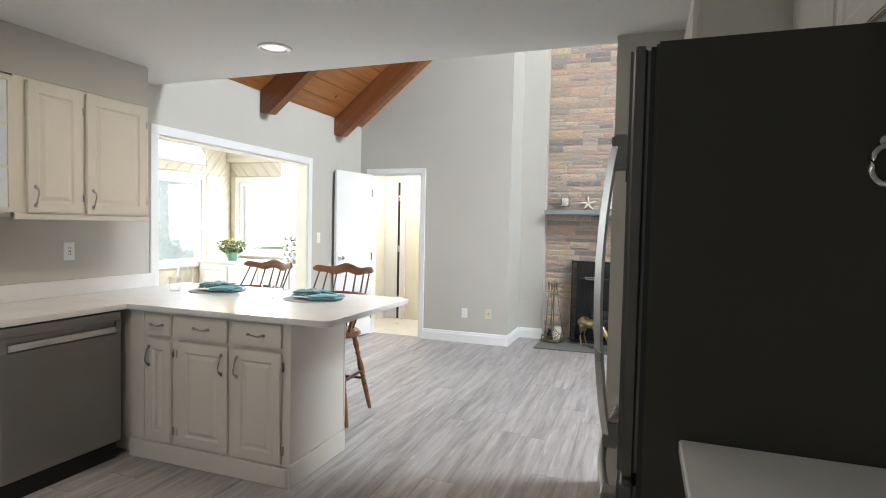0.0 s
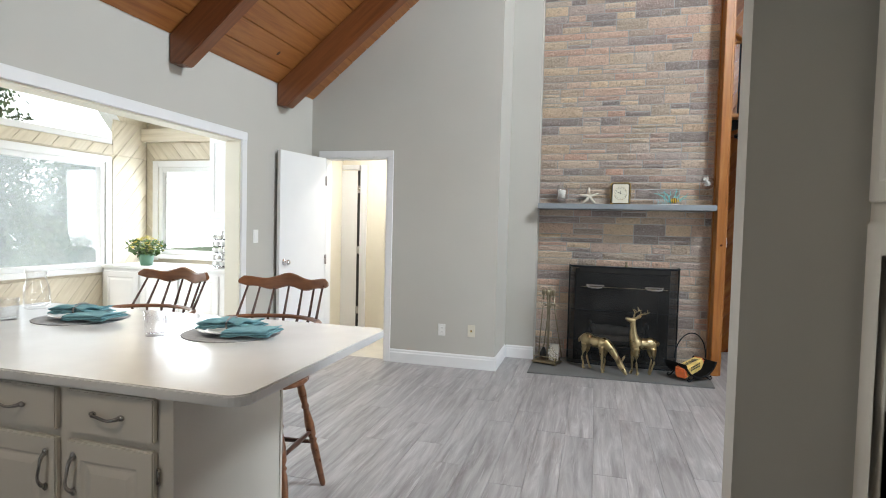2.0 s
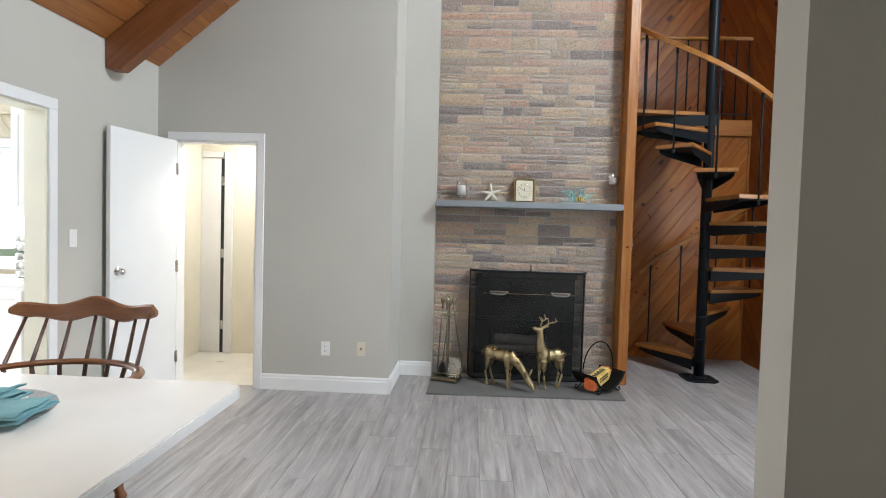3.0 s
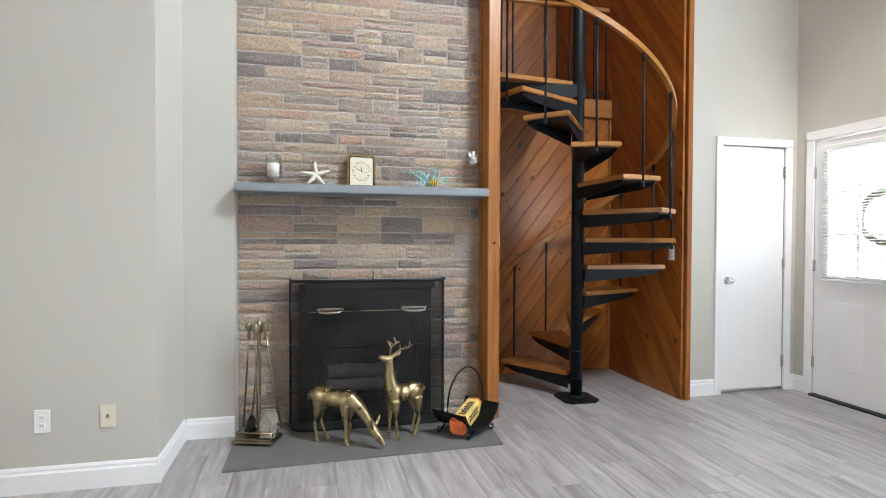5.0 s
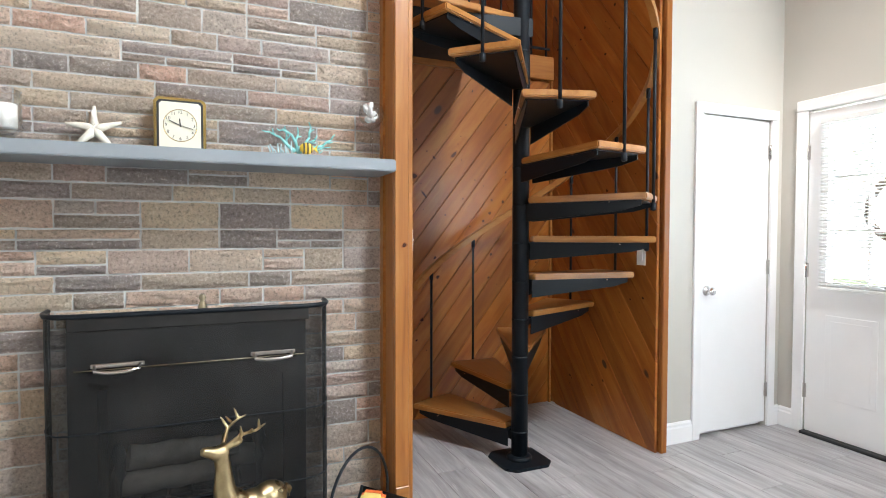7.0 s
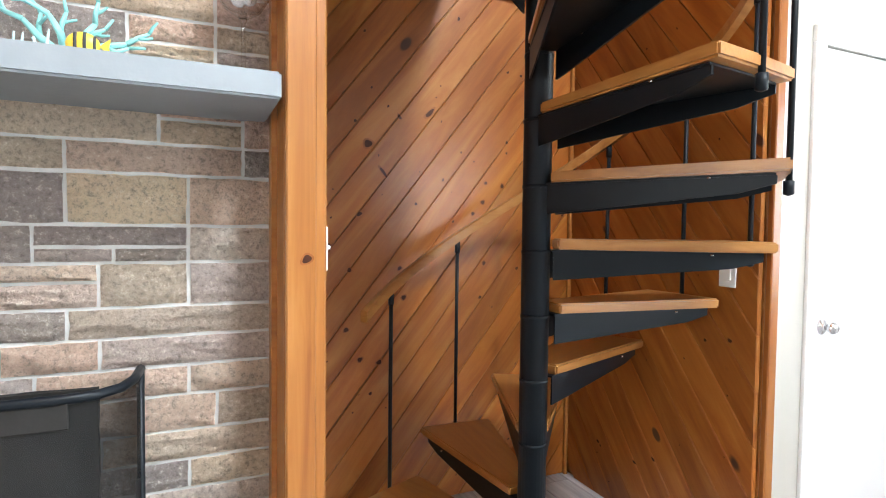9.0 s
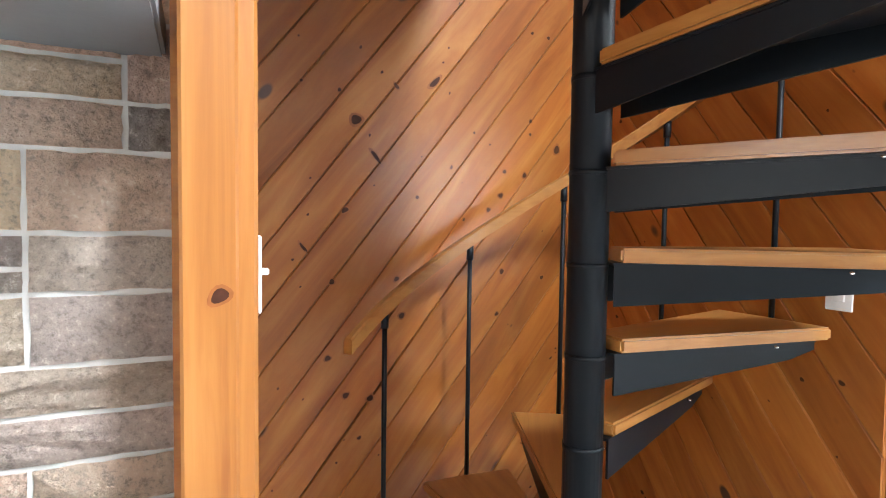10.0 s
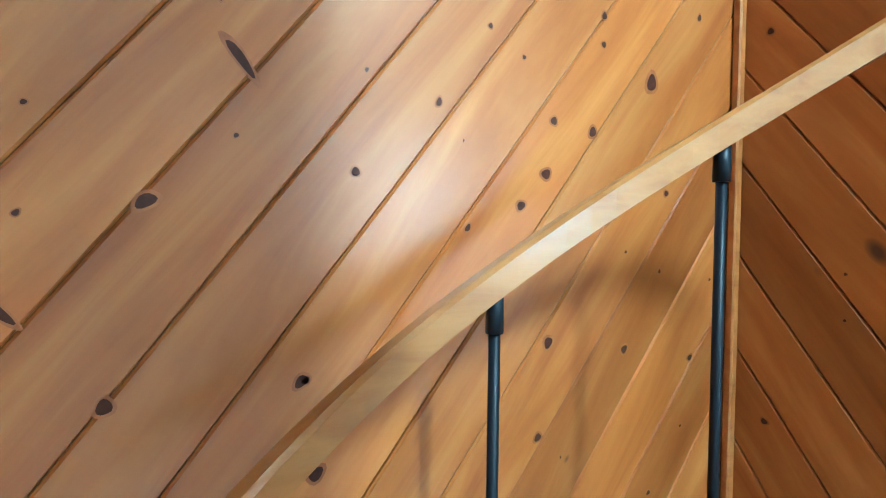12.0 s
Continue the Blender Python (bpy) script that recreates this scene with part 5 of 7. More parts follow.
def bar_stool(m, label):
    """A captain's bar stool: it faces -y, its back is at +y."""
    o = thing("bar_stool", label, "bar stool", m, group="stools at the peninsula")
    ST = 0.63
    sp = []
    for i in range(28):
        a = 2 * math.pi * i / 28
        sp.append((0.215 * math.cos(a) * (1 + 0.06 * math.cos(2 * a)), 0.205 * math.sin(a)))
    s = prism(sp, "z", ST - 0.038, ST, 0.012)
    part("seat", s, M_CHAIR, o)
    feet = []
    for sx in (-1, 1):
        for sy in (-1, 1):
            top = (0.13 * sx, 0.12 * sy, ST - 0.03)
            foot = (0.235 * sx, 0.215 * sy, 0.0)
            part("leg", turned_leg(foot, top), M_CHAIR, o)
            feet.append((Vector(foot), Vector(top)))

    def at(i, z):
        f, t = feet[i]
        return f + (t - f) * (z / t.z)
    for a, b, z in ((0, 1, 0.30), (2, 3, 0.30), (0, 2, 0.20), (1, 3, 0.24)):
        pa, pb = at(a, z), at(b, z)
        mid = (pa + pb) / 2
        part("stretcher", tube([pa, pa.lerp(mid, 0.5), mid, pb.lerp(mid, 0.5), pb], [0.009, 0.011, 0.014, 0.011, 0.009], 10), M_CHAIR_DARK, o)
    # arm rail: a bow from the left arm round the back to the right arm
    AZ = ST + 0.245
    bow = []
    for i in range(25):
        a = radians(-22 + 224 * i / 24)
        bow.append((0.265 * math.cos(a), 0.215 * math.sin(a) + 0.01, AZ))
    part("arm_rail", tube(bow, [0.024 if i in (0, 1, 23, 24) else 0.017 for i in range(25)], 10, flat=0.62), M_CHAIR, o)
    for sx in (-1, 1):
        part("arm_post", turned_leg((0.17 * sx, -0.06, ST - 0.01), (0.245 * sx, -0.045, AZ), 0.85), M_CHAIR, o)
    for i in range(7):
        a = radians(35 + 110 * i / 6)
        b0 = Vector((0.165 * math.cos(a), 0.165 * math.sin(a), ST - 0.01))
        b1 = Vector((0.262 * math.cos(a), 0.212 * math.sin(a) + 0.01, AZ))
        c = Vector((0.225 * math.cos(a) * 1.12, 0.17 + 0.115 * math.sin(a), ST + 0.405))
        part("spindle", tube([b0, b1, c], [0.0075, 0.0075, 0.0055], 8), M_CHAIR_DARK, o)
    # crest rail with curled ends
    n = 24
    cr = bmesh.new()
    rows = []
    for i in range(n + 1):
        s = i / n * 2 - 1
        x = 0.245 * s
        y = 0.285 - 0.075 * s * s
        top = ST + 0.452 + 0.016 * math.cos(s * math.pi * 2.0) * (1 - 0.5 * abs(s)) - 0.012 * s * s
        bot = ST + 0.385 + 0.010 * math.cos(s * math.pi * 2.6) + (0.012 if abs(s) > 0.85 else 0)
        if abs(s) > 0.93:
            k = (abs(s) - 0.93) / 0.07
            md = (top + bot) / 2
            top, bot = md + (top - md) * (1 - 0.55 * k * k), md + (bot - md) * (1 - 0.55 * k * k)
        th = 0.011
        rows.append([cr.verts.new(v) for v in ((x, y - th, bot + 0.006), (x, y - th, top - 0.006), (x, y - th * 0.4, top), (x, y + th * 0.4, top), (x, y + th, top - 0.006), (x, y + th, bot + 0.006), (x, y, bot))])
    for p, q in zip(rows, rows[1:]):
        for i in range(7):
            cr.faces.new((p[i], p[(i + 1) % 7], q[(i + 1) % 7], q[i]))
    cr.faces.new(rows[0])
    cr.faces.new(rows[-1])
    bmesh.ops.recalc_face_normals(cr, faces=cr.faces[:])
    part("crest_rail", cr, M_CHAIR, o, "curled brown crest rail")
    return o


stool = bar_stool(pose(-2.10, 2.76, 0, 0, 0, 6), "brown wooden captain's bar stool with spindle back")
copy_thing(stool, pose(-2.86, 2.80, 0, 0, 0, -4))


# ---- place settings ----
def place_setting(x, y, turn):
    z = CT
    solid("placemat", lathe([(0.0, 0.0), (0.19, 0.0), (0.192, 0.002), (0.188, 0.004), (0, 0.004)], 36), M_MAT, "round grey woven placemat on the counter", "placemat", group="place settings", m=pose(x, y, z))
    solid("dinner_plate", lathe([(0.0, 0.003), (0.07, 0.003), (0.085, 0.006), (0.128, 0.017), (0.132, 0.019), (0.131, 0.022), (0.086, 0.011), (0.0, 0.008)], 36), M_CHINA, "white china dinner plate on a placemat", "plate", group="place settings", m=pose(x, y, z + 0.003))
    rng = random.Random(int(turn * 10) + 7)

    def fold(w, d, zs, skew, wave):
        b = bmesh.new()
        for k, (dz, sx) in enumerate(zs):
            g = {}
            nx, ny = 14, 6
            for i in range(nx + 1):
                for j in range(ny + 1):
                    u, v = i / nx - 0.5, j / ny - 0.5
                    bulge = 0.010 * math.cos(u * 7 + k) * wave + 0.006 * math.sin(v * 9 + k * 2) * wave
                    pinch = 1 - 0.35 * wave * math.exp(-(u * 6) ** 2)
                    g[i, j] = (u * w * sx + v * skew, v * d * pinch, dz + abs(bulge) + 0.004 * (1 - (2 * v) ** 4))
            top = {q: b.verts.new(c) for q, c in g.items()}
            bot = {q: b.verts.new((c[0], c[1], c[2] - 0.006 if 0 < q[0] < nx and 0 < q[1] < ny else c[2] - 0.004)) for q, c in g.items()}
            for i in range(nx):
                for j in range(ny):
                    b.faces.new((top[i, j], top[i + 1, j], top[i + 1, j + 1], top[i, j + 1]))
                    b.faces.new((bot[i, j + 1], bot[i + 1, j + 1], bot[i + 1, j], bot[i, j]))
            rim = [(i, 0) for i in range(nx)] + [(nx, j) for j in range(ny)] + [(i, ny) for i in range(nx, 0, -1)] + [(0, j) for j in range(ny, 0, -1)]
            for p, q in zip(rim, rim[1:] + rim[:1]):
                b.faces.new((top[p], bot[p], bot[q], top[q]))
        bmesh.ops.recalc_face_normals(b, faces=b.faces[:])
        for f in b.faces:
            f.smooth = True
        return b
    nap = thing("napkin", "folded teal cotton napkin tied on a plate", "napkin", pose(x, y, z + 0.018, 0, 0, turn), group="place settings")
    part("cloth", fold(0.21, 0.11, [(0.004, 1.0), (0.015, 0.95), (0.027, 0.85)], 0.05, 1.0), M_TEAL, nap)
    part("tie", tube([(0.0, 0.05 * math.cos(a), 0.022 + 0.028 * math.sin(a)) for a in [2 * math.pi * i / 16 for i in range(16)]], 0.004, 6, True), M_MAT, nap)
    solid("napkin", fold(0.18, 0.14, [(0.008, 1.0), (0.016, 0.97), (0.024, 0.93)], 0.03, 0.35), M_TEAL, "folded teal cotton napkin beside a plate", "napkin", group="place settings", m=pose(x + 0.13, y - 0.05, z + 0.010, 0, 0, turn + 12))
    g = solid("drinking_glass", lathe([(0.0, 0.0), (0.034, 0.0), (0.037, 0.004), (0.041, 0.095), (0.0385, 0.096), (0.0345, 0.012), (0.0, 0.010)], 28), M_GLASS, "short clear drinking glass", "glass", group="place settings", m=pose(x - 0.24, y - 0.15, z))
    return g


place_setting(-1.98, 2.36, 8)
place_setting(-2.80, 2.40, 4)
vs = solid("clear_jug", lathe([(0.0, 0.0), (0.05, 0.0), (0.06, 0.03), (0.055, 0.10), (0.042, 0.15), (0.05, 0.19), (0.048, 0.19), (0.040, 0.15), (0.052, 0.10), (0.056, 0.03), (0.0, 0.008)], 24), M_GLASS, "clear glass jug on the counter", "jug", m=pose(-3.22, 2.52, CT))

# ---- fire screen, logs ----
def mesh_sheet():
    m = bpy.data.materials.new("fire_mesh_sheet")
    m.use_nodes = True
    nt = m.node_tree
    bs, out = nt.nodes["Principled BSDF"], nt.nodes["Material Output"]
    v = coords(nt)
    c = ramp(nt, noise_tex(nt, v, 3.5, 4), [(0.35, (0.007, 0.0068, 0.0065)), (0.8, (0.04, 0.039, 0.038))])
    link(nt, c, bs.inputs["Base Color"])
    bs.inputs["Roughness"].default_value = 0.6
    bs.inputs["Specular IOR Level"].default_value = 0.25
    tr, mx = nt.nodes.new("ShaderNodeBsdfTransparent"), nt.nodes.new("ShaderNodeMixShader")
    mx.inputs[0].default_value = 0.74
    link(nt, tr.outputs[0], mx.inputs[1])
    link(nt, bs.outputs[0], mx.inputs[2])
    link(nt, mx.outputs[0], out.inputs[0])
    return m


M_SHEET = mesh_sheet()
fs = thing("fire_screen", "black wire mesh fire screen with two handles", "fire screen", pose(-0.268, 6.13, 0.014))
HWD = 0.53
plan = [(-HWD, 0.20), (-HWD + 0.004, 0.11), (-HWD + 0.022, 0.05), (-HWD + 0.06, 0.012), (-HWD + 0.12, 0.0)]
plan = plan + [(-x, y) for x, y in plan[::-1]]
sh = bmesh.new()
lo = [sh.verts.new((x, y, 0.012)) for x, y in plan]
hi = [sh.verts.new((x, y, 0.985)) for x, y in plan]
for i in range(len(plan) - 1):
    sh.faces.new((lo[i], lo[i + 1], hi[i + 1], hi[i]))
part("mesh", sh, M_SHEET, fs, "sooty black wire mesh")
for z, rr in ((0.008, 0.007), (0.25, 0.003), (0.55, 0.003), (0.985, 0.010)):
    part("rod", tube([(x, y - 0.002, z) for x, y in plan], rr, 8), M_BLACK, fs)
for sx in (-1, 1):
    part("side_rod", tube([(HWD * sx, 0.19, 0.0), (HWD * sx, 0.19, 0.985)], 0.008, 8), M_BLACK, fs)
hood = bmesh.new()
add_box(hood, -HWD + 0.10, HWD - 0.10, -0.006, -0.001, 0.93, 0.99, 0.002)
part("hood_strip", hood, M_SOOT, fs)
part("seam_bar", tube([(-HWD + 0.12, -0.004, 0.785), (HWD - 0.12, -0.004, 0.785)], 0.0025, 6), M_ANTIQUE, fs)
for cx in (-0.27, 0.285):
    hb = tube([(cx - 0.075, -0.012, 0.80), (cx - 0.07, -0.034, 0.786), (cx - 0.03, -0.040, 0.780), (cx + 0.03, -0.040, 0.780), (cx + 0.07, -0.034, 0.786), (cx + 0.075, -0.012, 0.80)], 0.007, 8)
    add_box(hb, cx - 0.088, cx + 0.088, -0.012, -0.002, 0.792, 0.808, 0.003)
    part("handle", hb, M_NICKEL, fs, "worn nickel handle")
part("finial", lathe([(0.0, 0.065), (0.01, 0.062), (0.014, 0.05), (0.008, 0.038), (0.012, 0.03), (0.016, 0.015), (0.02, 0.0)], 12, Matrix.Translation((0.02, 0.02, 0.985))), M_ANTIQUE, fs)
inner = thing("firebox_panel", "black steel glass-door surround in the fireplace", "fireplace panel", pose(-0.28, STY - 0.008, 0.014))
part("surround", add_wall(bmesh.new(), "y", -0.012, 0.012, -0.46, 0.46, 0.0, 0.95, [(-0.36, 0.36, 0.06, 0.66)]), M_SOOT, inner)


def fire_log(m, ln, rr, seed):
    rng = random.Random(seed)
    pts = [(ln * (i / 8 - 0.5), rng.uniform(-0.006, 0.006), rng.uniform(-0.006, 0.006)) for i in range(9)]
    solid("firewood_log", tube(pts, [rr * rng.uniform(0.93, 1.05) for _ in pts], 14), M_LOG, "pale birch log in the firebox", "log", group="logs in the firebox", m=m)


fire_log(pose(-0.33, 6.56, 0.30, 0, 2, 6), 0.46, 0.055, 1)
fire_log(pose(-0.27, 6.64, 0.215, 0, 0, -4), 0.5, 0.05, 2)
fire_log(pose(-0.36, 6.52, 0.205, 0, 0, 3), 0.44, 0.05, 3)
gr = thing("fire_grate", "black iron fire grate with turned andirons", "fire grate", pose(-0.3, 6.58, 0.03))
for sx in (-0.28, 0.28):
    part("andiron", lathe([(0.03, 0.0), (0.012, 0.03), (0.012, 0.22), (0.028, 0.26), (0.014, 0.30), (0.03, 0.34), (0.02, 0.38), (0.0, 0.40)], 12, Matrix.Translation((sx, -0.17, 0))), M_BLACK, gr)
for i in range(5):
    part("bar", tube([(-0.2 + 0.1 * i, -0.12, 0.115), (-0.2 + 0.1 * i, 0.15, 0.115)], 0.008, 6), M_BLACK, gr)
for y in (-0.10, 0.13):
    part("cross_bar", tube([(-0.26, y, 0.10), (0.26, y, 0.10)], 0.008, 6), M_BLACK, gr)
for sx in (-0.25, 0.25):
    for y in (-0.10, 0.13):
        part("foot", tube([(sx, y, 0.0), (sx, y, 0.10)], 0.008, 6), M_BLACK, gr)


# ---- brass deer ----
def deer_finish(name, b, label, m):
    ob = solid(name, b, M_BRASS, label, "figurine", m=m)
    rm = ob.modifiers.new("remesh", "REMESH")
    rm.mode, rm.voxel_size, rm.use_smooth_shade = "VOXEL", 0.0045, True
    sm = ob.modifiers.new("smooth", "SMOOTH")
    sm.factor, sm.iterations = 0.5, 4
    return ob


def leg_set(b, xf, xb, top, w=0.032):
    for x, s, k in ((xf, -1, 0.012), (xf, 1, -0.018), (xb, -1, -0.012), (xb, 1, 0.02)):
        hock = 0.022 if x == xb else -0.006
        add_tube(b, [(x, w * s, top), (x - hock * 0.4, w * s * 1.02, top * 0.72), (x - hock + k * 0.3, w * s, top * 0.45), (x + k * 0.6, w * s, top * 0.14), (x + k, w * s, 0.025), (x + k + 0.012, w * s, 0.0)], [0.034, 0.022, 0.0115, 0.0095, 0.012, 0.014], 10)


def doe():
    b = bmesh.new()
    add_ball(b, (-0.09, 0, 0.285), 0.072, 3, (1.15, 0.8, 0.92))
    add_ball(b, (0.0, 0, 0.275), 0.066, 3, (1.4, 0.8, 0.86))
    add_ball(b, (0.085, 0, 0.270), 0.064, 3, (1.0, 0.8, 1.0))
    leg_set(b, 0.085, -0.105, 0.25)
    add_tube(b, [(0.10, 0, 0.285), (0.17, 0.0, 0.235), (0.235, 0, 0.16), (0.275, 0, 0.10)], [0.052, 0.038, 0.028, 0.026], 12)
    add_tube(b, [(0.262, 0, 0.115), (0.30, 0, 0.072), (0.335, 0, 0.025)], [0.030, 0.026, 0.013], 12)
    for s in (-1, 1):
        add_tube(b, [(0.268, 0.02 * s, 0.125), (0.272, 0.045 * s, 0.165), (0.282, 0.055 * s, 0.19)], [0.009, 0.013, 0.004], 8)
    add_tube(b, [(-0.165, 0, 0.30), (-0.19, 0, 0.27), (-0.192, 0, 0.24)], [0.016, 0.014, 0.006], 8)
    return b


def buck():
    b = bmesh.new()
    add_ball(b, (-0.07, 0, 0.285), 0.066, 3, (1.15, 0.8, 0.95))
    add_ball(b, (0.0, 0, 0.285), 0.062, 3, (1.3, 0.8, 0.9))
    add_ball(b, (0.075, 0, 0.295), 0.066, 3, (0.95, 0.8, 1.15))
    leg_set(b, 0.08, -0.085, 0.25)
    add_tube(b, [(0.085, 0, 0.30), (0.105, 0, 0.38), (0.108, 0, 0.45), (0.115, 0, 0.50)], [0.054, 0.038, 0.028, 0.027], 12)
    add_tube(b, [(0.095, 0, 0.515), (0.14, 0, 0.515), (0.185, 0, 0.535)], [0.026, 0.026, 0.014], 12)
    for s in (-1, 1):
        add_tube(b, [(0.095, 0.022 * s, 0.53), (0.075, 0.05 * s, 0.55), (0.065, 0.062 * s, 0.562)], [0.008, 0.012, 0.004], 8)
        add_tube(b, [(0.10, 0.014 * s, 0.535), (0.065, 0.05 * s, 0.575), (0.02, 0.075 * s, 0.585), (-0.02, 0.07 * s, 0.60)], [0.0085, 0.0075, 0.006, 0.004], 8)
        for p, q in (((0.065, 0.05 * s, 0.575), (0.08, 0.075 * s, 0.615)), ((0.04, 0.065 * s, 0.58), (0.05, 0.10 * s, 0.605)), ((0.01, 0.075 * s, 0.588), (0.02, 0.09 * s, 0.63))):
            add_tube(b, [p, tuple((a + c) / 2 for a, c in zip(p, q)), q], [0.007, 0.006, 0.004], 8)
    add_tube(b, [(-0.135, 0, 0.31), (-0.16, 0, 0.285), (-0.16, 0, 0.255)], [0.016, 0.013, 0.006], 8)
    return b


deer_finish("deer_figurine", doe(), "aged brass grazing doe figurine on the hearth", pose(-0.515, 5.91, 0.014, 0, 0, -34))
deer_finish("deer_figurine", buck(), "aged brass standing buck figurine on the hearth", pose(-0.085, 5.915, 0.014, 0, 0, 205))

# ---- fire tools ----
ft = thing("fire_tool_set", "antique brass fire tool set on a stand", "fire tools", pose(-0.985, 6.03, 0.014, 0, 0, -18))
base = box(-0.13, 0.13, -0.085, 0.085, 0.012, 0.028, 0.004)
add_box(base, -0.115, 0.115, -0.07, 0.07, 0.028, 0.036, 0.004)
for sx in (-1, 1):
    for sy in (-1, 1):
        add_ball(base, (0.11 * sx, 0.065 * sy, 0.008), 0.012, 1)
part("base", base, M_ANTIQUE, ft)
rl = bmesh.new()
for sx in (-1, 1):
    for sy in (-1, 1):
        add_lathe(rl, [(0.006, 0.03), (0.006, 0.075)], 8, Matrix.Translation((0.11 * sx, 0.065 * sy, 0)))
add_tube(rl, [(-0.11, -0.065, 0.075), (0.11, -0.065, 0.075), (0.11, 0.065, 0.075), (-0.11, 0.065, 0.075)], 0.005, 6, True)
part("gallery", rl, M_ANTIQUE, ft)
part("stem", lathe([(0.012, 0.03), (0.008, 0.06), (0.008, 0.55), (0.016, 0.57), (0.008, 0.59), (0.008, 0.66), (0.02, 0.68), (0.026, 0.70), (0.018, 0.73), (0.01, 0.745), (0, 0.76)], 12, Matrix.Translation((0, 0.03, 0))), M_ANTIQUE, ft)
part("hook_ring", tube([(0.055 * math.cos(a), 0.03 + 0.055 * math.sin(a), 0.585) for a in [2 * math.pi * i / 16 for i in range(16)]], 0.005, 6, True), M_ANTIQUE, ft)
for i, (dx, dy, lean) in enumerate(((-0.055, 0.0, -0.02), (0.05, 0.0, 0.10), (0.0, -0.03, 0.02), (-0.02, 0.07, -0.05))):
    tl = tube([(dx, dy, 0.71), (dx * 1.1 + lean * 0.2, dy * 1.1, 0.50), (dx * 1.2 + lean, dy * 1.2 - 0.01, 0.09)], 0.006, 8)
    add_lathe(tl, [(0.008, -0.05), (0.012, -0.03), (0.008, -0.01), (0.018, 0.01), (0.022, 0.028), (0.016, 0.046), (0.006, 0.055), (0.0, 0.06)], 12, Matrix.Translation((dx, dy, 0.69)))
    add_tube(tl, [(dx, dy, 0.60), (dx + 0.03, dy - 0.02, 0.60), (dx + 0.035, dy - 0.025, 0.585)], 0.004, 6)
    part(("poker", "shovel_rod", "tongs", "brush_rod")[i], tl, M_ANTIQUE, ft)
sv = prism([(-0.05, 0.0), (0.05, 0.0), (0.056, 0.06), (0.052, 0.13), (0.03, 0.165), (-0.03, 0.165), (-0.052, 0.13), (-0.056, 0.06)], "y", -0.003, 0.003, 0.001)
add_tube(sv, [(-0.052, -0.006, 0.0), (-0.056, -0.008, 0.06), (-0.052, -0.007, 0.13), (-0.03, -0.005, 0.165), (0.03, -0.005, 0.165), (0.052, -0.007, 0.13), (0.056, -0.008, 0.06), (0.052, -0.006, 0.0)], 0.005, 6)
sv.transform(Matrix.Translation((0.085, -0.05, 0.045)) @ Matrix.Rotation(radians(-12), 4, "X"))
part("shovel", sv, M_NICKEL, ft, "worn steel ash shovel")
part("brush", lathe([(0.035, 0.04), (0.032, 0.09), (0.02, 0.12), (0.01, 0.14)], 12, Matrix.Translation((-0.07, 0.075, 0))), M_RUBBER, ft)

# ---- log holder with a wrapped fire log ----
lh = thing("log_holder", "black iron log holder with hoop handle", "log holder", pose(0.33, 5.93, 0.014, 0, 0, 38))
cr = bmesh.new()
n = 18
ra, rb = [], []
for i in range(n + 1):
    a = radians(200 + 140 * i / n)
    x, z = 0.20 * math.cos(a), 0.235 + 0.20 * math.sin(a)
    ra.append(cr.verts.new((x, -0.14, z)))
    rb.append(cr.verts.new((x, 0.14, z)))
for i in range(n):
    cr.faces.new((ra[i], ra[i + 1], rb[i + 1], rb[i]))
bmesh.ops.solidify(cr, geom=cr.faces[:], thickness=0.004)
part("cradle", cr, M_SOOT, lh)
part("hoop", tube([(0.195 * math.cos(radians(a)), 0.0, 0.19 + 0.23 * math.sin(radians(a))) for a in range(-5, 190, 10)], 0.006, 8), M_BLACK, lh)
for y in (-0.13, 0.13):
    part("rim", tube([(0.2 * math.cos(radians(a)), y, 0.235 + 0.2 * math.sin(radians(a))) for a in range(200, 345, 10)], 0.006, 8), M_BLACK, lh)
for sx in (-1, 1):
    for y in (-0.12, 0.12):
        part("foot", tube([(0.06 * sx, y, 0.05), (0.10 * sx, y, 0.02), (0.13 * sx, y, 0.006), (0.15 * sx, y, 0.02), (0.14 * sx, y, 0.038), (0.125 * sx, y, 0.03)], 0.006, 8), M_BLACK, lh)
wl = thing("wrapped_fire_log", "wrapped fire log in yellow and red paper", "fire log", pose(0.335, 5.93, 0.108, 0, -6, 56))
lg = box(-0.19, 0.19, -0.052, 0.052, -0.045, 0.06, 0.016, 3)
part("wrapper", lg, M_WRAP, wl)
for x0, x1 in ((-0.192, -0.15), (0.14, 0.192)):
    part("wrapper_end", box(x0, x1, -0.0535, 0.0535, -0.0465, 0.0615, 0.016, 3), M_ORANGE, wl)
for k, z in enumerate((0.035, 0.012)):
    for i in range(6):
        part("print_bar", box(-0.09 + i * 0.030, -0.068 + i * 0.030, -0.0535, -0.051, z - 0.009, z + 0.006), M_INK, wl)
for i in range(8):
    part("print_bar", box(-0.105 + i * 0.027, -0.086 + i * 0.027, -0.026, 0.018 - 0.008 * (i % 2), 0.059, 0.0612), M_INK, wl)

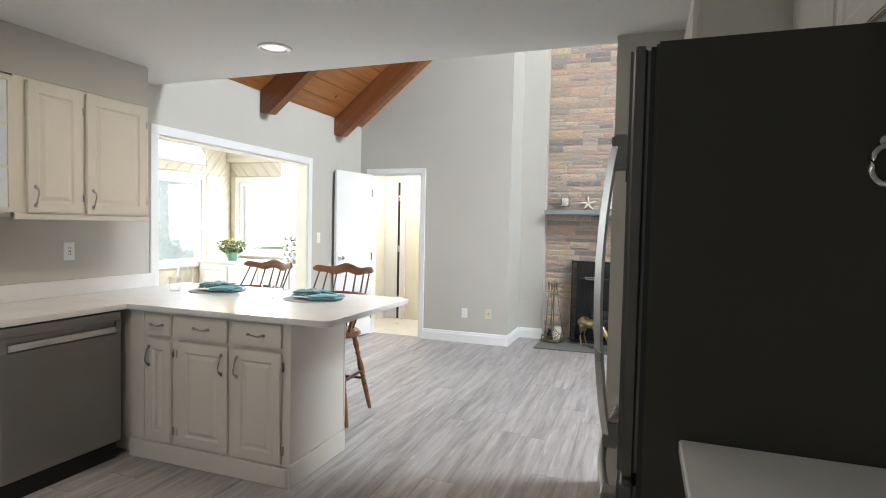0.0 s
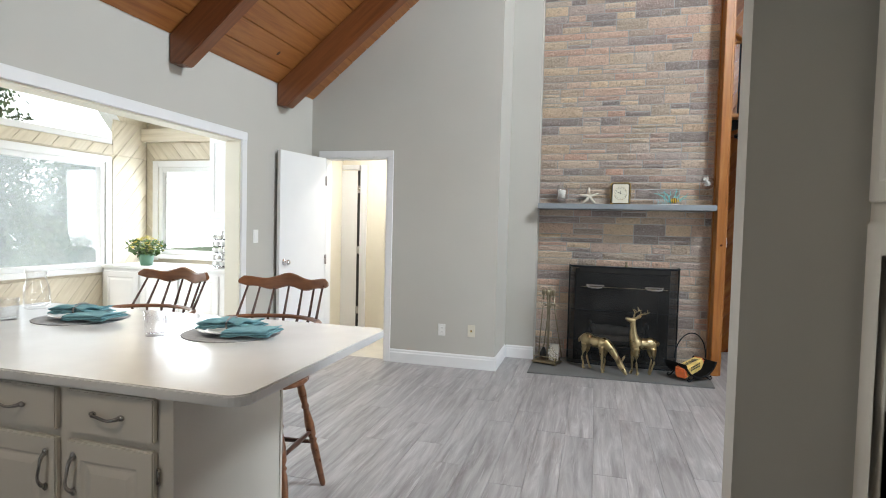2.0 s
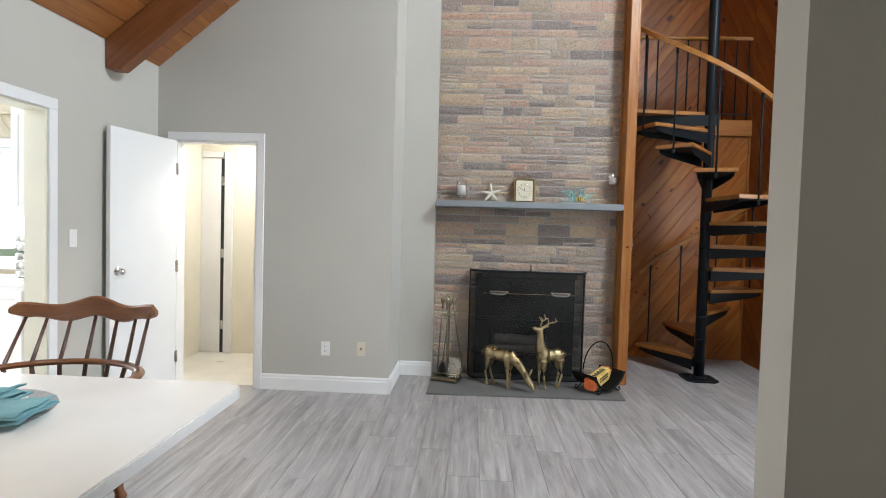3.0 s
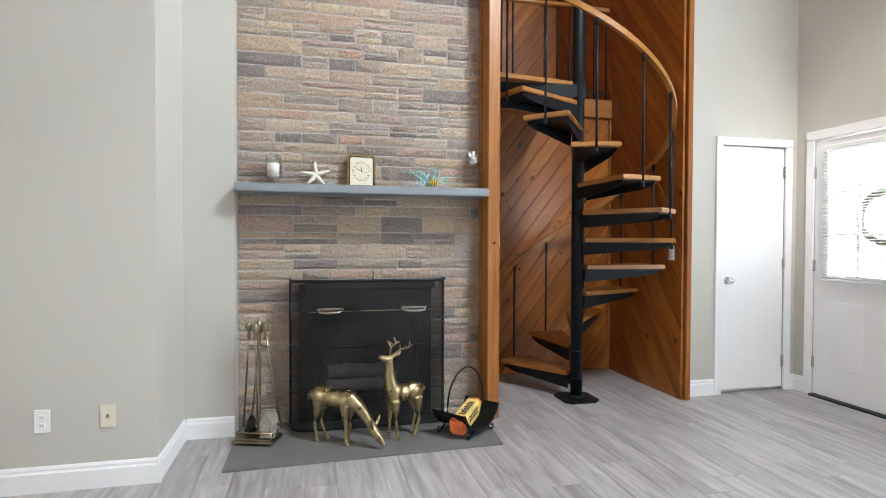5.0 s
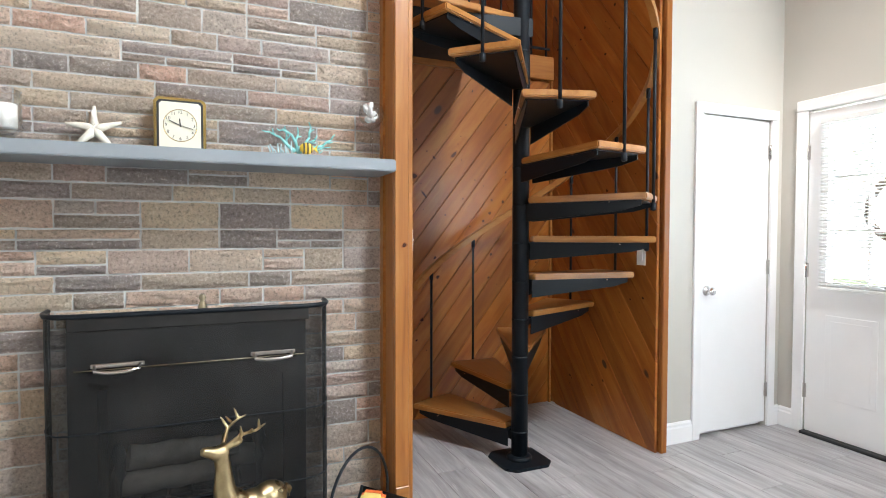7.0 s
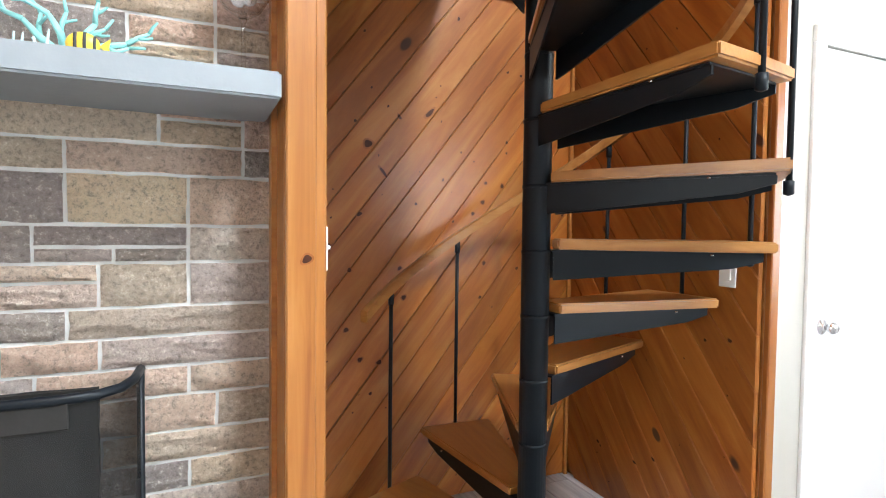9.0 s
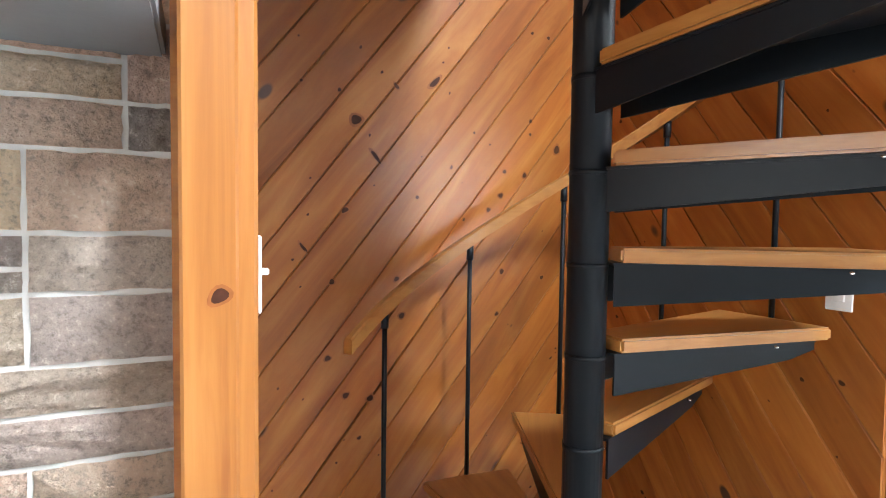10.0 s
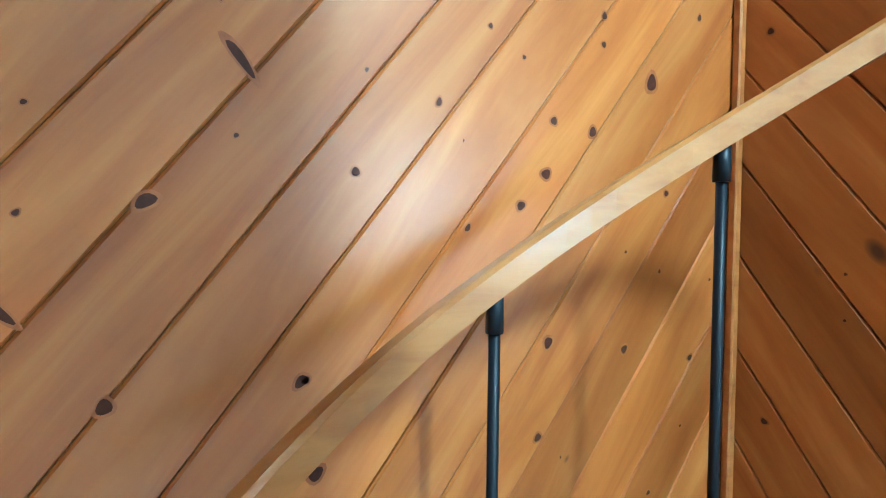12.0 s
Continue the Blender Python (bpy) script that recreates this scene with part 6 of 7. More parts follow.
# ---- on the mantel ----
MZ, MY = 1.626, 6.265
cj = thing("candle_jar", "clear glass jar with a white pillar candle", "candle holder", pose(-0.903, MY, MZ))
part("jar", lathe([(0.0, 0.0), (0.042, 0.0), (0.044, 0.006), (0.040, 0.012), (0.026, 0.020), (0.030, 0.030), (0.056, 0.055), (0.060, 0.066), (0.054, 0.074), (0.053, 0.195), (0.050, 0.197), (0.0495, 0.190), (0.0505, 0.074), (0.054, 0.066), (0.024, 0.036), (0.0, 0.034)], 8), M_CUT_GLASS, cj, "eight-sided cut glass jar")
part("candle", lathe([(0.0, 0.062), (0.038, 0.062), (0.039, 0.145), (0.034, 0.149), (0.008, 0.146), (0, 0.146)], 24), M_WAX, cj, "white pillar candle")
sf = bmesh.new()
for i in range(5):
    a = radians(92 + 72 * i)
    ca, sa = math.cos(a), math.sin(a)
    bend = 0.006 * math.sin(i * 2.3)
    add_tube(sf, [(0, 0.0, 0), (0.030 * ca, -0.004, 0.030 * sa), (0.066 * ca - bend * sa, -0.003, 0.066 * sa + bend * ca), (0.098 * ca - 2 * bend * sa, 0.0, 0.098 * sa + 2 * bend * ca)], [0.019, 0.015, 0.011, 0.005], 10)
add_ball(sf, (0, -0.003, 0), 0.021, 2, (1, 0.8, 1))
solid("starfish", sf, M_STARFISH, "bleached white starfish leaning on the stone", "starfish", m=pose(-0.63, MY + 0.045, MZ + 0.083, -14, 0, 0))
ck = thing("mantel_clock", "square gold-framed mantel clock with cream face", "clock", pose(-0.325, MY + 0.03, MZ, 0, 0, 2) @ Matrix.Diagonal((1.1, 1.0, 1.15, 1.0)))
part("case", prism([(-0.088, 0.0), (0.088, 0.0), (0.088, 0.185), (0.075, 0.198), (-0.075, 0.198), (-0.088, 0.185)], "y", -0.02, 0.03, 0.003), M_GOLD, ck, "polished gold case")
part("inset", prism([(-0.078, 0.012), (0.078, 0.012), (0.078, 0.178), (0.068, 0.188), (-0.068, 0.188), (-0.078, 0.178)], "y", -0.022, -0.019), M_INK, ck)
part("face", prism([(-0.070, 0.018), (0.070, 0.018), (0.070, 0.172), (0.061, 0.181), (-0.061, 0.181), (-0.070, 0.172)], "y", -0.0235, -0.0215), M_CLOCKFACE, ck)
part("dial_ring", tube([(0.056 * math.cos(a), -0.024, 0.10 + 0.056 * math.sin(a)) for a in [2 * math.pi * i / 40 for i in range(40)]], 0.0012, 5, True), M_GOLD, ck)
for i in range(12):
    a = radians(30 * i)
    d = bpy.data.curves.new("numeral", "FONT")
    d.body, d.size, d.align_x, d.align_y, d.extrude = str(12 if i == 0 else i), 0.016, "CENTER", "CENTER", 0.0003
    ob = new("numeral", d)
    ob.parent, ob.matrix_basis = ck, pose(0.047 * math.sin(a), -0.0242, 0.10 + 0.047 * math.cos(a), 90)
    d.materials.append(M_INK)
for nm, ang, ln, wd in (("hour_hand", -6, 0.024, 0.0022), ("minute_hand", -67, 0.040, 0.0016), ("second_hand", 104, 0.044, 0.0006)):
    part(nm, box(-wd, wd, -0.0262, -0.025, -0.006, ln), M_INK, ck, m=pose(0, 0, 0.10) @ Matrix.Rotation(radians(ang), 4, "Y"))
for sx in (-1, 1):
    part("foot", box(0.075 * sx - 0.014, 0.075 * sx + 0.014, -0.026, 0.034, 0.0, 0.018, 0.003), M_GOLD, ck)
co = thing("coral_ornament", "turquoise coral ornament with a striped yellow fish", "ornament", pose(0.145, MY, MZ, 0, 0, 0))
rng = random.Random(8)
cb = bmesh.new()


def coral_branch(p, ang, ln, r, depth):
    """A bent branch that forks, in the plane that faces the room."""
    mid = p + Vector((math.cos(ang) * ln * 0.5, rng.uniform(-0.008, 0.008), math.sin(ang) * ln * 0.5))
    a2 = ang + rng.uniform(-0.35, 0.35)
    tip = mid + Vector((math.cos(a2) * ln * 0.5, rng.uniform(-0.008, 0.008), abs(math.sin(a2)) * ln * 0.5))
    add_tube(cb, [p, mid, tip], [r, r * 0.85, r * 0.6], 7)
    if depth:
        for d in (-0.6, 0.55):
            coral_branch(mid if d < 0 else tip, a2 + d, ln * 0.6, r * 0.68, depth - 1)


for x, ang, ln in ((-0.01, 1.75, 0.075), (0.02, 1.15, 0.075), (-0.03, 2.45, 0.085), (0.05, 0.55, 0.085)):
    coral_branch(Vector((x * 0.5, 0, 0.035)), ang, ln, 0.0085, 2)
add_tube(cb, [(0.0, 0, 0.008), (0.002, 0, 0.03), (0.0, 0, 0.06)], [0.016, 0.012, 0.010], 9)
part("coral", cb, M_CORAL, co)
cb = bmesh.new()
for k in range(9):
    x = -0.115 + 0.011 * k
    h = rng.uniform(0.045, 0.085)
    add_tube(cb, [(x, -0.005, 0.008), (x - 0.006, -0.005 + rng.uniform(-0.01, 0.01), h * 0.6), (x - 0.012 + rng.uniform(-0.01, 0.01), 0.0, h)], [0.004, 0.0035, 0.002], 6)
part("fine_coral", cb, M_PALE_CORAL, co, "pale blue thin coral stems")
part("base", box(-0.115, 0.075, -0.03, 0.03, 0.0, 0.012, 0.004), M_PLASTIC, co)
fsh = bmesh.new()
add_ball(fsh, (0.03, -0.03, 0.048), 0.03, 3, (1.0, 0.4, 0.85))
add_prism(fsh, [(0.058, 0.048), (0.078, 0.066), (0.074, 0.048), (0.078, 0.030)], "y", -0.034, -0.026)
fish = part("fish", fsh, M_YELLOW, co, "yellow and black striped fish")
for x in (0.018, 0.034, 0.050):
    part("stripe", lathe([(0.0295 * math.sqrt(max(0.05, 1 - ((x - 0.03) / 0.03) ** 2)) + 0.0008, -0.003), (0.0295 * math.sqrt(max(0.05, 1 - ((x - 0.03) / 0.03) ** 2)) + 0.0008, 0.003)], 20, Matrix.Translation((x, -0.03, 0.048)) @ Matrix.Diagonal((1, 0.42, 0.86, 1)) @ Matrix.Rotation(radians(90), 4, "Y")), M_INK, fish)
gb = thing("stemmed_glass", "tall stemmed glass filled with white shells", "glass", pose(0.475, MY, MZ))
part("bowl", lathe([(0.0, 0.158), (0.012, 0.160), (0.038, 0.176), (0.056, 0.205), (0.058, 0.235), (0.050, 0.268), (0.0485, 0.268), (0.056, 0.235), (0.054, 0.206), (0.036, 0.180), (0.0, 0.166)], 24), M_GLASS, gb, "clear glass bowl")
part("stem", lathe([(0.036, 0.0), (0.036, 0.003), (0.008, 0.008), (0.005, 0.02), (0.0045, 0.145), (0.010, 0.157), (0.0, 0.158)], 14), M_CUT_GLASS, gb, "clear glass stem and foot")
rng = random.Random(19)
for k in range(12):
    a, u, h = rng.uniform(0, 6.28), rng.uniform(0.25, 0.85), rng.uniform(0.190, 0.262)
    rr = 0.036 * u
    b = add_ball(bmesh.new(), (0, 0, 0), rng.uniform(0.020, 0.027), 2, (1.0, 0.45, 0.8))
    for v in b.verts:
        v.co += Vector((0, 0, 0.25 * abs(v.co.x))) + v.co.normalized() * 0.0012 * math.sin(v.co.x * 900)
    part("shell", b, M_CHINA, gb, m=Matrix.Translation((rr * math.cos(a), rr * math.sin(a), h)) @ Euler((rng.uniform(-1, 1), rng.uniform(-1, 1), rng.uniform(0, 6))).to_matrix().to_4x4())

# ---- sunroom beyond the wide opening ----
RX, RY = -5.45, 5.55
SW = (2.4, 5.02, 0.86, 1.94)
wall("wall_sunroom_far", "x", RX - 0.12, RX - 0.018, 0.4, RY + 0.1, 0, 2.02, M_WASHED, "whitewashed sunroom wall", [SW])
gbl = bmesh.new()
add_wall(gbl, "x", RX - 0.12, RX - 0.018, 0.4, RY + 0.1, 2.02, 2.14)
add_prism(gbl, [(5.32, 2.14), (RY + 0.1, 2.14), (RY + 0.1, 2.4), (5.0, 2.95), (4.0, 3.95), (3.9, 3.75)], "x", RX - 0.12, RX - 0.018)
solid("wall_sunroom_gable", gbl, M_WASHED, "whitewashed sunroom gable", "wall", "structure")
SR = (-5.30, -4.42, 0.98, 1.95)
wall("wall_sunroom_side", "y", RY + 0.018, RY + 0.12, RX - 0.12, WX - 0.13, 0, 2.45, M_WASHED, "whitewashed sunroom side wall", [SR])
wall("wall_sunroom_south", "y", 0.3, 0.4, RX - 0.12, WX - 0.13, 0, 3.9, M_WASHED, "whitewashed sunroom end wall")
bw = thing("wall_panelling_sunroom", "whitewashed diagonal pine boards", "panelling", kind="structure")
for u0, u1, v0, v1 in ((5.10, RY - 0.002, 0.0, 2.03), (2.2, 5.10, 2.025, 2.13), (2.2, 5.10, 0.0, 0.78), (5.10, RY - 0.002, 2.03, 2.40)):
    board_wall(bw, axes((0, 1, 0), (0, 0, 1), (1, 0, 0), (RX - 0.018, 0, 0)), u0, u1, v0, v1, 1.15, 0.1, 0.21, M_WASHED)
for u0, u1, v0, v1 in ((RX + 0.002, WX - 0.14, 2.03, 2.22), (RX + 0.002, SR[0] - 0.07, 0.9, 2.03), (SR[1] + 0.07, WX - 0.14, 0.9, 2.03)):
    board_wall(bw, axes((1, 0, 0), (0, 0, 1), (0, -1, 0), (0, RY + 0.018, 0)), u0, u1, v0, v1, -1.15, 0.1, 0.21, M_WASHED)
solid("beam_sunroom", box(RX, WX - 0.13, RY - 0.09, RY, 2.22, 2.36, 0.006), M_WASHED, "whitewashed beam along the sunroom wall", "trim", "structure")
sc_b = bmesh.new()
for i in range(17):
    y0 = RY + 0.1 - i * 0.2
    add_prism(sc_b, [(y0 - 0.004, 2.42 + i * 0.12), (y0 - 0.196, 2.42 + (i + 1) * 0.12 - 0.004), (y0 - 0.196, 2.45 + (i + 1) * 0.12), (y0 - 0.004, 2.45 + i * 0.12)], "x", RX - 0.1, WX - 0.14)
add_prism(sc_b, [(RY + 0.1, 2.45), (RY - 3.3, 4.49), (RY - 3.3, 4.6), (RY + 0.1, 2.55)], "x", RX - 0.12, WX - 0.13)
add_prism(sc_b, [(RY - 3.3, 4.49), (0.3, 3.85), (0.3, 3.95), (RY - 3.3, 4.6)], "x", RX - 0.12, WX - 0.13)
solid("ceiling_sunroom", sc_b, M_WASHED, "whitewashed plank sunroom ceiling", "ceiling", "structure")
solid("wall_sunroom_upper", prism([(0.3, EAVE + 0.1), (RY + 0.1, EAVE + 0.1), (RY - 0.5, 2.85), (RY - 3.3, 4.5), (0.3, 3.9)], "x", WX - 0.14, WX - 0.131), M_WASHED, "whitewashed wall above the opening", "wall", "structure")
solid("floor_sunroom", box(RX - 0.1, WX - 0.10, 0.3, RY + 0.1, -0.1, -0.001), M_TILE, "pale sunroom floor", "floor", "structure")
window_unit("window_3", "white framed sliding sunroom window", axes((0, -1, 0), (1, 0, 0), (0, 0, 1), (RX - 0.018, SW[1], 0)), SW[1] - SW[0], SW[2], SW[3], 2)
window_unit("window_4", "white framed sunroom side window", axes((1, 0, 0), (0, -1, 0), (0, 0, 1), (SR[0], RY + 0.018, 0)), SR[1] - SR[0], SR[2], SR[3], 1)
tz = thing("window_5", "white framed gable window with a raked top", "window", pose(RX - 0.06, 0, 0), kind="structure")
tf = bmesh.new()
add_box(tf, -0.03, 0.05, 2.2, 5.30, 2.14, 2.20, 0.004)
add_prism(tf, [(5.36, 2.14), (5.36, 2.22), (3.96, 3.80), (3.88, 3.72), (5.24, 2.20), (5.24, 2.14)], "x", -0.03, 0.05)
part("window_frame", tf, M_TRIM, tz)
tp = part("pane", prism([(2.2, 2.19), (5.25, 2.19), (3.9, 3.73), (2.2, 3.73)], "x", 0.0, 0.004), M_PANE, tz)
tp.visible_shadow = False
# counter and cupboards along the side wall
scb = thing("sunroom_counter", "white sunroom base cabinet with counter", "cabinet", pose(RX, 4.95, 0))
part("body", box(0.002, 1.90, 0.02, 0.58, 0.0, 0.86), M_TRIM, scb)
part("worktop", box(0.0, 1.905, 0.0, 0.58, 0.86, 0.89, 0.004), M_TRIM, scb)
for i in range(4):
    raised_door("cabinet_door", scb, 0.03 + i * 0.47, 0.47 + i * 0.47, 0.10, 0.83, 0.02, M_TRIM)
suc = thing("sunroom_wall_cabinet", "white sunroom wall cabinet", "cabinet", pose(-4.35, 5.20, 1.38))
part("body", box(0.0, 0.80, 0.02, 0.335, 0.0, 0.84), M_TRIM, suc)
for x0, x1 in ((0.005, 0.395), (0.405, 0.795)):
    raised_door("cabinet_door", suc, x0, x1, 0.01, 0.83, 0.02, M_TRIM)
pod = thing("coffee_pod_carousel", "chrome carousel of coffee pods on the counter", "pod holder", pose(-4.17, 5.18, 0.89))
part("base", lathe([(0.09, 0.0), (0.09, 0.012), (0.02, 0.016), (0.008, 0.02), (0.008, 0.36), (0.015, 0.375), (0, 0.38)], 20), M_CHROME, pod)
pm = mesh_of("coffee_pod", lathe([(0.0, 0.0), (0.018, 0.0), (0.023, 0.035), (0.026, 0.038), (0.0, 0.040)], 12), M_CHINA)
for k in range(5):
    for i in range(7):
        a = 360 / 7 * i + 20 * k
        ob = new("coffee_pod", pm)
        ob.parent, ob.matrix_basis = pod, pose(0, 0, 0.05 + 0.066 * k, 0, 0, a) @ pose(0.05, 0, 0, 0, 90, 0)
    part("wire_ring", tube([(0.082 * math.cos(t), 0.082 * math.sin(t), 0.025 + 0.066 * k) for t in [2 * math.pi * i / 24 for i in range(24)]], 0.003, 5, True), M_RUBBER, pod)
# chrysanthemum
mum = thing("potted_chrysanthemum", "yellow chrysanthemum in a green pot", "potted plant", pose(-5.02, 5.10, 0.89))
part("pot", lathe([(0.0, 0.0), (0.055, 0.0), (0.075, 0.11), (0.08, 0.115), (0.07, 0.118), (0.06, 0.09), (0, 0.09)], 18), M_POT, mum)
rng = random.Random(4)
lv, pe = bmesh.new(), bmesh.new()
for i in range(330):
    a, u = rng.uniform(0, 6.28), rng.random() ** 0.5
    h = rng.uniform(0.0, 1.0)
    rr = (0.09 + 0.10 * math.sin(h * 2.4)) * u
    c = Vector((rr * math.cos(a), rr * math.sin(a), 0.10 + 0.16 * h))
    m = Matrix.Translation(c) @ Euler((rng.uniform(-1, 1), rng.uniform(-1, 1), rng.uniform(0, 6))).to_matrix().to_4x4()
    add = [m @ Vector(p) for p in ((0, -0.014, 0), (0.03, 0, 0.004), (0, 0.014, 0), (-0.02, 0, -0.004))]
    lv.faces.new([lv.verts.new(p) for p in add])
for i in range(120):
    a, u = rng.uniform(0, 6.28), rng.random() ** 0.5
    rr = 0.17 * u
    c = Vector((rr * math.cos(a), rr * math.sin(a), 0.29 - 0.75 * rr * rr / 0.17 + rng.uniform(-0.012, 0.012)))
    for k in range(7):
        t = 2 * math.pi * k / 7
        d = Vector((math.cos(t), math.sin(t), 0.35))
        s = Vector((-math.sin(t), math.cos(t), 0))
        pe.faces.new([pe.verts.new(p) for p in (c, c + d * 0.012 + s * 0.006, c + d * 0.021, c + d * 0.012 - s * 0.006)])
part("foliage", lv, M_LEAF, mum, "green foliage")
part("flowers", pe, M_PETAL, mum, "yellow blooms")


# ---- trees outside ----
def tree(x, y, h, spread, seed, label, conifer=False):
    rng = random.Random(seed)
    o = thing("tree", label, "tree", pose(x, y, -0.25))
    tk = tube([(0, 0, 0), (rng.uniform(-0.1, 0.1), rng.uniform(-0.1, 0.1), h * 0.35), (rng.uniform(-0.2, 0.2), rng.uniform(-0.2, 0.2), h * 0.8)], [0.16, 0.12, 0.04], 8)
    for k in range(9):
        z0, a = h * rng.uniform(0.2, 0.7), rng.uniform(0, 6.28)
        add_tube(tk, [(0, 0, z0), (spread * 0.3 * math.cos(a), spread * 0.3 * math.sin(a), z0 + h * 0.07), (spread * 0.6 * math.cos(a), spread * 0.6 * math.sin(a), z0 + h * 0.1)], [0.05, 0.035, 0.015], 6)
    part("trunk", tk, M_BARK, o)
    vs_, fs_ = [], []
    clumps = []
    for k in range(70):
        a, u, hz = rng.uniform(0, 6.28), rng.random() ** 0.5, rng.random()
        rr = spread * u * ((1 - hz) * 0.95 + 0.08 if conifer else math.sin(0.35 + hz * 2.5))
        clumps.append(Vector((rr * math.cos(a), rr * math.sin(a), h * (0.08 + 0.9 * hz))))
    for c in clumps:
        for k in range(70):
            p = c + Vector((rng.gauss(0, 0.24), rng.gauss(0, 0.24), rng.gauss(0, 0.16)))
            m = Euler((rng.uniform(-1.2, 1.2), rng.uniform(-1.2, 1.2), rng.uniform(0, 6.3))).to_matrix()
            b0 = len(vs_)
            for q in ((0, -0.035, 0), (0.10, 0, 0.01), (0, 0.035, 0), (-0.06, 0, -0.01)):
                vs_.append(p + m @ Vector(q))
            fs_.append((b0, b0 + 1, b0 + 2, b0 + 3))
    me = bpy.data.meshes.new("crown")
    me.from_pydata([tuple(v) for v in vs_], [], fs_)
    me.materials.append(M_LEAF2)
    cr_ = new("crown", me)
    cr_.parent = o


tree(-9.5, 8.2, 2.8, 1.2, 1, "dense green evergreen tree on the lawn", True)
tree(-11.8, 8.4, 3.1, 1.3, 2, "dense green evergreen tree on the lawn", True)
tree(-14.5, 10.3, 5.6, 1.8, 3, "tall evergreen tree behind the shrubs", True)

# translucent screen sheet, added to lay a bright haze over the trees
scr = bpy.data.materials.new("insect_screen")
scr.use_nodes = True
sn = scr.node_tree
df, tp_, ml = sn.nodes.new("ShaderNodeBsdfTranslucent"), sn.nodes.new("ShaderNodeBsdfTransparent"), sn.nodes.new("ShaderNodeMixShader")
df.inputs[0].default_value = (0.8, 0.85, 0.88, 1)
ml.inputs[0].default_value = 0.28
sn.links.new(tp_.outputs[0], ml.inputs[1])
sn.links.new(df.outputs[0], ml.inputs[2])
sn.links.new(ml.outputs[0], sn.nodes["Material Output"].inputs[0])
sco = thing("insect_screen", "pale screen sheet adding haze outside the sliding window", "window screen", pose(RX - 0.10, 0, 0))
part("screen_mesh", box(0.0, 0.002, 3.75, SW[1] - 0.03, SW[2] + 0.04, SW[3] - 0.04), scr, sco)
fr_ = bmesh.new()
add_box(fr_, -0.004, 0.008, 3.73, 3.75, SW[2] + 0.03, SW[3] - 0.03)
add_box(fr_, -0.004, 0.008, SW[1] - 0.03, SW[1] - 0.005, SW[2] + 0.03, SW[3] - 0.03)
part("screen_frame", fr_, M_TRIM, sco)

# ---- fireplace ----
SX0, SX1 = -1.14, 0.585
FB = (-0.66, 0.12, 0.0, 0.86)   # firebox opening
chimney = thing("chimney", "split-face stone chimney breast in tan, pink and grey", "fireplace", kind="structure")
core = add_wall(bmesh.new(), "y", STY + 0.009, STY + 0.12, SX0, SX1, 0, 5.0, [FB])
add_box(core, SX0, SX0 + 0.1, STY + 0.12, 7.05, 0, 5.0)
add_box(core, SX1 - 0.1, SX1, STY + 0.12, 7.05, 0, 5.0)
part("mortar", core, M_MORTAR, chimney, "pale grey mortar")
fbx = bmesh.new()
add_box(fbx, FB[0] - 0.05, FB[0], STY + 0.1, 6.98, 0, FB[3] + 0.05)
add_box(fbx, FB[1], FB[1] + 0.05, STY + 0.1, 6.98, 0, FB[3] + 0.05)
add_box(fbx, FB[0], FB[1], 6.7, 6.98, 0, FB[3] + 0.05)
add_box(fbx, FB[0], FB[1], STY + 0.121, 6.93, FB[3], FB[3] + 0.05)
add_box(fbx, FB[0], FB[1], STY + 0.03, 6.93, 0.0, 0.03)
part("firebox", fbx, M_SOOT, chimney, "soot-blackened firebox")


def stone_meshes(n):
    out = []
    rng = random.Random(11)
    for _ in range(n):
        b = bmesh.new()
        ph = rng.uniform(0, 6)
        nx, nz = 8, 4
        g = {}
        for i in range(nx + 1):
            for j in range(nz + 1):
                edge = i in (0, nx) or j in (0, nz)
                u, v = i / nx - 0.5, j / nz - 0.5
                if not edge:
                    u += rng.uniform(-0.05, 0.05)
                    v += rng.uniform(-0.07, 0.07)
                else:
                    if i in (0, nx):
                        u += rng.uniform(-0.006, 0.006)
                    if j in (0, nz):
                        v += rng.uniform(-0.02, 0.02)
                g[i, j] = b.verts.new((u, rng.uniform(0.0, 0.35) if edge else -0.55 + 0.4 * math.sin(u * 7 + ph) * math.cos(v * 5 + ph) + rng.uniform(-0.45, 0.4), v))
        for i in range(nx):
            for j in range(nz):
                b.faces.new((g[i, j], g[i + 1, j], g[i + 1, j + 1], g[i, j + 1]))
        rim = [g[i, 0] for i in range(nx + 1)] + [g[nx, j] for j in range(1, nz + 1)] + [g[i, nz] for i in range(nx - 1, -1, -1)] + [g[0, j] for j in range(nz - 1, 0, -1)]
        back = [b.verts.new((v.co.x, 2.2, v.co.z)) for v in rim]
        for i in range(len(rim)):
            b.faces.new((rim[i], rim[(i + 1) % len(rim)], back[(i + 1) % len(rim)], back[i]))
        bmesh.ops.recalc_face_normals(b, faces=b.faces[:])
        out.append(mesh_of("stone", b, M_STONE))
    return out


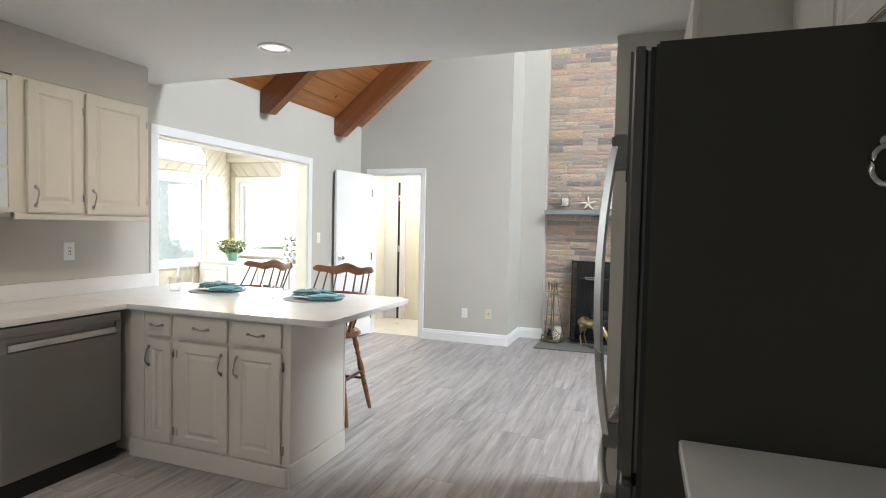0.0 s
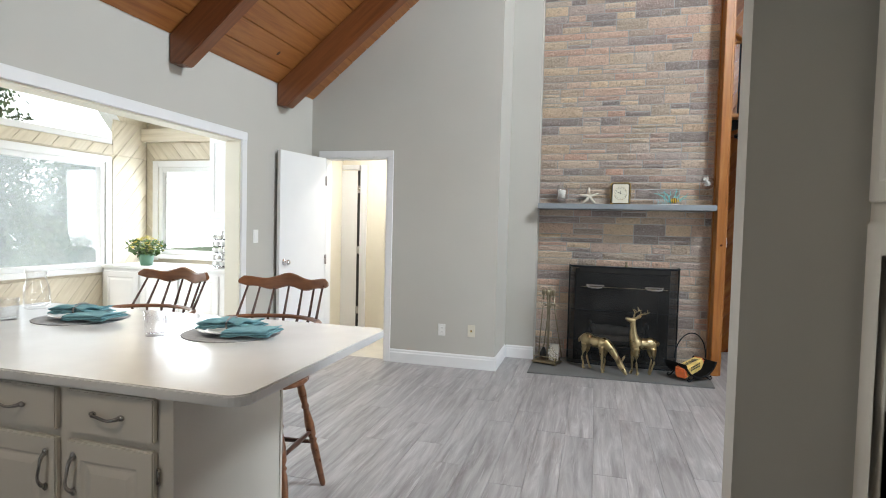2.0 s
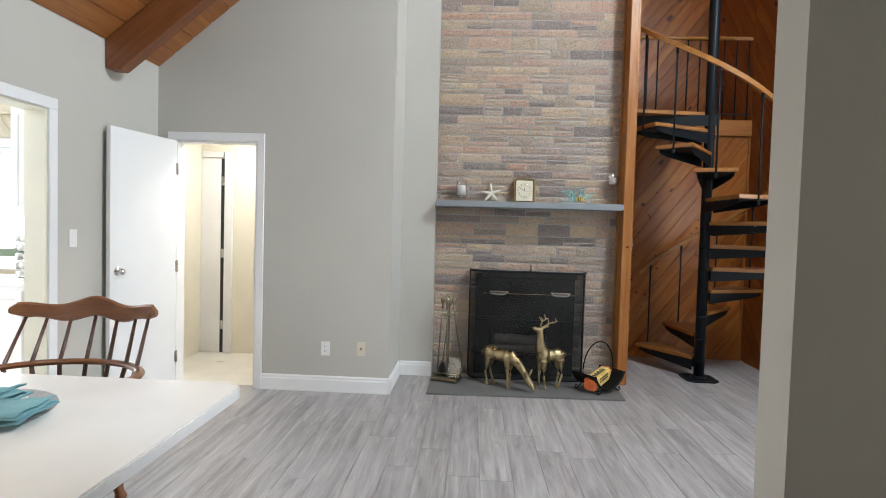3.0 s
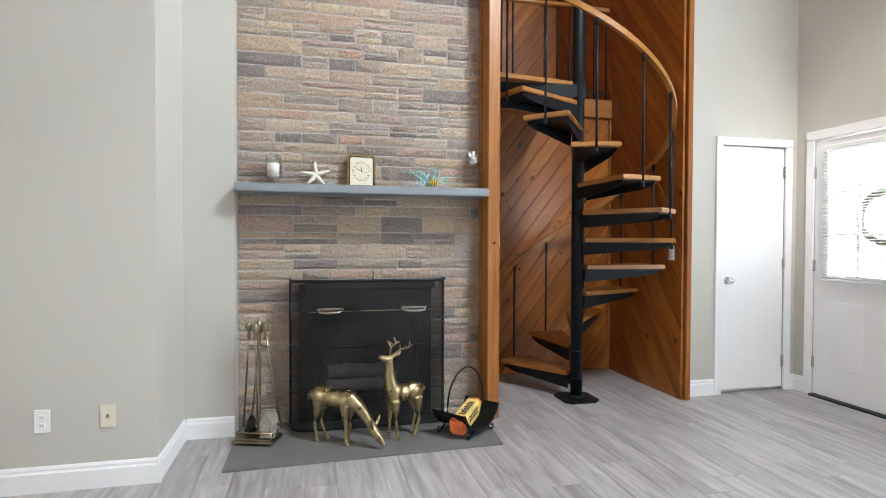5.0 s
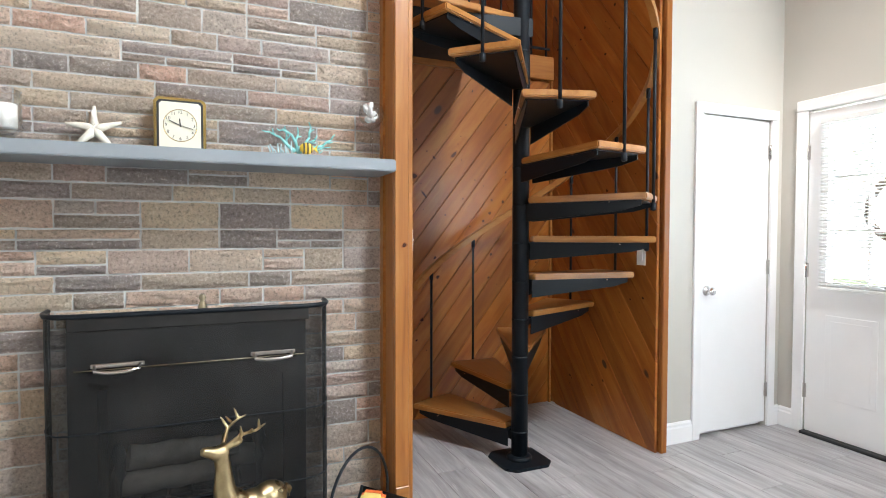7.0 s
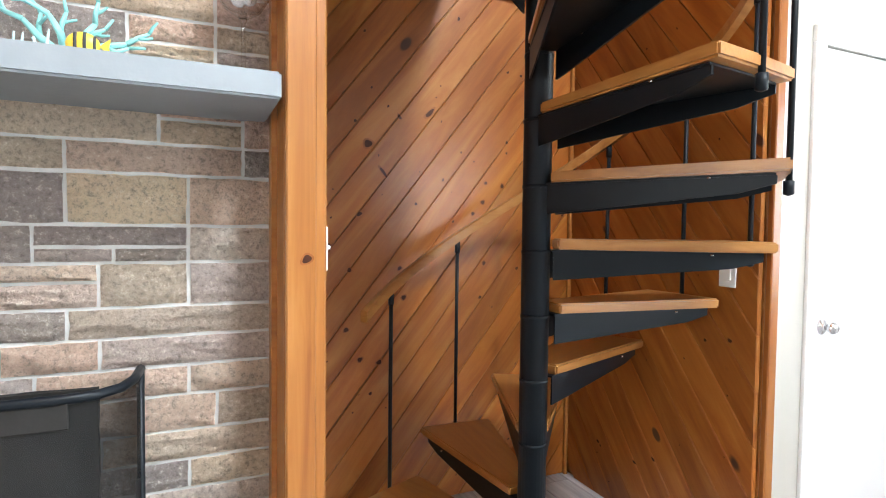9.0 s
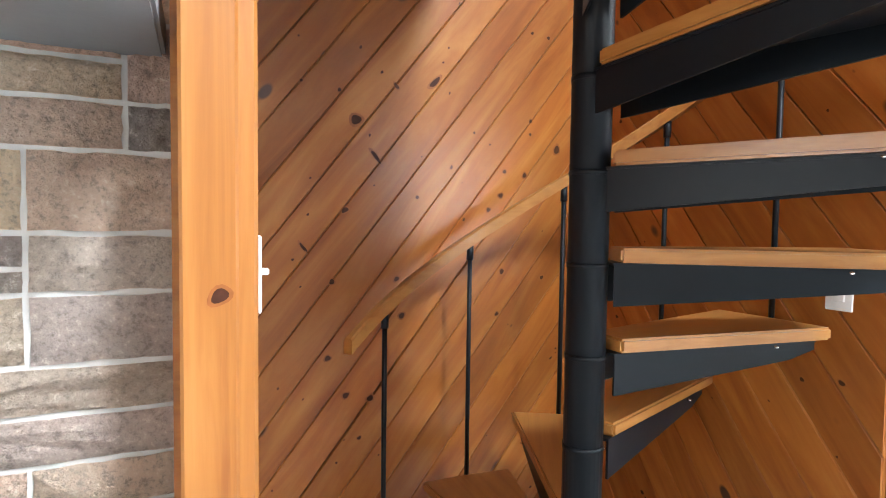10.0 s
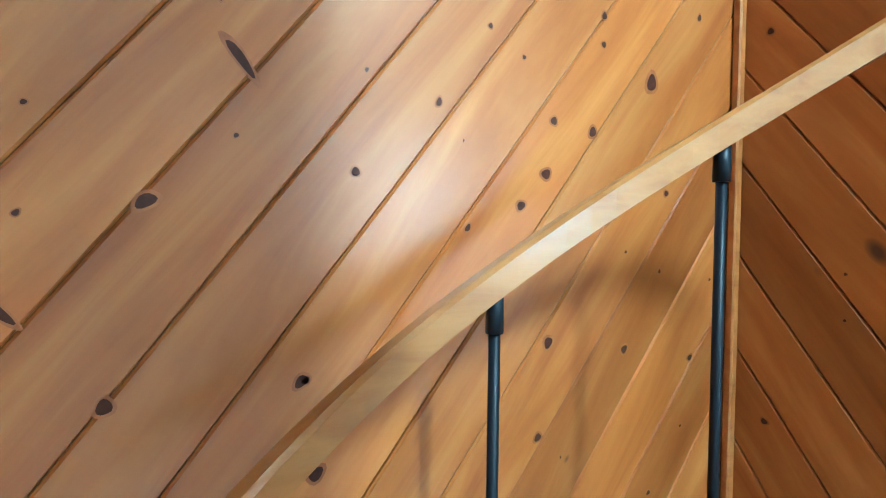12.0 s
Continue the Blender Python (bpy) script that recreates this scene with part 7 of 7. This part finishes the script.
def lay_stones():
    rng = random.Random(23)
    shapes = stone_meshes(14)
    joint = 0.008
    places = []
    z = 0.0
    while z < 4.95:
        h = rng.choice((0.07, 0.085, 0.10, 0.115))
        x = SX0
        while x < SX1 - 0.01:
            w = rng.choice((0.18, 0.24, 0.30, 0.36, 0.42))
            if x + w > SX1 - 0.1:
                w = SX1 - x
            kind = rng.random()
            if kind < 0.58 or h < 0.08:
                places.append((x, x + w, z, z + h))
            else:
                zz = z + h * rng.choice((0.42, 0.5, 0.58))
                for za, zb in ((z, zz), (zz, z + h)):
                    k = x + w * rng.uniform(0.35, 0.65)
                    if w > 0.25 and rng.random() < 0.45:
                        places.append((x, k, za, zb))
                        places.append((k, x + w, za, zb))
                    else:
                        places.append((x, x + w, za, zb))
            x += w
        z += h
    count = 0
    rest = bmesh.new()
    for x0, x1, z0, z1 in places:
        if x1 > FB[0] and x0 < FB[1] and z0 < FB[3]:
            if z1 > FB[3] + 0.05:
                z0 = FB[3]
            else:
                if x0 < FB[0] - 0.04:
                    x1 = FB[0]
                elif x1 > FB[1] + 0.04:
                    x0 = FB[1]
                else:
                    continue
        w, h = x1 - x0 - joint, z1 - z0 - joint
        if w < 0.02 or h < 0.015:
            continue
        m = Matrix.LocRotScale(((x0 + x1) / 2, STY + 0.004, (z0 + z1) / 2), None, (w, 0.0105, h))
        me = rng.choice(shapes)
        if z1 < 2.7 and count < 320:
            count += 1
            ob = new("stone", me)
            ob.parent = chimney
            ob.matrix_basis = m
        else:
            b = bmesh.new()
            b.from_mesh(me)
            b.transform(m)
            merge(rest, b)
    tagged(part("upper_stones", rest, M_STONE, chimney), kind="stuff")


lay_stones()
solid("mantel_shelf", box(-1.127, 0.533, 6.072, STY + 0.012, 1.572, 1.626, 0.005, 2), M_MANTEL, "blue-grey slate mantel shelf on the stone chimney", "mantel")
solid("hearth", prism([(-1.135, 5.62), (0.50, 5.67), (0.53, 6.14), (0.53, STY + 0.03), (-1.125, STY + 0.03)], "z", 0.0, 0.014, 0.003), M_SLATE, "dark grey slate hearth slab on the floor", "hearth", "structure")

# ---- floor planks ----
def floor_planks():
    wdt, lng = 0.18, 1.22
    me = mesh_of("plank", box(-wdt / 2 + 0.0008, wdt / 2 - 0.0008, -lng / 2 + 0.0008, lng / 2 - 0.0008, -0.006, 0.0, 0.0012), M_FLOOR)
    rng = random.Random(5)
    rest = bmesh.new()
    x = WX + wdt / 2
    while x < EX:
        y = -2.5 - rng.random() * lng
        if y + lng < -2.49:
            y += lng
        while y < 7.31:
            cx, cy = x, y + lng / 2
            y += lng
            if cx > 0.9 and cy < 1.6 or cy < -1.4:
                add_box(rest, cx - wdt / 2 + 0.0008, cx + wdt / 2 - 0.0008, max(cy - lng / 2 + 0.0008, -2.5), cy + lng / 2 - 0.0008, -0.006, 0.0)
                continue
            ob = new("plank", me)
            ob.parent = floor
            ob.location = (cx, cy, 0)
        x += wdt
    ob = part("planks_rest", rest, M_FLOOR, floor)
    tagged(ob, kind="stuff")


floor_planks()
